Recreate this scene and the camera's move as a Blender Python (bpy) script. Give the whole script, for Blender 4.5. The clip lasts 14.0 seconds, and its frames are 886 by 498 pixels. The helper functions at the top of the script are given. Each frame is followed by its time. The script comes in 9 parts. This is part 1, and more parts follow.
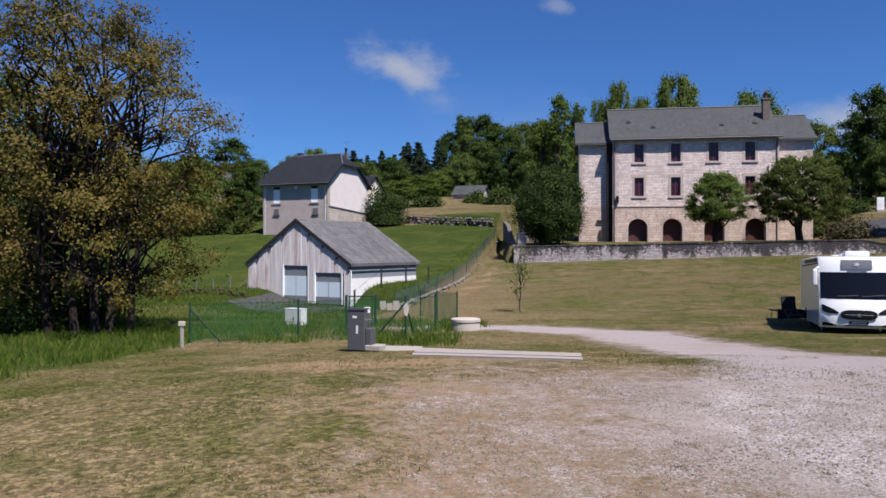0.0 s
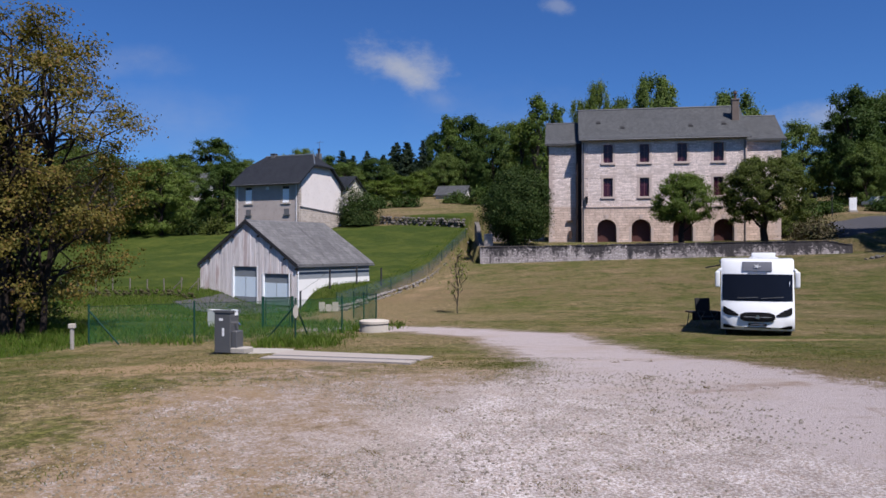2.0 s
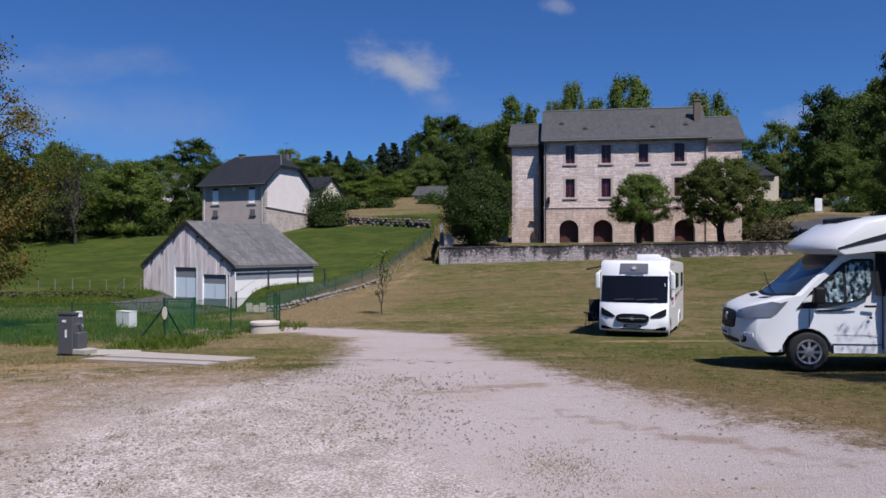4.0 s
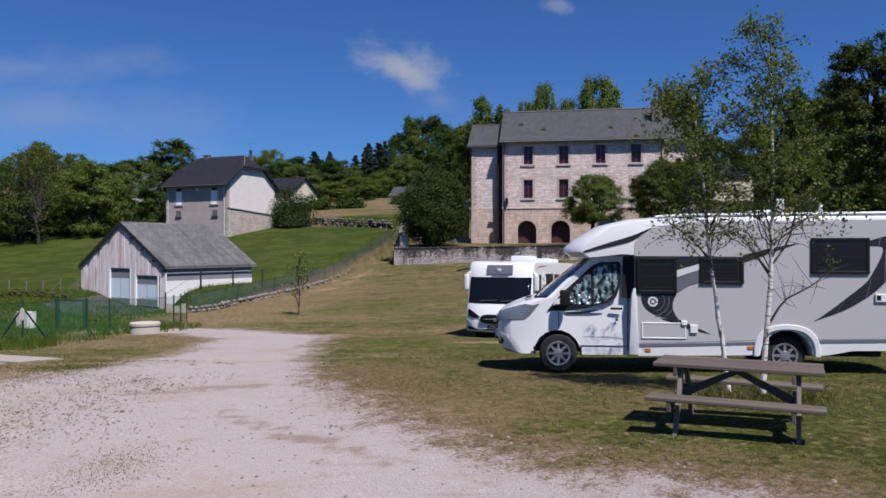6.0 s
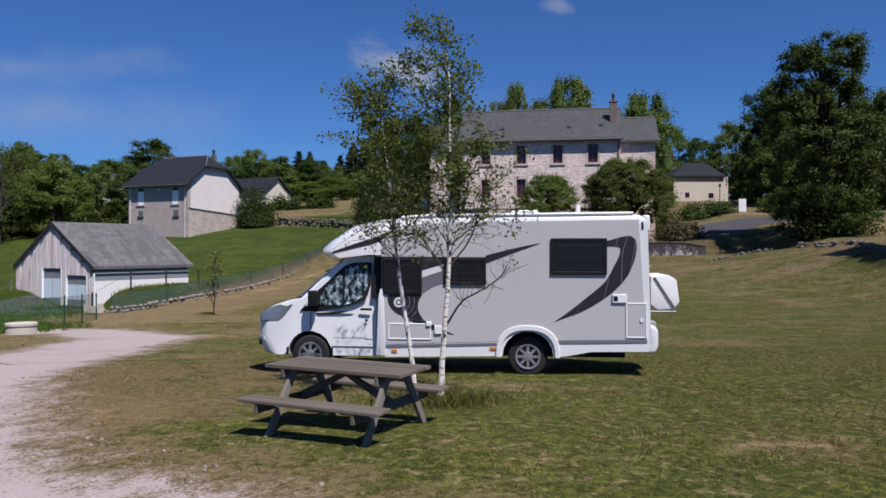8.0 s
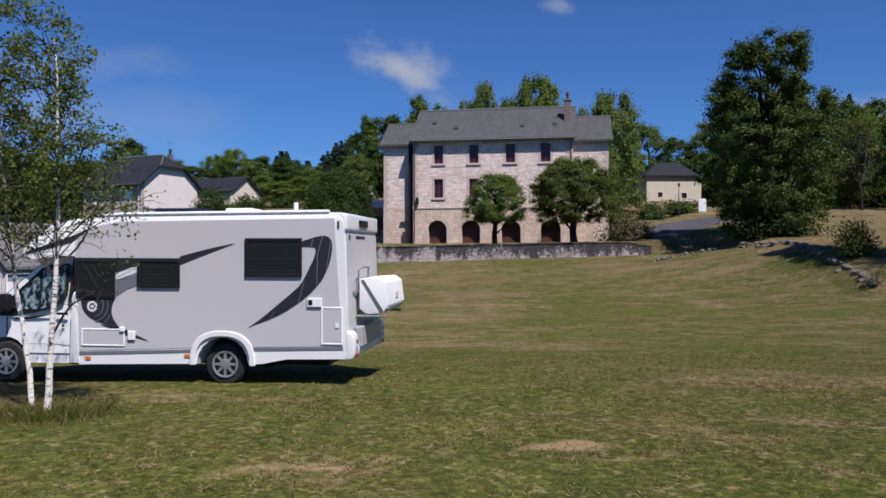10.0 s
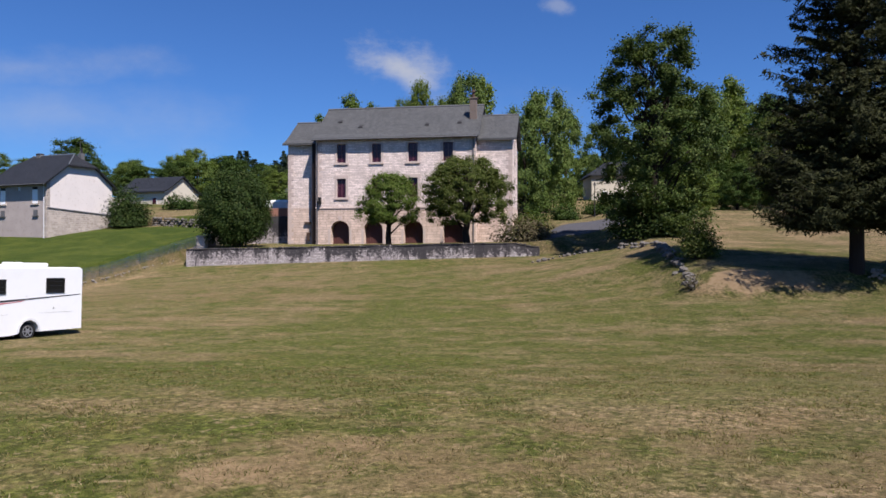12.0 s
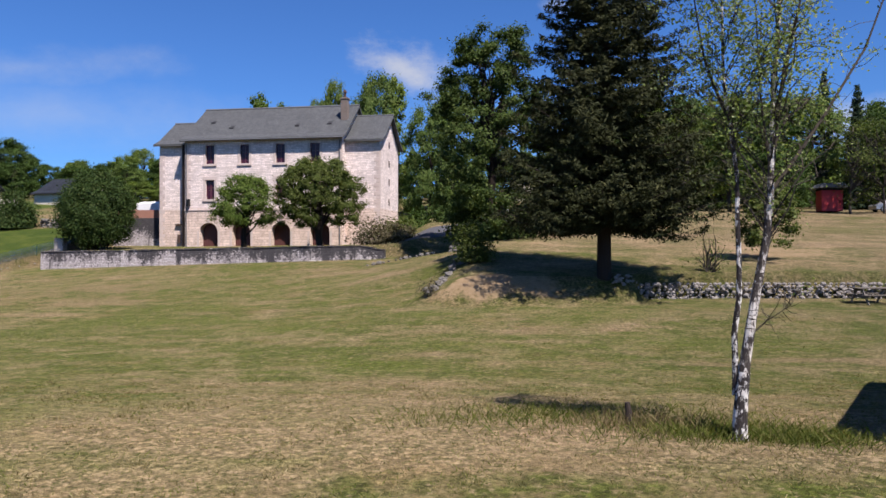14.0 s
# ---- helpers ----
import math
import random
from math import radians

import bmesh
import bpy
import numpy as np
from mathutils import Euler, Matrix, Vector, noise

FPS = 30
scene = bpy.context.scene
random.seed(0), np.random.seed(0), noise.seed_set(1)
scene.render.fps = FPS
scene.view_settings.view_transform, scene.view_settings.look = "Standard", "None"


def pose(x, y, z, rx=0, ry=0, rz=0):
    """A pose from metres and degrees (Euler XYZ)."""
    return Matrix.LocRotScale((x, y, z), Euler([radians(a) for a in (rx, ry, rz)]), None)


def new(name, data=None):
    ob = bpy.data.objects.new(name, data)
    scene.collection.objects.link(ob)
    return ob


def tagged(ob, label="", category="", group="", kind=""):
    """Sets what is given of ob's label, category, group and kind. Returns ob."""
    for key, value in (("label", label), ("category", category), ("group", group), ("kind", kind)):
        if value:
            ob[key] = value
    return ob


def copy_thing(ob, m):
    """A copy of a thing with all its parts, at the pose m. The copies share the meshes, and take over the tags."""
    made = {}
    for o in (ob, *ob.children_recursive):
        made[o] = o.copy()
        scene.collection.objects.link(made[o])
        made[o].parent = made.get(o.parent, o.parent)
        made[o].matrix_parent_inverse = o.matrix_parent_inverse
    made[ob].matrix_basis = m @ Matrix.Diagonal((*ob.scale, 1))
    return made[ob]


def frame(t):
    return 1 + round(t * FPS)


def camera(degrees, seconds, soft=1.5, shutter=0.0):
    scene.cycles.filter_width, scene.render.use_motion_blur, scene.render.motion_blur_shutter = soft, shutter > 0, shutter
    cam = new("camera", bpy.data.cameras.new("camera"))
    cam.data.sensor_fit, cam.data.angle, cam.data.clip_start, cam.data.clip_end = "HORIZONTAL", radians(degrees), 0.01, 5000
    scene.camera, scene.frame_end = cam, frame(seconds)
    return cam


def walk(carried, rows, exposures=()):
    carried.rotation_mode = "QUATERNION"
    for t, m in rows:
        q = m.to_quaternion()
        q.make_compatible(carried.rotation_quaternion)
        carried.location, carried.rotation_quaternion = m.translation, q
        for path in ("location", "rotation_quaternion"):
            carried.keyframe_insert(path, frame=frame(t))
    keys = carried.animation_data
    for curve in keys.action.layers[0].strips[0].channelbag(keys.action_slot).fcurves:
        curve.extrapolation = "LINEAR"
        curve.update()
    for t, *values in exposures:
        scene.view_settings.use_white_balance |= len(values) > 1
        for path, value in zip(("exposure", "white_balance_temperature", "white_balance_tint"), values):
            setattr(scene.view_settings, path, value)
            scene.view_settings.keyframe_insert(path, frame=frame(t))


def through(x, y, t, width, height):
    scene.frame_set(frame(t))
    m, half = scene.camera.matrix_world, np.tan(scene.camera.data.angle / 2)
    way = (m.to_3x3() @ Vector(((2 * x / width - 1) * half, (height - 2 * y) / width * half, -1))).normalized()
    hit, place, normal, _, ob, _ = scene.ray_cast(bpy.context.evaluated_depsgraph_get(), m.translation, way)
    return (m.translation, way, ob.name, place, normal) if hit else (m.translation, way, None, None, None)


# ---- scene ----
# ---- camera: one sideways drive past the place, looking straight ahead over the field ----
cam = camera(61.4155, 14.0, 1.6)
PATH = [
    (0.0, -14.276, 0.470, 2.017), (0.5, -13.540, 0.450, 2.036), (1.0, -12.777, 0.455, 2.060), (1.5, -11.915, 0.497, 2.072),
    (2.0, -10.971, 0.520, 2.076), (2.5, -9.958, 0.502, 2.086), (3.0, -9.005, 0.452, 2.096), (3.2, -8.600, 0.430, 2.104),
    (5.3, -4.180, 0.115, 2.182), (5.5, -3.711, 0.093, 2.188), (6.0, -2.536, 0.070, 2.194), (6.5, -1.217, 0.031, 2.198),
    (7.0, 0.0, 0.0, 2.200), (7.2, 0.460, 0.012, 2.200), (9.3, 4.690, 0.500, 2.207), (9.5, 5.297, 0.588, 2.207),
    (10.0, 7.018, 0.913, 2.212), (10.5, 9.103, 1.264, 2.219), (11.0, 11.530, 1.625, 2.232), (11.5, 14.201, 1.989, 2.255),
    (12.0, 17.087, 2.353, 2.294), (12.5, 20.176, 2.663, 2.358), (13.0, 23.496, 2.964, 2.423), (13.5, 26.886, 3.191, 2.483),
    (14.0, 30.378, 3.385, 2.540),
]
walk(cam, [(t, pose(x, y, z, 90, 0, 0)) for t, x, y, z in PATH], [(0.0, 0.50, 6280, 15), (3.0, 0.32, 6130, 15), (6.0, 0.26, 6200, 15), (10.0, 0.40, 6300, 15), (12.0, 0.66, 6400, 15), (14.0, 0.87, 6400, 15)])

# ---- daylight ----
SUN_ELEV, SUN_AZ = radians(57), math.atan2(0.53, -0.85)      # azimuth from +y towards +x
sun_dir = Vector((math.sin(SUN_AZ) * math.cos(SUN_ELEV), math.cos(SUN_AZ) * math.cos(SUN_ELEV), math.sin(SUN_ELEV)))
sun_data = bpy.data.lights.new("sun", "SUN")
sun_data.energy, sun_data.angle, sun_data.color = 5.0, radians(0.55), (1.0, 0.95, 0.88)
sun = new("sun", sun_data)
sun.matrix_world = Matrix.Translation((0, 0, 60)) @ sun_dir.to_track_quat("Z", "Y").to_matrix().to_4x4()


class Nodes:
    """Short hand for building node trees."""

    def __init__(self, tree):
        self.tree = tree
        tree.nodes.clear()

    def add(self, kind, **inputs):
        n = self.tree.nodes.new(kind)
        for k, v in inputs.items():
            k = k.replace("_", " ")
            if k in n.inputs:
                self.set(n.inputs[k], v)
        return n

    def set(self, socket, v):
        if isinstance(v, bpy.types.NodeSocket):
            self.tree.links.new(v, socket)
        else:
            socket.default_value = v

    def noise(self, co, scale, detail=4.0, rough=0.55):
        n = self.add("ShaderNodeTexNoise", Scale=scale, Detail=detail, Roughness=rough)
        self.set(n.inputs["Vector"], co)
        return n.outputs["Fac"]

    def math(self, op, a, b=0.0, clamp=False):
        n = self.tree.nodes.new("ShaderNodeMath")
        n.operation, n.use_clamp = op, clamp
        self.set(n.inputs[0], a)
        self.set(n.inputs[1], b)
        return n.outputs[0]

    def ramp(self, x, lo, hi):
        n = self.tree.nodes.new("ShaderNodeMapRange")
        n.interpolation_type = "SMOOTHSTEP"
        for i, v in enumerate((x, lo, hi, 0.0, 1.0)):
            self.set(n.inputs[i], v)
        return n.outputs[0]

    def mix(self, f, a, b, how="MIX"):
        n = self.tree.nodes.new("ShaderNodeMix")
        n.data_type, n.blend_type = "RGBA", how
        self.set(n.inputs[0], f)
        for s, v in ((n.inputs[6], a), (n.inputs[7], b)):
            self.set(s, v if isinstance(v, bpy.types.NodeSocket) else (*v[:3], 1.0))
        return n.outputs[2]

    def scaled(self, co, s):
        n = self.tree.nodes.new("ShaderNodeMapping")
        self.set(n.inputs["Vector"], co)
        n.inputs["Scale"].default_value = s
        return n.outputs[0]


world = bpy.data.worlds.new("world")
scene.world = world
world.use_nodes = True
w = Nodes(world.node_tree)
sky = w.add("ShaderNodeTexSky")
sky.sky_type, sky.sun_disc = "NISHITA", False
sky.sun_elevation, sky.sun_rotation = SUN_ELEV, SUN_AZ
sky.altitude, sky.air_density, sky.dust_density, sky.ozone_density = 600, 1.0, 0.35, 3.0
sky_co = w.add("ShaderNodeTexCoord").outputs["Generated"]


def cloud(ax, az, rx, rz, tilt, scale, soft_lo, soft_hi):
    """A small fair-weather cloud seen at that slope to the side and up; rx, rz: its half width and height, in slopes."""
    c = Vector((ax, 1.0, az)).normalized()
    m = w.tree.nodes.new("ShaderNodeMapping")
    m.vector_type = "TEXTURE"
    w.set(m.inputs["Vector"], sky_co)
    m.inputs["Location"].default_value = c
    m.inputs["Rotation"].default_value = (0, tilt, 0)
    m.inputs["Scale"].default_value = (rx, 1.0, rz)
    g = w.add("ShaderNodeVectorMath")
    g.operation = "LENGTH"
    w.set(g.inputs[0], m.outputs[0])
    n = w.noise(w.scaled(sky_co, (1.0, 1.0, 1.6)), scale, 7.0, 0.62)
    body = w.math("SUBTRACT", w.math("ADD", 1.05, w.math("MULTIPLY", w.math("SUBTRACT", n, 0.5), 2.2)), g.outputs["Value"])
    return w.ramp(body, soft_lo, soft_hi)


clouds = w.math("MULTIPLY", cloud(-0.053, 0.241, 0.066, 0.032, 0.24, 15, -0.05, 1.15), 0.82)
for spec, amount in (((-0.005, 0.200, 0.055, 0.028, 0.55, 14, 0.0, 1.5), 0.28), ((0.155, 0.326, 0.022, 0.012, 0.3, 30, -0.1, 1.2), 0.35),
                     ((-0.56, 0.245, 0.16, 0.028, -0.15, 9, -0.1, 1.6), 0.40), ((-0.50, 0.18, 0.22, 0.05, -0.05, 6, -0.1, 1.6), 0.34),
                     ((0.56, 0.175, 0.10, 0.028, 0.05, 14, -0.1, 1.2), 0.7), ((0.10, 0.165, 0.15, 0.05, 0.1, 8, -0.1, 1.8), 0.18)):
    clouds = w.math("MAXIMUM", clouds, w.math("MULTIPLY", cloud(*spec), amount))
deep = w.mix(1.0, sky.outputs[0], (0.467, 0.825, 1.33), "MULTIPLY")
sky_col = w.mix(clouds, deep, (6.2, 6.5, 7.0))
bg = w.add("ShaderNodeBackground", Color=sky_col, Strength=0.0545)
w.tree.links.new(bg.outputs[0], w.add("ShaderNodeOutputWorld").inputs["Surface"])

# ---- materials ----
MATS = {}


def material(name):
    m = bpy.data.materials.new(name)
    m.use_nodes = True
    MATS[name] = m
    n = Nodes(m.node_tree)
    out = n.add("ShaderNodeOutputMaterial")
    return m, n, out


def finish(n, out, colour, rough=0.8, metal=0.0, bump=None, strength=0.3, dist=0.02, spec=0.5):
    p = n.add("ShaderNodeBsdfPrincipled", Base_Color=colour if isinstance(colour, bpy.types.NodeSocket) else (*colour, 1.0), Roughness=rough, Metallic=metal)
    p.inputs["Specular IOR Level"].default_value = spec
    p.inputs["Diffuse Roughness"].default_value = 1.0 if spec < 0.15 else 0.3
    if bump is not None:
        b = n.add("ShaderNodeBump", Strength=strength, Distance=dist, Height=bump)
        n.tree.links.new(b.outputs[0], p.inputs["Normal"])
    n.tree.links.new(p.outputs[0], out.inputs["Surface"])
    return p


def plain(name, colour, rough=0.6, metal=0.0, var=0.12, scale=6.0, bump=0.1, dirt=None, spec=0.5):
    """A surface with two scales of variation: broad stains and fine grain."""
    m, n, out = material(name)
    co = n.add("ShaderNodeTexCoord").outputs["Object"]
    big, fine = n.noise(co, scale * 0.25), n.noise(co, scale * 5, 5)
    k = n.math("ADD", n.math("MULTIPLY", n.math("SUBTRACT", big, 0.5), 2 * var), n.math("MULTIPLY", n.math("SUBTRACT", fine, 0.5), var))
    col = n.mix(1.0, colour, n.mix(n.math("ADD", 0.5, k, True), (0.6, 0.6, 0.6), (1.4, 1.4, 1.4)), "MULTIPLY")
    if dirt:
        col = n.mix(n.math("MULTIPLY", n.ramp(n.noise(co, scale, 6), 0.52, 0.78), dirt[3]), col, dirt[:3])
    finish(n, out, col, n.math("ADD", rough - 0.05, n.math("MULTIPLY", fine, 0.1)), metal, fine, bump, 0.01, spec)
    return m


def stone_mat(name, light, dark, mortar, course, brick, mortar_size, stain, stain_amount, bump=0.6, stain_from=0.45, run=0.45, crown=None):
    """Coursed rubble or ashlar: uneven stones in courses with recessed joints, and streaks of lichen and soot."""
    m, n, out = material(name)
    co = n.add("ShaderNodeTexCoord").outputs["Object"]
    sep = n.add("ShaderNodeSeparateXYZ")
    n.set(sep.inputs[0], co)
    swap = n.add("ShaderNodeCombineXYZ")
    n.set(swap.inputs[0], n.math("ADD", sep.outputs[0], n.math("MULTIPLY", sep.outputs[1], 1.0)))
    n.set(swap.inputs[1], sep.outputs[2])
    wob = n.add("ShaderNodeTexNoise", Scale=2.2, Detail=3.0)
    n.set(wob.inputs["Vector"], co)
    v = n.add("ShaderNodeVectorMath")
    v.operation = "MULTIPLY_ADD"
    n.set(v.inputs[0], wob.outputs["Color"])
    v.inputs[1].default_value = (0.12, 0.07, 0.0)
    n.set(v.inputs[2], swap.outputs[0])
    b = n.tree.nodes.new("ShaderNodeTexBrick")
    b.offset_frequency, b.squash_frequency, b.squash, b.offset = 2, 3, 0.7, 0.45
    n.set(b.inputs["Vector"], v.outputs[0])
    for k, val in (("Scale", 1.0), ("Brick Width", brick), ("Row Height", course), ("Mortar Size", mortar_size), ("Mortar Smooth", 0.4), ("Bias", 0.0)):
        b.inputs[k].default_value = val
    b.inputs["Color1"].default_value, b.inputs["Color2"].default_value, b.inputs["Mortar"].default_value = (*light, 1), (*dark, 1), (*mortar, 1)
    grain = n.noise(co, 14, 6, 0.65)
    col = n.mix(0.55, b.outputs["Color"], n.mix(grain, (0.35, 0.34, 0.33), (1.1, 1.08, 1.05)), "MULTIPLY")
    col = n.mix(1.0, col, (1.35, 1.35, 1.35), "MULTIPLY")
    streak = n.noise(n.scaled(co, (1.0, 1.0, run)), 1.6, 9, 0.74)
    spots = n.noise(co, 8.0, 7, 0.75)
    col = n.mix(n.math("MULTIPLY", n.ramp(n.math("ADD", n.math("MULTIPLY", streak, 0.6), n.math("MULTIPLY", spots, 0.4)), stain_from, stain_from + 0.13), stain_amount), col, stain)
    if crown:
        level = n.math("SUBTRACT", sep.outputs[2], n.math("ADD", crown[0], n.math("MULTIPLY", sep.outputs[0], crown[1])))
        weight = n.math("ADD", n.math("MULTIPLY", level, 0.11), n.math("MULTIPLY", sep.outputs[0], 0.0022))
        lichen = n.math("ADD", n.math("MULTIPLY", n.noise(n.scaled(co, (1.0, 1.0, 0.14)), 0.8, 4, 0.6), 0.45), n.math("MULTIPLY", n.noise(co, 3.6, 5, 0.75), 0.55))
        col = n.mix(n.math("MULTIPLY", n.ramp(n.math("ADD", lichen, weight), 0.395, 0.50), 0.92), col, stain)
    h = n.math("ADD", n.math("MULTIPLY", b.outputs["Fac"], -1.0), n.math("MULTIPLY", grain, 0.7))
    finish(n, out, col, 0.92, 0, h, bump, 0.05, 0.2)
    return m


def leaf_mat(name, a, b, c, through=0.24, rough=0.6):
    """Leaves: three tones by leaf, some light passing through."""
    m, n, out = material(name)
    r = n.add("ShaderNodeNewGeometry").outputs["Random Per Island"]
    tree_r = n.add("ShaderNodeObjectInfo").outputs["Random"]
    col = n.mix(n.ramp(r, 0.1, 0.6), a, b)
    col = n.mix(n.ramp(r, 0.72, 1.0), col, c)
    col = n.mix(1.0, col, n.mix(tree_r, (0.82, 0.86, 0.8), (1.15, 1.1, 1.1)), "MULTIPLY")
    d = n.add("ShaderNodeBsdfPrincipled", Base_Color=col, Roughness=rough)
    d.inputs["Specular IOR Level"].default_value = 0.12
    t = n.add("ShaderNodeBsdfTranslucent", Color=n.mix(1.0, col, (1.2, 1.3, 0.5), "MULTIPLY"))
    mx = n.add("ShaderNodeMixShader", Fac=through)
    n.tree.links.new(d.outputs[0], mx.inputs[1])
    n.tree.links.new(t.outputs[0], mx.inputs[2])
    n.tree.links.new(mx.outputs[0], out.inputs["Surface"])
    return m


def glass_mat(name, tint, rough=0.03):
    m, n, out = material(name)
    co = n.add("ShaderNodeTexCoord").outputs["Object"]
    finish(n, out, n.mix(n.noise(co, 1.5), tint, tuple(1.5 * c for c in tint)), rough, 0.0, None, spec=0.4)
    return m


def paint_mat(name, colour, rough=0.28, coat=0.5):
    m, n, out = material(name)
    co = n.add("ShaderNodeTexCoord").outputs["Object"]
    dust = n.ramp(n.noise(co, 2.2, 6), 0.45, 0.85)
    col = n.mix(n.math("MULTIPLY", dust, 0.10), colour, (0.40, 0.36, 0.30))
    p = finish(n, out, col, n.math("ADD", rough, n.math("MULTIPLY", dust, 0.15)), 0.0)
    p.inputs["Coat Weight"].default_value = coat
    p.inputs["Coat Roughness"].default_value = 0.08
    return m


def slate_mat(name, a, b, c, row, wide, ridge="x"):
    """Roof slates in rows, some paler or mossy, seen as thin courses."""
    m, n, out = material(name)
    co = n.add("ShaderNodeTexCoord").outputs["Object"]
    sep = n.add("ShaderNodeSeparateXYZ")
    n.set(sep.inputs[0], co)
    cmb = n.add("ShaderNodeCombineXYZ")
    n.set(cmb.inputs[0], sep.outputs[0 if ridge == "x" else 1])
    n.set(cmb.inputs[1], n.math("ADD", n.math("MULTIPLY", sep.outputs[1 if ridge == "x" else 0], 0.75 if ridge == "x" else -0.75), n.math("MULTIPLY", sep.outputs[2], 0.6)))
    t = n.tree.nodes.new("ShaderNodeTexBrick")
    n.set(t.inputs["Vector"], cmb.outputs[0])
    for k, v in (("Scale", 1.0), ("Brick Width", wide), ("Row Height", row), ("Mortar Size", 0.012), ("Bias", -0.2)):
        t.inputs[k].default_value = v
    t.inputs["Color1"].default_value, t.inputs["Color2"].default_value, t.inputs["Mortar"].default_value = (*a, 1), (*b, 1), (a[0] * .5, a[1] * .5, a[2] * .5, 1)
    streak = n.noise(n.scaled(co, (1.6, 0.3, 0.3) if ridge == "x" else (0.16, 1.6, 0.16)), 1.3, 6, 0.65)
    col = n.mix(n.math("MULTIPLY", n.ramp(streak, 0.45, 0.75), 0.7), t.outputs["Color"], c)
    col = n.mix(n.math("MULTIPLY", n.ramp(n.noise(co, 3.4, 6, 0.72), 0.56, 0.70), 0.45), col, (c[0] * 2.6 + 0.03, c[1] * 2.5 + 0.03, c[2] * 2.3 + 0.03))
    fine = n.noise(co, 22, 4)
    col = n.mix(0.4, col, n.mix(fine, (0.6, 0.6, 0.6), (1.35, 1.35, 1.35)), "MULTIPLY")
    finish(n, out, col, 0.62, 0, n.math("SUBTRACT", n.math("MULTIPLY", fine, 0.5), t.outputs["Fac"]), 0.45, 0.02, 0.22)
    return m


def wood_mat(name, a, b, along=2, scale=9.0, rough=0.85, tone=0.25):
    """Weathered wood: long fibres along one axis, knots and stains, each board its own tone."""
    m, n, out = material(name)
    co = n.add("ShaderNodeTexCoord").outputs["Object"]
    s = [1.0, 1.0, 1.0]
    s[along] = 0.05
    grain = n.noise(n.scaled(co, s), scale * 3, 6, 0.6)
    stain = n.noise(n.scaled(co, [0.3 if i == along else 1 for i in range(3)]), scale * 0.25, 5)
    col = n.mix(n.math("ADD", n.math("MULTIPLY", grain, 0.6), n.math("MULTIPLY", n.math("SUBTRACT", stain, 0.3), 0.7), True), a, b)
    r = n.add("ShaderNodeObjectInfo").outputs["Random"]
    col = n.mix(1.0, col, n.mix(r, (1 - tone,) * 3, (1 + tone,) * 3), "MULTIPLY")
    finish(n, out, col, rough, 0, grain, 0.4, 0.01, 0.2)
    return m


stone_mat("facade_stone", (0.80, 0.69, 0.645), (0.55, 0.465, 0.43), (0.47, 0.395, 0.365), 0.17, 0.60, 0.028, (0.36, 0.285, 0.25), 0.34)
stone_mat("base_stone", (0.64, 0.51, 0.44), (0.50, 0.39, 0.33), (0.36, 0.275, 0.23), 0.27, 0.75, 0.022, (0.26, 0.19, 0.15), 0.4, 0.3)
stone_mat("rubble_wall", (0.53, 0.475, 0.465), (0.29, 0.255, 0.25), (0.25, 0.22, 0.215), 0.15, 0.40, 0.035, (0.034, 0.031, 0.034), 0.75, 0.6, 0.50, 0.16, (2.2, 0.0165))
stone_mat("house_stone", (0.46, 0.40, 0.355), (0.32, 0.275, 0.245), (0.42, 0.375, 0.34), 0.24, 0.5, 0.04, (0.211, 0.183, 0.155), 0.3)
plain("dressed_stone", (0.52, 0.42, 0.375), 0.9, 0, 0.18, 5, 0.3, (0.25, 0.195, 0.165, 0.4), 0.2)
plain("field_stone", (0.141, 0.126, 0.113), 0.95, 0, 0.3, 8, 0.6, (0.050, 0.048, 0.039, 0.6), 0.2)
plain("wall_stone", (0.23, 0.205, 0.185), 0.95, 0, 0.35, 8, 0.6, (0.055, 0.05, 0.045, 0.6), 0.2)
plain("house_render", (0.40, 0.345, 0.32), 0.95, 0, 0.26, 3, 0.3, (0.17, 0.14, 0.115, 0.6), 0.2)
plain("gable_render", (0.67, 0.615, 0.59), 0.95, 0, 0.10, 3, 0.2, (0.352, 0.281, 0.229, 0.4), 0.2)
plain("cream_render", (0.56, 0.51, 0.42), 0.95, 0, 0.08, 3, 0.1)
plain("white_render", (0.704, 0.686, 0.669), 0.92, 0, 0.08, 3, 0.2, (0.396, 0.370, 0.317, 0.35), 0.2)
plain("chimney_stone", (0.169, 0.134, 0.116), 0.9, 0, 0.2, 5, 0.3, (0.063, 0.049, 0.042, 0.6), 0.2)
plain("bank_earth", (0.070, 0.067, 0.032), 0.95, 0, 0.3, 6, 0.6, (0.141, 0.120, 0.084, 0.5), 0.1)
plain("concrete", (0.324, 0.296, 0.260), 0.93, 0, 0.14, 8, 0.4, (0.176, 0.155, 0.127, 0.5), 0.2)
plain("pale_concrete", (0.46, 0.41, 0.35), 0.93, 0, 0.14, 8, 0.4, (0.26, 0.22, 0.17, 0.5), 0.2)
plain("slab_concrete", (0.317, 0.277, 0.246), 0.93, 0, 0.16, 6, 0.4, (0.229, 0.194, 0.150, 0.5), 0.2)
plain("dark_concrete", (0.113, 0.113, 0.120), 0.9, 0, 0.14, 8, 0.3)
slate_mat("old_slate", (0.070, 0.071, 0.073), (0.100, 0.101, 0.102), (0.044, 0.044, 0.045), 0.22, 0.3)
slate_mat("shed_slate", (0.125, 0.120, 0.120), (0.185, 0.178, 0.176), (0.050, 0.047, 0.047), 0.3, 0.4, "y")
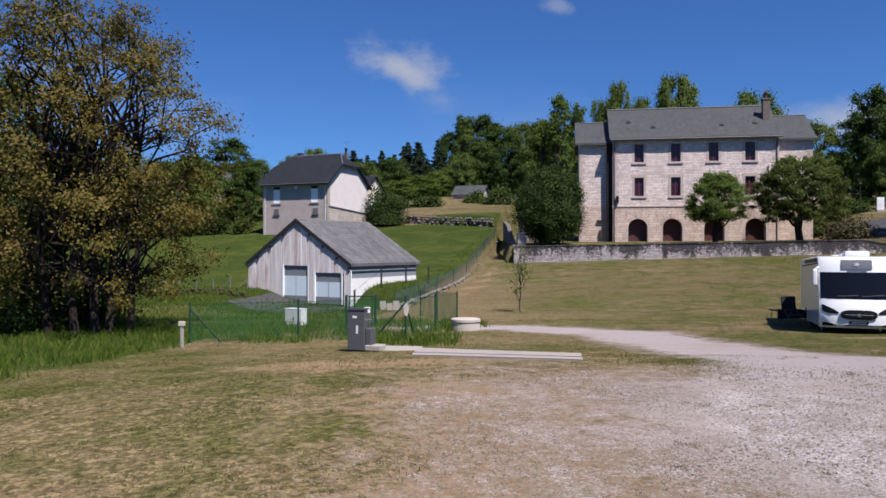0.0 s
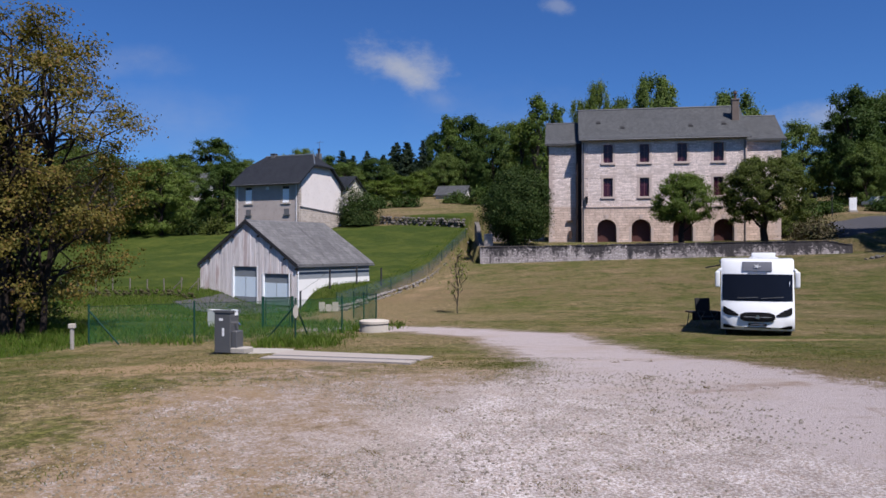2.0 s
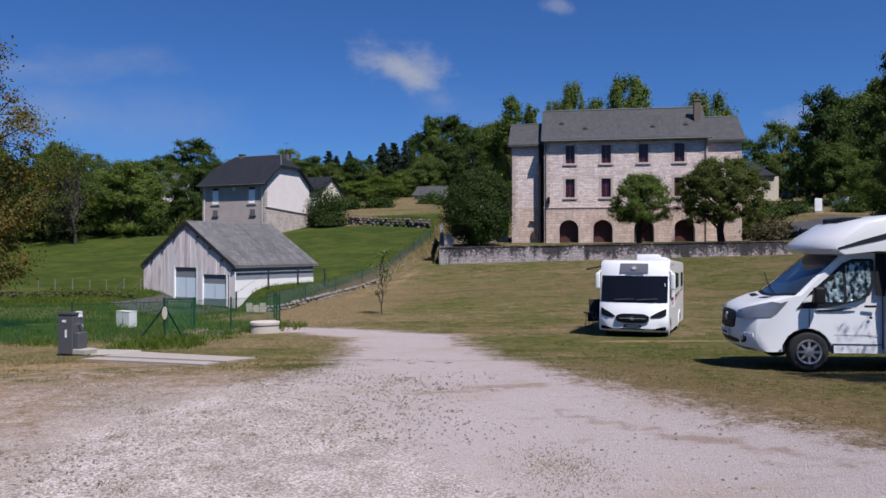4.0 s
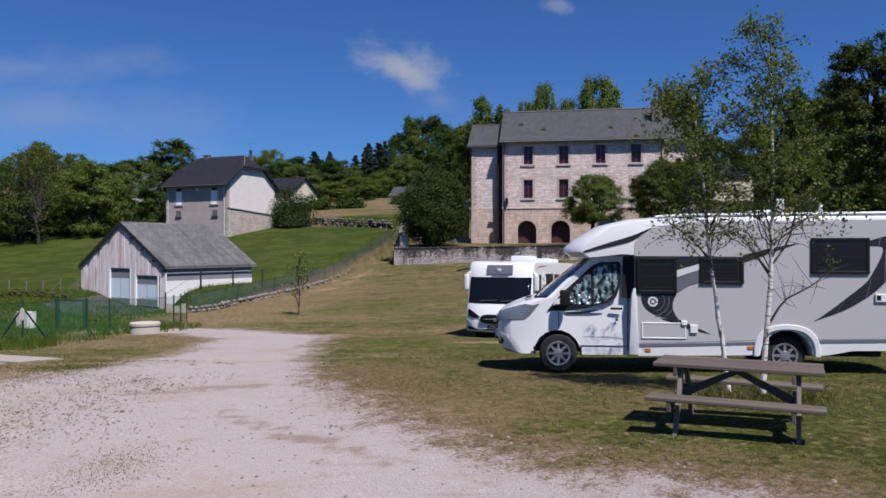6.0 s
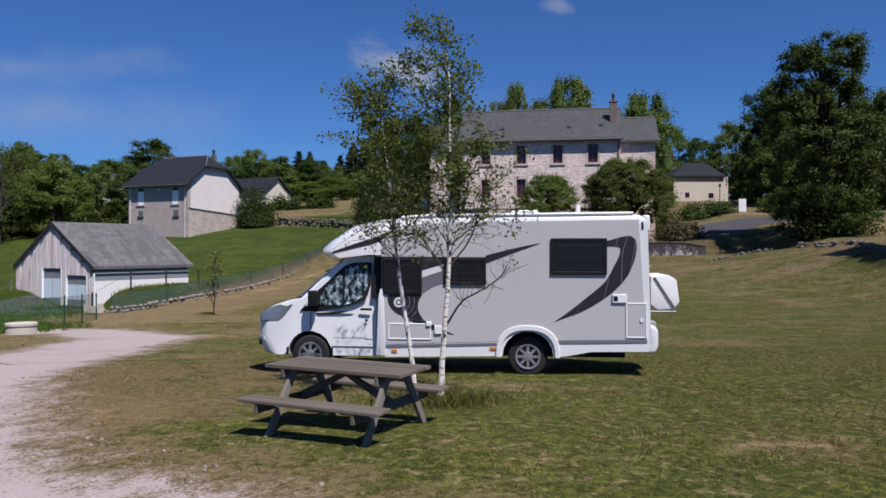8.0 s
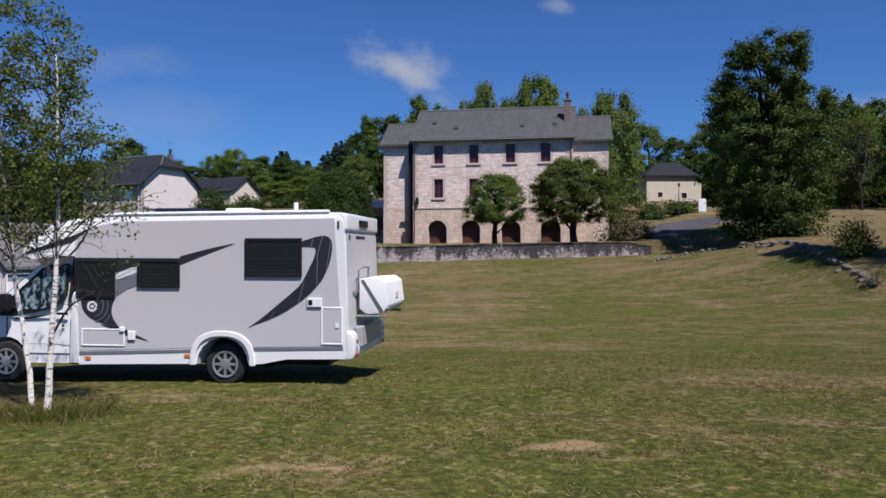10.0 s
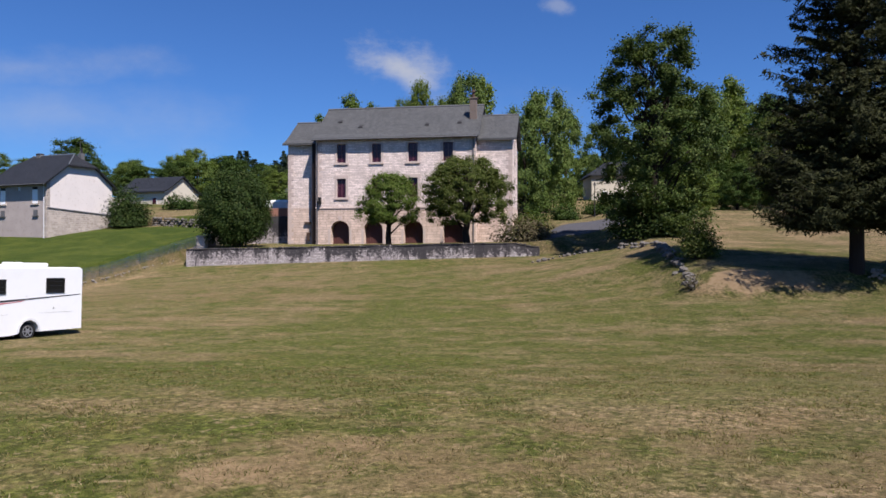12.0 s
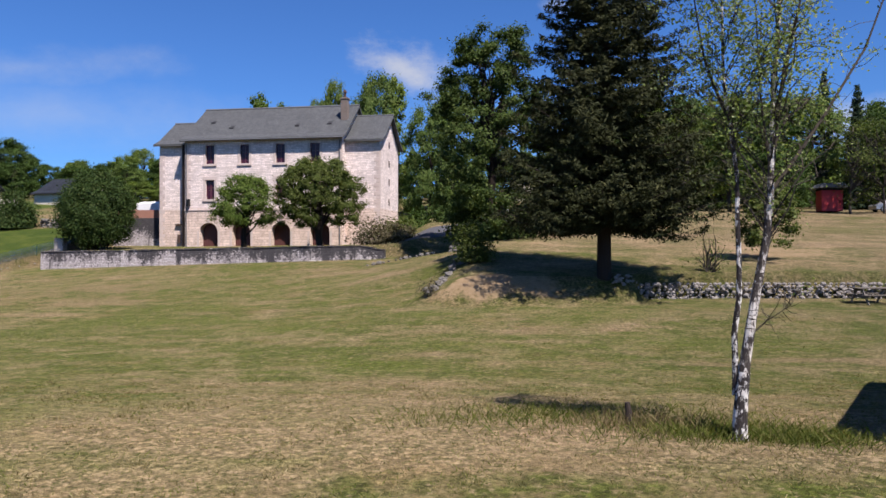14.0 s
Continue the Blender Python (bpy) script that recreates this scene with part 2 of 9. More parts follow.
slate_mat("new_slate", (0.020, 0.022, 0.027), (0.028, 0.029, 0.035), (0.008, 0.008, 0.010), 0.22, 0.3)
# near-black brown for the painted shade in the stone house's set-back corner
plain("corner_shade_brown", (0.022, 0.014, 0.013), 0.8, 0, 0.2, 6, 0.1, None, 0.2)
plain("bright_shutter", (0.88, 0.89, 0.90), 0.6, 0, 0.05, 5, 0.05)
plain("maroon_wood", (0.085, 0.016, 0.026), 0.5, 0, 0.25, 12, 0.2)
plain("brown_door", (0.085, 0.026, 0.022), 0.65, 0, 0.25, 9, 0.2)
# near-black: darkness of unlit rooms and openings put in as colour
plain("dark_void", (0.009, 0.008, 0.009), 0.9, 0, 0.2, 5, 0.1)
glass_mat("window_glass", (0.040, 0.011, 0.021), 0.22)
m_ = glass_mat("windscreen_glass", (0.02, 0.03, 0.045))
m_.node_tree.nodes["Principled BSDF"].inputs["Specular IOR Level"].default_value = 1.0
glass_mat("vehicle_glass", (0.010, 0.012, 0.015))
glass_mat("acrylic_pane", (0.008, 0.008, 0.008), 0.22)
plain("white_shutter", (0.788, 0.799, 0.809), 0.6, 0, 0.05, 5, 0.05)
plain("pale_blue_door", (0.639, 0.736, 0.813), 0.6, 0, 0.06, 6, 0.1, (0.319, 0.319, 0.319, 0.3))
plain("slate_panel", (0.20, 0.22, 0.24), 0.8, 0, 0.12, 6, 0.2)
m_, n_, o_ = material("grey_boards")
co_ = n_.add("ShaderNodeTexCoord").outputs["Object"]
fib_ = n_.noise(n_.scaled(co_, (1.0, 1.0, 0.05)), 15, 6, 0.6)
run_ = n_.noise(n_.scaled(co_, (1.0, 1.0, 0.16)), 1.9, 6, 0.65)
board_ = n_.add("ShaderNodeObjectInfo").outputs["Random"]
col_ = n_.mix(n_.ramp(fib_, 0.25, 0.75), (0.60, 0.53, 0.52), (0.90, 0.84, 0.82))
col_ = n_.mix(n_.math("MULTIPLY", n_.ramp(n_.math("ADD", run_, n_.math("MULTIPLY", n_.math("SUBTRACT", board_, 0.5), 0.16)), 0.50, 0.66), 0.66), col_, (0.42, 0.29, 0.27))
col_ = n_.mix(n_.math("MULTIPLY", n_.ramp(n_.noise(co_, 2.6, 5, 0.7), 0.56, 0.72), 0.4), col_, (0.30, 0.29, 0.29))
finish(n_, o_, n_.mix(1.0, col_, n_.mix(board_, (0.90,) * 3, (1.06,) * 3), "MULTIPLY"), 0.9, 0, fib_, 0.4, 0.01, 0.2)
wood_mat("table_wood", (0.070, 0.058, 0.047), (0.180, 0.152, 0.125), 0, 7, 0.88, 0.15)
wood_mat("table_wood_cut", (0.120, 0.102, 0.084), (0.245, 0.220, 0.192), 2, 7, 0.88, 0.1)
wood_mat("dark_boards", (0.042, 0.032, 0.025), (0.092, 0.070, 0.056), 2, 6)
plain("dark_fascia", (0.022, 0.02, 0.022), 0.7, 0, 0.2, 6, 0.1)
wood_mat("bark_grey", (0.025, 0.019, 0.016), (0.077, 0.067, 0.056), 2, 3, 0.95)
wood_mat("bark_dark", (0.018, 0.012, 0.010), (0.053, 0.040, 0.032), 2, 3, 0.95)
plain("zinc", (0.11, 0.11, 0.115), 0.65, 0.3, 0.1, 6, 0.05)
plain("rust_iron", (0.070, 0.039, 0.028), 0.85, 0.2, 0.25, 8, 0.3)
plain("terracotta", (0.296, 0.141, 0.099), 0.85, 0, 0.2, 9, 0.3)
paint_mat("white_paint", (0.704, 0.704, 0.704))
paint_mat("grey_panel", (0.47, 0.455, 0.46), 0.4, 0.3)
paint_mat("silver_grille", (0.30, 0.31, 0.32), 0.35, 0.3)
plain("black_plastic", (0.010, 0.010, 0.011), 0.55, 0, 0.15, 10, 0.05, None, 0.22)
plain("gloss_black", (0.006, 0.006, 0.007), 0.6, 0, 0.1, 10, 0.0, None, 0.12)
paint_mat("bright_white", (0.80, 0.80, 0.80))
m_ = glass_mat("front_glass", (0.006, 0.007, 0.010))
m_.node_tree.nodes["Principled BSDF"].inputs["Specular IOR Level"].default_value = 0.25
plain("charcoal_decal", (0.022, 0.021, 0.027), 0.45, 0, 0.08, 10, 0.0, None, 0.3)
plain("grey_decal", (0.141, 0.141, 0.162), 0.4, 0, 0.06, 10, 0.0)
plain("pale_decal", (0.66, 0.65, 0.66), 0.4, 0, 0.05, 10, 0.0)
plain("red_decal", (0.45, 0.02, 0.035), 0.4, 0, 0.05, 10, 0.0)
plain("faded_red", (0.50, 0.20, 0.19), 0.6, 0, 0.1, 10, 0.0)
plain("rubber", (0.012, 0.012, 0.013), 0.85, 0, 0.2, 12, 0.3)
plain("wheel_silver", (0.33, 0.33, 0.34), 0.38, 0.55, 0.08, 12, 0.02)
plain("chrome", (0.75, 0.75, 0.76), 0.15, 1.0, 0.03, 8, 0.0)
plain("lamp_smoked", (0.18, 0.20, 0.235), 0.12, 0.2, 0.35, 16, 0.0, None, 0.7)
plain("lamp_clear", (0.34, 0.38, 0.43), 0.15, 0.3, 0.35, 16, 0.0, None, 0.7)
plain("lamp_red", (0.34, 0.012, 0.015), 0.2, 0, 0.1, 10, 0.0, None, 0.8)
plain("lamp_amber", (0.55, 0.16, 0.015), 0.25, 0, 0.1, 10, 0.0)
m_, n_, o_ = material("silver_screen")
co_ = n_.add("ShaderNodeTexCoord").outputs["Object"]
cr_ = n_.noise(n_.scaled(co_, (1.0, 1.0, 0.6)), 13, 4, 0.6)
finish(n_, o_, n_.mix(n_.ramp(cr_, 0.42, 0.60), (0.012, 0.02, 0.022), (0.40, 0.50, 0.49)), 0.25, 0.6, cr_, 1.0, 0.05, 0.6)
plain("grey_cabinet", (0.088, 0.088, 0.092), 0.55, 0.2, 0.1, 6, 0.1, (0.141, 0.134, 0.120, 0.25))
plain("white_plastic", (0.722, 0.722, 0.722), 0.5, 0, 0.04, 6, 0.03, (0.528, 0.510, 0.458, 0.2))
plain("fence_green", (0.009, 0.044, 0.030), 0.75, 0, 0.15, 10, 0.05, None, 0.2)
plain("galvanised", (0.268, 0.282, 0.296), 0.5, 0.7, 0.12, 10, 0.05)
plain("asphalt", (0.060, 0.058, 0.062), 0.93, 0, 0.12, 9, 0.5)
plain("kiosk_red", (0.42, 0.025, 0.03), 0.6, 0, 0.1, 6, 0.1)
plain("dark_fabric", (0.012, 0.012, 0.014), 0.9, 0, 0.2, 20, 0.2)
plain("solar_blue", (0.014, 0.021, 0.042), 0.2, 0.2, 0.1, 10, 0.0)

leaf_mat("leaf_oak", (0.085, 0.078, 0.016), (0.128, 0.106, 0.024), (0.175, 0.105, 0.036), 0.28)
leaf_mat("leaf_maple", (0.033, 0.054, 0.011), (0.056, 0.082, 0.018), (0.110, 0.132, 0.036), 0.20)
leaf_mat("leaf_green", (0.062, 0.097, 0.022), (0.097, 0.139, 0.033), (0.153, 0.183, 0.055))
leaf_mat("leaf_deep", (0.030, 0.056, 0.011), (0.048, 0.080, 0.016), (0.080, 0.110, 0.027), 0.18)
leaf_mat("leaf_holly", (0.022, 0.042, 0.010), (0.036, 0.060, 0.013), (0.070, 0.088, 0.024), 0.15)
leaf_mat("leaf_light", (0.070, 0.108, 0.018), (0.105, 0.148, 0.030), (0.165, 0.190, 0.054), 0.30)
leaf_mat("leaf_birch_pale", (0.13, 0.17, 0.05), (0.20, 0.24, 0.09), (0.34, 0.36, 0.20), 0.45)
leaf_mat("leaf_birch", (0.077, 0.109, 0.021), (0.130, 0.158, 0.040), (0.218, 0.227, 0.097), 0.45)
leaf_mat("leaf_lime", (0.050, 0.070, 0.014), (0.082, 0.104, 0.024), (0.140, 0.152, 0.050), 0.34)
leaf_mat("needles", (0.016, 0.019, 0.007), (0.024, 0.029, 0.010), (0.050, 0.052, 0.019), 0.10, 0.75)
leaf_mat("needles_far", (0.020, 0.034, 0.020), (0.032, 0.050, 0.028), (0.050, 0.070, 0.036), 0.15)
leaf_mat("leaf_red", (0.066, 0.056, 0.034), (0.090, 0.078, 0.044), (0.080, 0.090, 0.036), 0.2)
leaf_mat("leaf_hedge", (0.016, 0.032, 0.007), (0.026, 0.044, 0.009), (0.053, 0.063, 0.014))
leaf_mat("grass_blade", (0.062, 0.082, 0.014), (0.095, 0.110, 0.022), (0.20, 0.165, 0.07), 0.3, 0.7)
leaf_mat("grass_lush", (0.057, 0.106, 0.012), (0.092, 0.145, 0.019), (0.154, 0.163, 0.044), 0.35, 0.7)
leaf_mat("twig", (0.035, 0.030, 0.024), (0.056, 0.046, 0.035), (0.077, 0.063, 0.053), 0.0, 0.9)

# birch bark: white with dark lenticels, black and rough low down
m_, n_, o_ = material("bark_birch")
co_ = n_.add("ShaderNodeTexCoord").outputs["Object"]
marks_ = n_.ramp(n_.noise(n_.scaled(co_, (5, 5, 22)), 1.4, 5, 0.7), 0.55, 0.63)
rag_ = n_.ramp(n_.noise(n_.scaled(co_, (4, 4, 2.2)), 1.6, 5, 0.7), 0.54, 0.62)
col_ = n_.mix(n_.math("MAXIMUM", marks_, rag_), (0.66, 0.61, 0.56), (0.055, 0.045, 0.04))
finish(n_, o_, col_, 0.85, 0, n_.noise(co_, 30), 0.3, 0.01, 0.2)

# green mesh fabric: fine wires with open squares, seen as a tinted veil
for name_, tint_, cover_ in (("green_mesh", (0.025, 0.12, 0.05), 0.30), ("blue_mesh", (0.10, 0.16, 0.22), 0.22)):
    m_, n_, o_ = material(name_)
    co_ = n_.add("ShaderNodeTexCoord").outputs["Object"]
    f_ = n_.math("ADD", cover_, n_.math("MULTIPLY", n_.math("SUBTRACT", n_.noise(co_, 1.1, 5), 0.5), 0.45), True)
    d_ = n_.add("ShaderNodeBsdfDiffuse", Color=(*tint_, 1))
    tr_ = n_.add("ShaderNodeBsdfTransparent")
    mx_ = n_.add("ShaderNodeMixShader", Fac=f_)
    n_.tree.links.new(tr_.outputs[0], mx_.inputs[1])
    n_.tree.links.new(d_.outputs[0], mx_.inputs[2])
    n_.tree.links.new(mx_.outputs[0], o_.inputs["Surface"])

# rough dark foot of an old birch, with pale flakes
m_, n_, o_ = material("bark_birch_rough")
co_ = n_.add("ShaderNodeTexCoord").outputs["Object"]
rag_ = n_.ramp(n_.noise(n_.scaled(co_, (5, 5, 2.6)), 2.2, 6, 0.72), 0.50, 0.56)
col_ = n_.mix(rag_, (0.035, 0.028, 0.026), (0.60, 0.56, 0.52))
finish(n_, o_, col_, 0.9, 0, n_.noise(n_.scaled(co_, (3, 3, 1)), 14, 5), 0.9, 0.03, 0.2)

leaf_mat("weed_dry", (0.105, 0.076, 0.038), (0.140, 0.110, 0.052), (0.190, 0.150, 0.085), 0.15, 0.8)
leaf_mat("straw_blade", (0.113, 0.088, 0.035), (0.190, 0.151, 0.070), (0.282, 0.232, 0.134), 0.25, 0.8)
leaf_mat("gravel_stone", (0.20, 0.165, 0.145), (0.29, 0.25, 0.22), (0.36, 0.32, 0.29), 0.0, 0.9)

m_, n_, o_ = material("bark_birch_old")
co_ = n_.add("ShaderNodeTexCoord").outputs["Object"]
marks_ = n_.ramp(n_.noise(n_.scaled(co_, (5, 5, 20)), 1.3, 5, 0.7), 0.52, 0.60)
rag_ = n_.ramp(n_.noise(n_.scaled(co_, (5, 5, 1.6)), 1.7, 6, 0.72), 0.46, 0.52)
finish(n_, o_, n_.mix(n_.math("MAXIMUM", marks_, rag_), (0.58, 0.53, 0.48), (0.05, 0.04, 0.035)), 0.9, 0, n_.noise(co_, 24), 0.6, 0.02, 0.2)

# ---- building tools ----
class Form:
    """Vertices and faces of one part, in the frame of its thing."""

    def __init__(self):
        self.v, self.f = [], []

    def face(self, pts):
        k = len(self.v)
        self.v += [tuple(p) for p in pts]
        self.f.append(tuple(range(k, k + len(pts))))
        return self

    def box(self, x0, y0, z0, x1, y1, z1, m=None):
        k = len(self.v)
        pts = [Vector((x, y, z)) for z in (z0, z1) for y in (y0, y1) for x in (x0, x1)]
        self.v += [tuple(m @ p) if m else tuple(p) for p in pts]
        for q in ((0, 2, 3, 1), (4, 5, 7, 6), (0, 1, 5, 4), (2, 6, 7, 3), (0, 4, 6, 2), (1, 3, 7, 5)):
            self.f.append(tuple(k + i for i in q))
        return self

    def prism(self, poly, a, b, axis="y"):
        """Pushes a flat outline from a to b. axis y: points are (x, z); axis x: (y, z); axis z: (x, y)."""
        put = {"y": lambda p, d: (p[0], d, p[1]), "x": lambda p, d: (d, p[0], p[1]), "z": lambda p, d: (p[0], p[1], d)}[axis]
        k, n = len(self.v), len(poly)
        self.v += [put(p, a) for p in poly] + [put(p, b) for p in poly]
        self.f += [tuple(range(k, k + n)), tuple(range(k + 2 * n - 1, k + n - 1, -1))]
        self.f += [(k + i, k + (i + 1) % n, k + n + (i + 1) % n, k + n + i) for i in range(n)]
        return self

    def tube(self, pts, radii, n=8, cap=True):
        pts = [Vector(p) for p in pts]
        k0 = len(self.v)
        side = None
        for i, p in enumerate(pts):
            d = (pts[min(i + 1, len(pts) - 1)] - pts[max(i - 1, 0)]).normalized()
            if side is None or abs(side.dot(d)) > 0.95:
                side = d.orthogonal()
            side = (side - d * side.dot(d)).normalized()
            up = d.cross(side)
            r = radii[i] if hasattr(radii, "__len__") else radii
            self.v += [tuple(p + (side * math.cos(2 * math.pi * j / n) + up * math.sin(2 * math.pi * j / n)) * r) for j in range(n)]
        for i in range(len(pts) - 1):
            a = k0 + i * n
            self.f += [(a + j, a + (j + 1) % n, a + n + (j + 1) % n, a + n + j) for j in range(n)]
        if cap:
            self.f += [tuple(range(k0 + n - 1, k0 - 1, -1)), tuple(range(k0 + (len(pts) - 1) * n, k0 + len(pts) * n))]
        return self

    def loft(self, rings, cap=True):
        """Joins closed rings of equal count."""
        k, n = len(self.v), len(rings[0])
        for r in rings:
            self.v += [tuple(p) for p in r]
        for i in range(len(rings) - 1):
            a = k + i * n
            self.f += [(a + j, a + (j + 1) % n, a + n + (j + 1) % n, a + n + j) for j in range(n)]
        if cap:
            self.f += [tuple(range(k + n - 1, k - 1, -1)), tuple(range(k + (len(rings) - 1) * n, k + len(rings) * n))]
        return self


def part(name, form, mat, parent=None, label="", bevel=0.0, smooth=False, seg=1):
    """Links one form as one mesh under a thing or a part."""
    me = bpy.data.meshes.new(name)
    me.from_pydata(form.v, [], form.f)
    bm = bmesh.new()
    bm.from_mesh(me)
    bmesh.ops.recalc_face_normals(bm, faces=bm.faces)
    if bevel:
        edges = [e for e in bm.edges if e.is_manifold and e.calc_face_angle(0) > 0.5]
        bmesh.ops.bevel(bm, geom=edges, offset=bevel, segments=seg, profile=0.6, affect="EDGES", clamp_overlap=True)
    bm.to_mesh(me)
    bm.free()
    if smooth:
        me.polygons.foreach_set("use_smooth", [True] * len(me.polygons))
        me.set_sharp_from_angle(angle=radians(38))
    me.materials.append(MATS[mat])
    ob = new(name, me)
    if parent:
        ob.parent = parent
    if label:
        tagged(ob, label)
    return ob


def thing(name, m, label, category, group="", kind=""):
    ob = new(name)
    ob.empty_display_size = 0.2
    ob.matrix_basis = m
    return tagged(ob, label, category, group, kind)


def quads(name, pts, mat, parent=None, label=""):
    """A mesh of loose quads from an array of shape (n, 4, 3)."""
    pts = np.asarray(pts, dtype=np.float32)
    n = len(pts)
    me = bpy.data.meshes.new(name)
    me.vertices.add(4 * n)
    me.vertices.foreach_set("co", pts.ravel())
    me.loops.add(4 * n)
    me.loops.foreach_set("vertex_index", np.arange(4 * n, dtype=np.int32))
    me.polygons.add(n)
    me.polygons.foreach_set("loop_start", np.arange(0, 4 * n, 4, dtype=np.int32))
    me.update(calc_edges=True)
    me.materials.append(MATS[mat])
    ob = new(name, me)
    if parent:
        ob.parent = parent
    if label:
        tagged(ob, label)
    return ob


def smoothstep(a, b, x):
    t = np.clip((x - a) / (b - a), 0.0, 1.0)
    return t * t * (3 - 2 * t)


# ---- the lie of the land ----
def along(v, xs, zs, soft=1.5):
    return (np.interp(v - soft, xs, zs) + 2 * np.interp(v, xs, zs) + np.interp(v + soft, xs, zs)) / 4


WALL_A, WALL_B = (-7.34, 73.33), (25.4, 66.74)


def wall_line(x):
    return WALL_A[1] + (x - WALL_A[0]) * (WALL_B[1] - WALL_A[1]) / (WALL_B[0] - WALL_A[0])


def fence_line(y):
    return -17.2 + (y - 42) * 0.204


def land(x, y):
    """Height of the ground; works on numbers and on arrays."""
    x, y = np.asarray(x, dtype=float), np.asarray(y, dtype=float)
    low = along(y, [-20, 8, 13.5, 19, 27, 39, 47, 60, 67, 73, 95], [0.05, 0.0, 0.0, -0.48, -0.88, -1.28, -1.2, -0.75, -0.2, 0.62, 2.6])
    low = low + along(y, [0, 13, 30, 42, 55, 67, 80], [0.25, 0.12, 0.1, 0.55, 1.3, 1.9, 2.1]) * np.clip((x + 7) / 32, -0.6, 1.4)
    low = low - 0.25 * smoothstep(-14, -24, x) * smoothstep(40, 24, y)
    low = low + 0.55 * smoothstep(20, 38, y) * smoothstep(64, 48, y) * smoothstep(20, 31, x)
    low = low + 0.9 * smoothstep(23, 31, x) * smoothstep(45, 54, y) * smoothstep(68, 61, y)
    # terrace of the large house behind its wall, merging into the lane at the far end
    yard = 2.35 + 0.018 * np.clip(x + 7, 0, 40) + 0.055 * np.clip(y - 76, 0, 60)
    yard = yard + smoothstep(24.5, 29.5, x) * (0.55 * smoothstep(66, 70, y) + 0.115 * np.clip(y - 70, 0, 12))
    wide = 0.25 + 7.0 * smoothstep(25.5, 31, x)
    t_yard = smoothstep(0.65, wide + 0.75, y - wall_line(np.clip(x, -30, 40))) * smoothstep(-7.85, -7.5, x)
    z = low + (yard - low) * t_yard
    # upper lawn on the other side
    up = along(y, [38, 41, 43, 50, 60, 75, 90, 120, 170], [1.05, 1.15, 1.4, 2.25, 3.15, 4.7, 6.6, 9.5, 12.5], 0.8)
    near_end = smoothstep(41.0, 39.4, x)
    depth, rim = 0.9 + 2.9 * near_end + 0.5 * smoothstep(38, 33, x), -0.35 - 0.95 * near_end
    t_up = smoothstep(-depth, rim, y - 42.5) * smoothstep(-3.2, 0.9, x - (31.0 + 0.10 * (y - 40)))
    z = z + (up - z) * t_up
    # meadow that climbs to the grey house
    tilt = 0.045 * np.clip(x + 8, -60, 0) * smoothstep(58, 86, y)
    mead = along(y, [25, 45, 53, 60, 70, 80, 87, 94, 115, 150, 260, 600], [-0.9, -1.2, -0.55, 0.2, 1.6, 3.2, 4.6, 5.6, 8.8, 12.5, 19, 24]) + tilt
    bank = smoothstep(0.0, 0.5, y - (86.6 - (x + 7.9) * 0.7636)) * smoothstep(-21, -18.5, x) * smoothstep(112, 100, y)
    mead = mead + 1.15 * bank
    t_mead = smoothstep(0.35, -0.35, x - fence_line(y)) * smoothstep(38, 44, y)
    z = z + (mead - z) * t_mead
    # slight rise under the picnic table
    z = z + 0.12 * np.exp(-(((x - 1.6) / 4.5) ** 2 + ((y - 7.8) / 2.3) ** 2))
    # hollow of the yard before the barn
    z = z - 0.62 * smoothstep(1.15, 0.55, np.hypot((x + 22.3) / 6.2, (y - 46.0) / 6.0))
    z = z - 0.06 * np.exp(-(((x + 0.3) / 1.6) ** 2 + ((y - 13.7) / 1.6) ** 2))
    # grass bank against the side wall of the barn
    s_, d_ = (x + 20.07) * 0.538 + (y - 47.13) * 0.843, (x + 20.07) * 0.843 - (y - 47.13) * 0.538
    t_bank = smoothstep(0.1, 1.6, s_) * smoothstep(10, 7.5, s_) * smoothstep(-0.5, -0.1, d_) * smoothstep(2.6, 0.9, d_) * smoothstep(0.0, -0.9, x - fence_line(y))
    z = z + np.maximum(0, -0.95 + 0.55 * smoothstep(0, 3.0, s_) + 0.03 * s_ - z) * t_bank
    far = along(y, [95, 115, 150, 260, 600, 3000], [6.6, 8.8, 12.5, 19, 24, 26])
    t_far = smoothstep(98, 125, y)
    z = z + (far - z) * t_far
    z = z + 5.0 * smoothstep(70, 160, np.abs(x - 5)) * smoothstep(40, 120, y)
    return z


def drive_dist(x, y):
    """How deep inside the gravel drive a place lies, in metres; below nought outside."""
    pts = np.array([(-15.5, 29.2, 0.9), (-11.5, 28.6, 1.2), (-8.5, 25.3, 1.5), (-7.8, 20, 1.85), (-7.25, 14.5, 1.95), (-7.4, 11.7, 2.6), (-7.8, 9, 4.1), (-5.9, 4, 5.1), (2, -0.5, 4.5), (14, -2.0, 4.3), (45, -2, 4.3)])
    best = np.full(np.shape(x), -1e3)
    for (ax, ay, ar), (bx, by, br) in zip(pts[:-1], pts[1:]):
        t = np.clip(((x - ax) * (bx - ax) + (y - ay) * (by - ay)) / ((bx - ax) ** 2 + (by - ay) ** 2), 0, 1)
        best = np.maximum(best, ar + (br - ar) * t - np.hypot(x - ax - t * (bx - ax), y - ay - t * (by - ay)))
    return best


def apron_dist(x, y):
    """Stony straw-covered ground beside the drive, where gravel and grass mingle; 1 at its heart."""
    a = 1.15 * (1 - np.hypot((x + 11.0) / 4.6, (y - 8.4) / 7.4))
    return np.maximum(a, 1.2 * (1 - np.hypot((x + 12.7) / 1.9, (y - 16.0) / 1.3)))


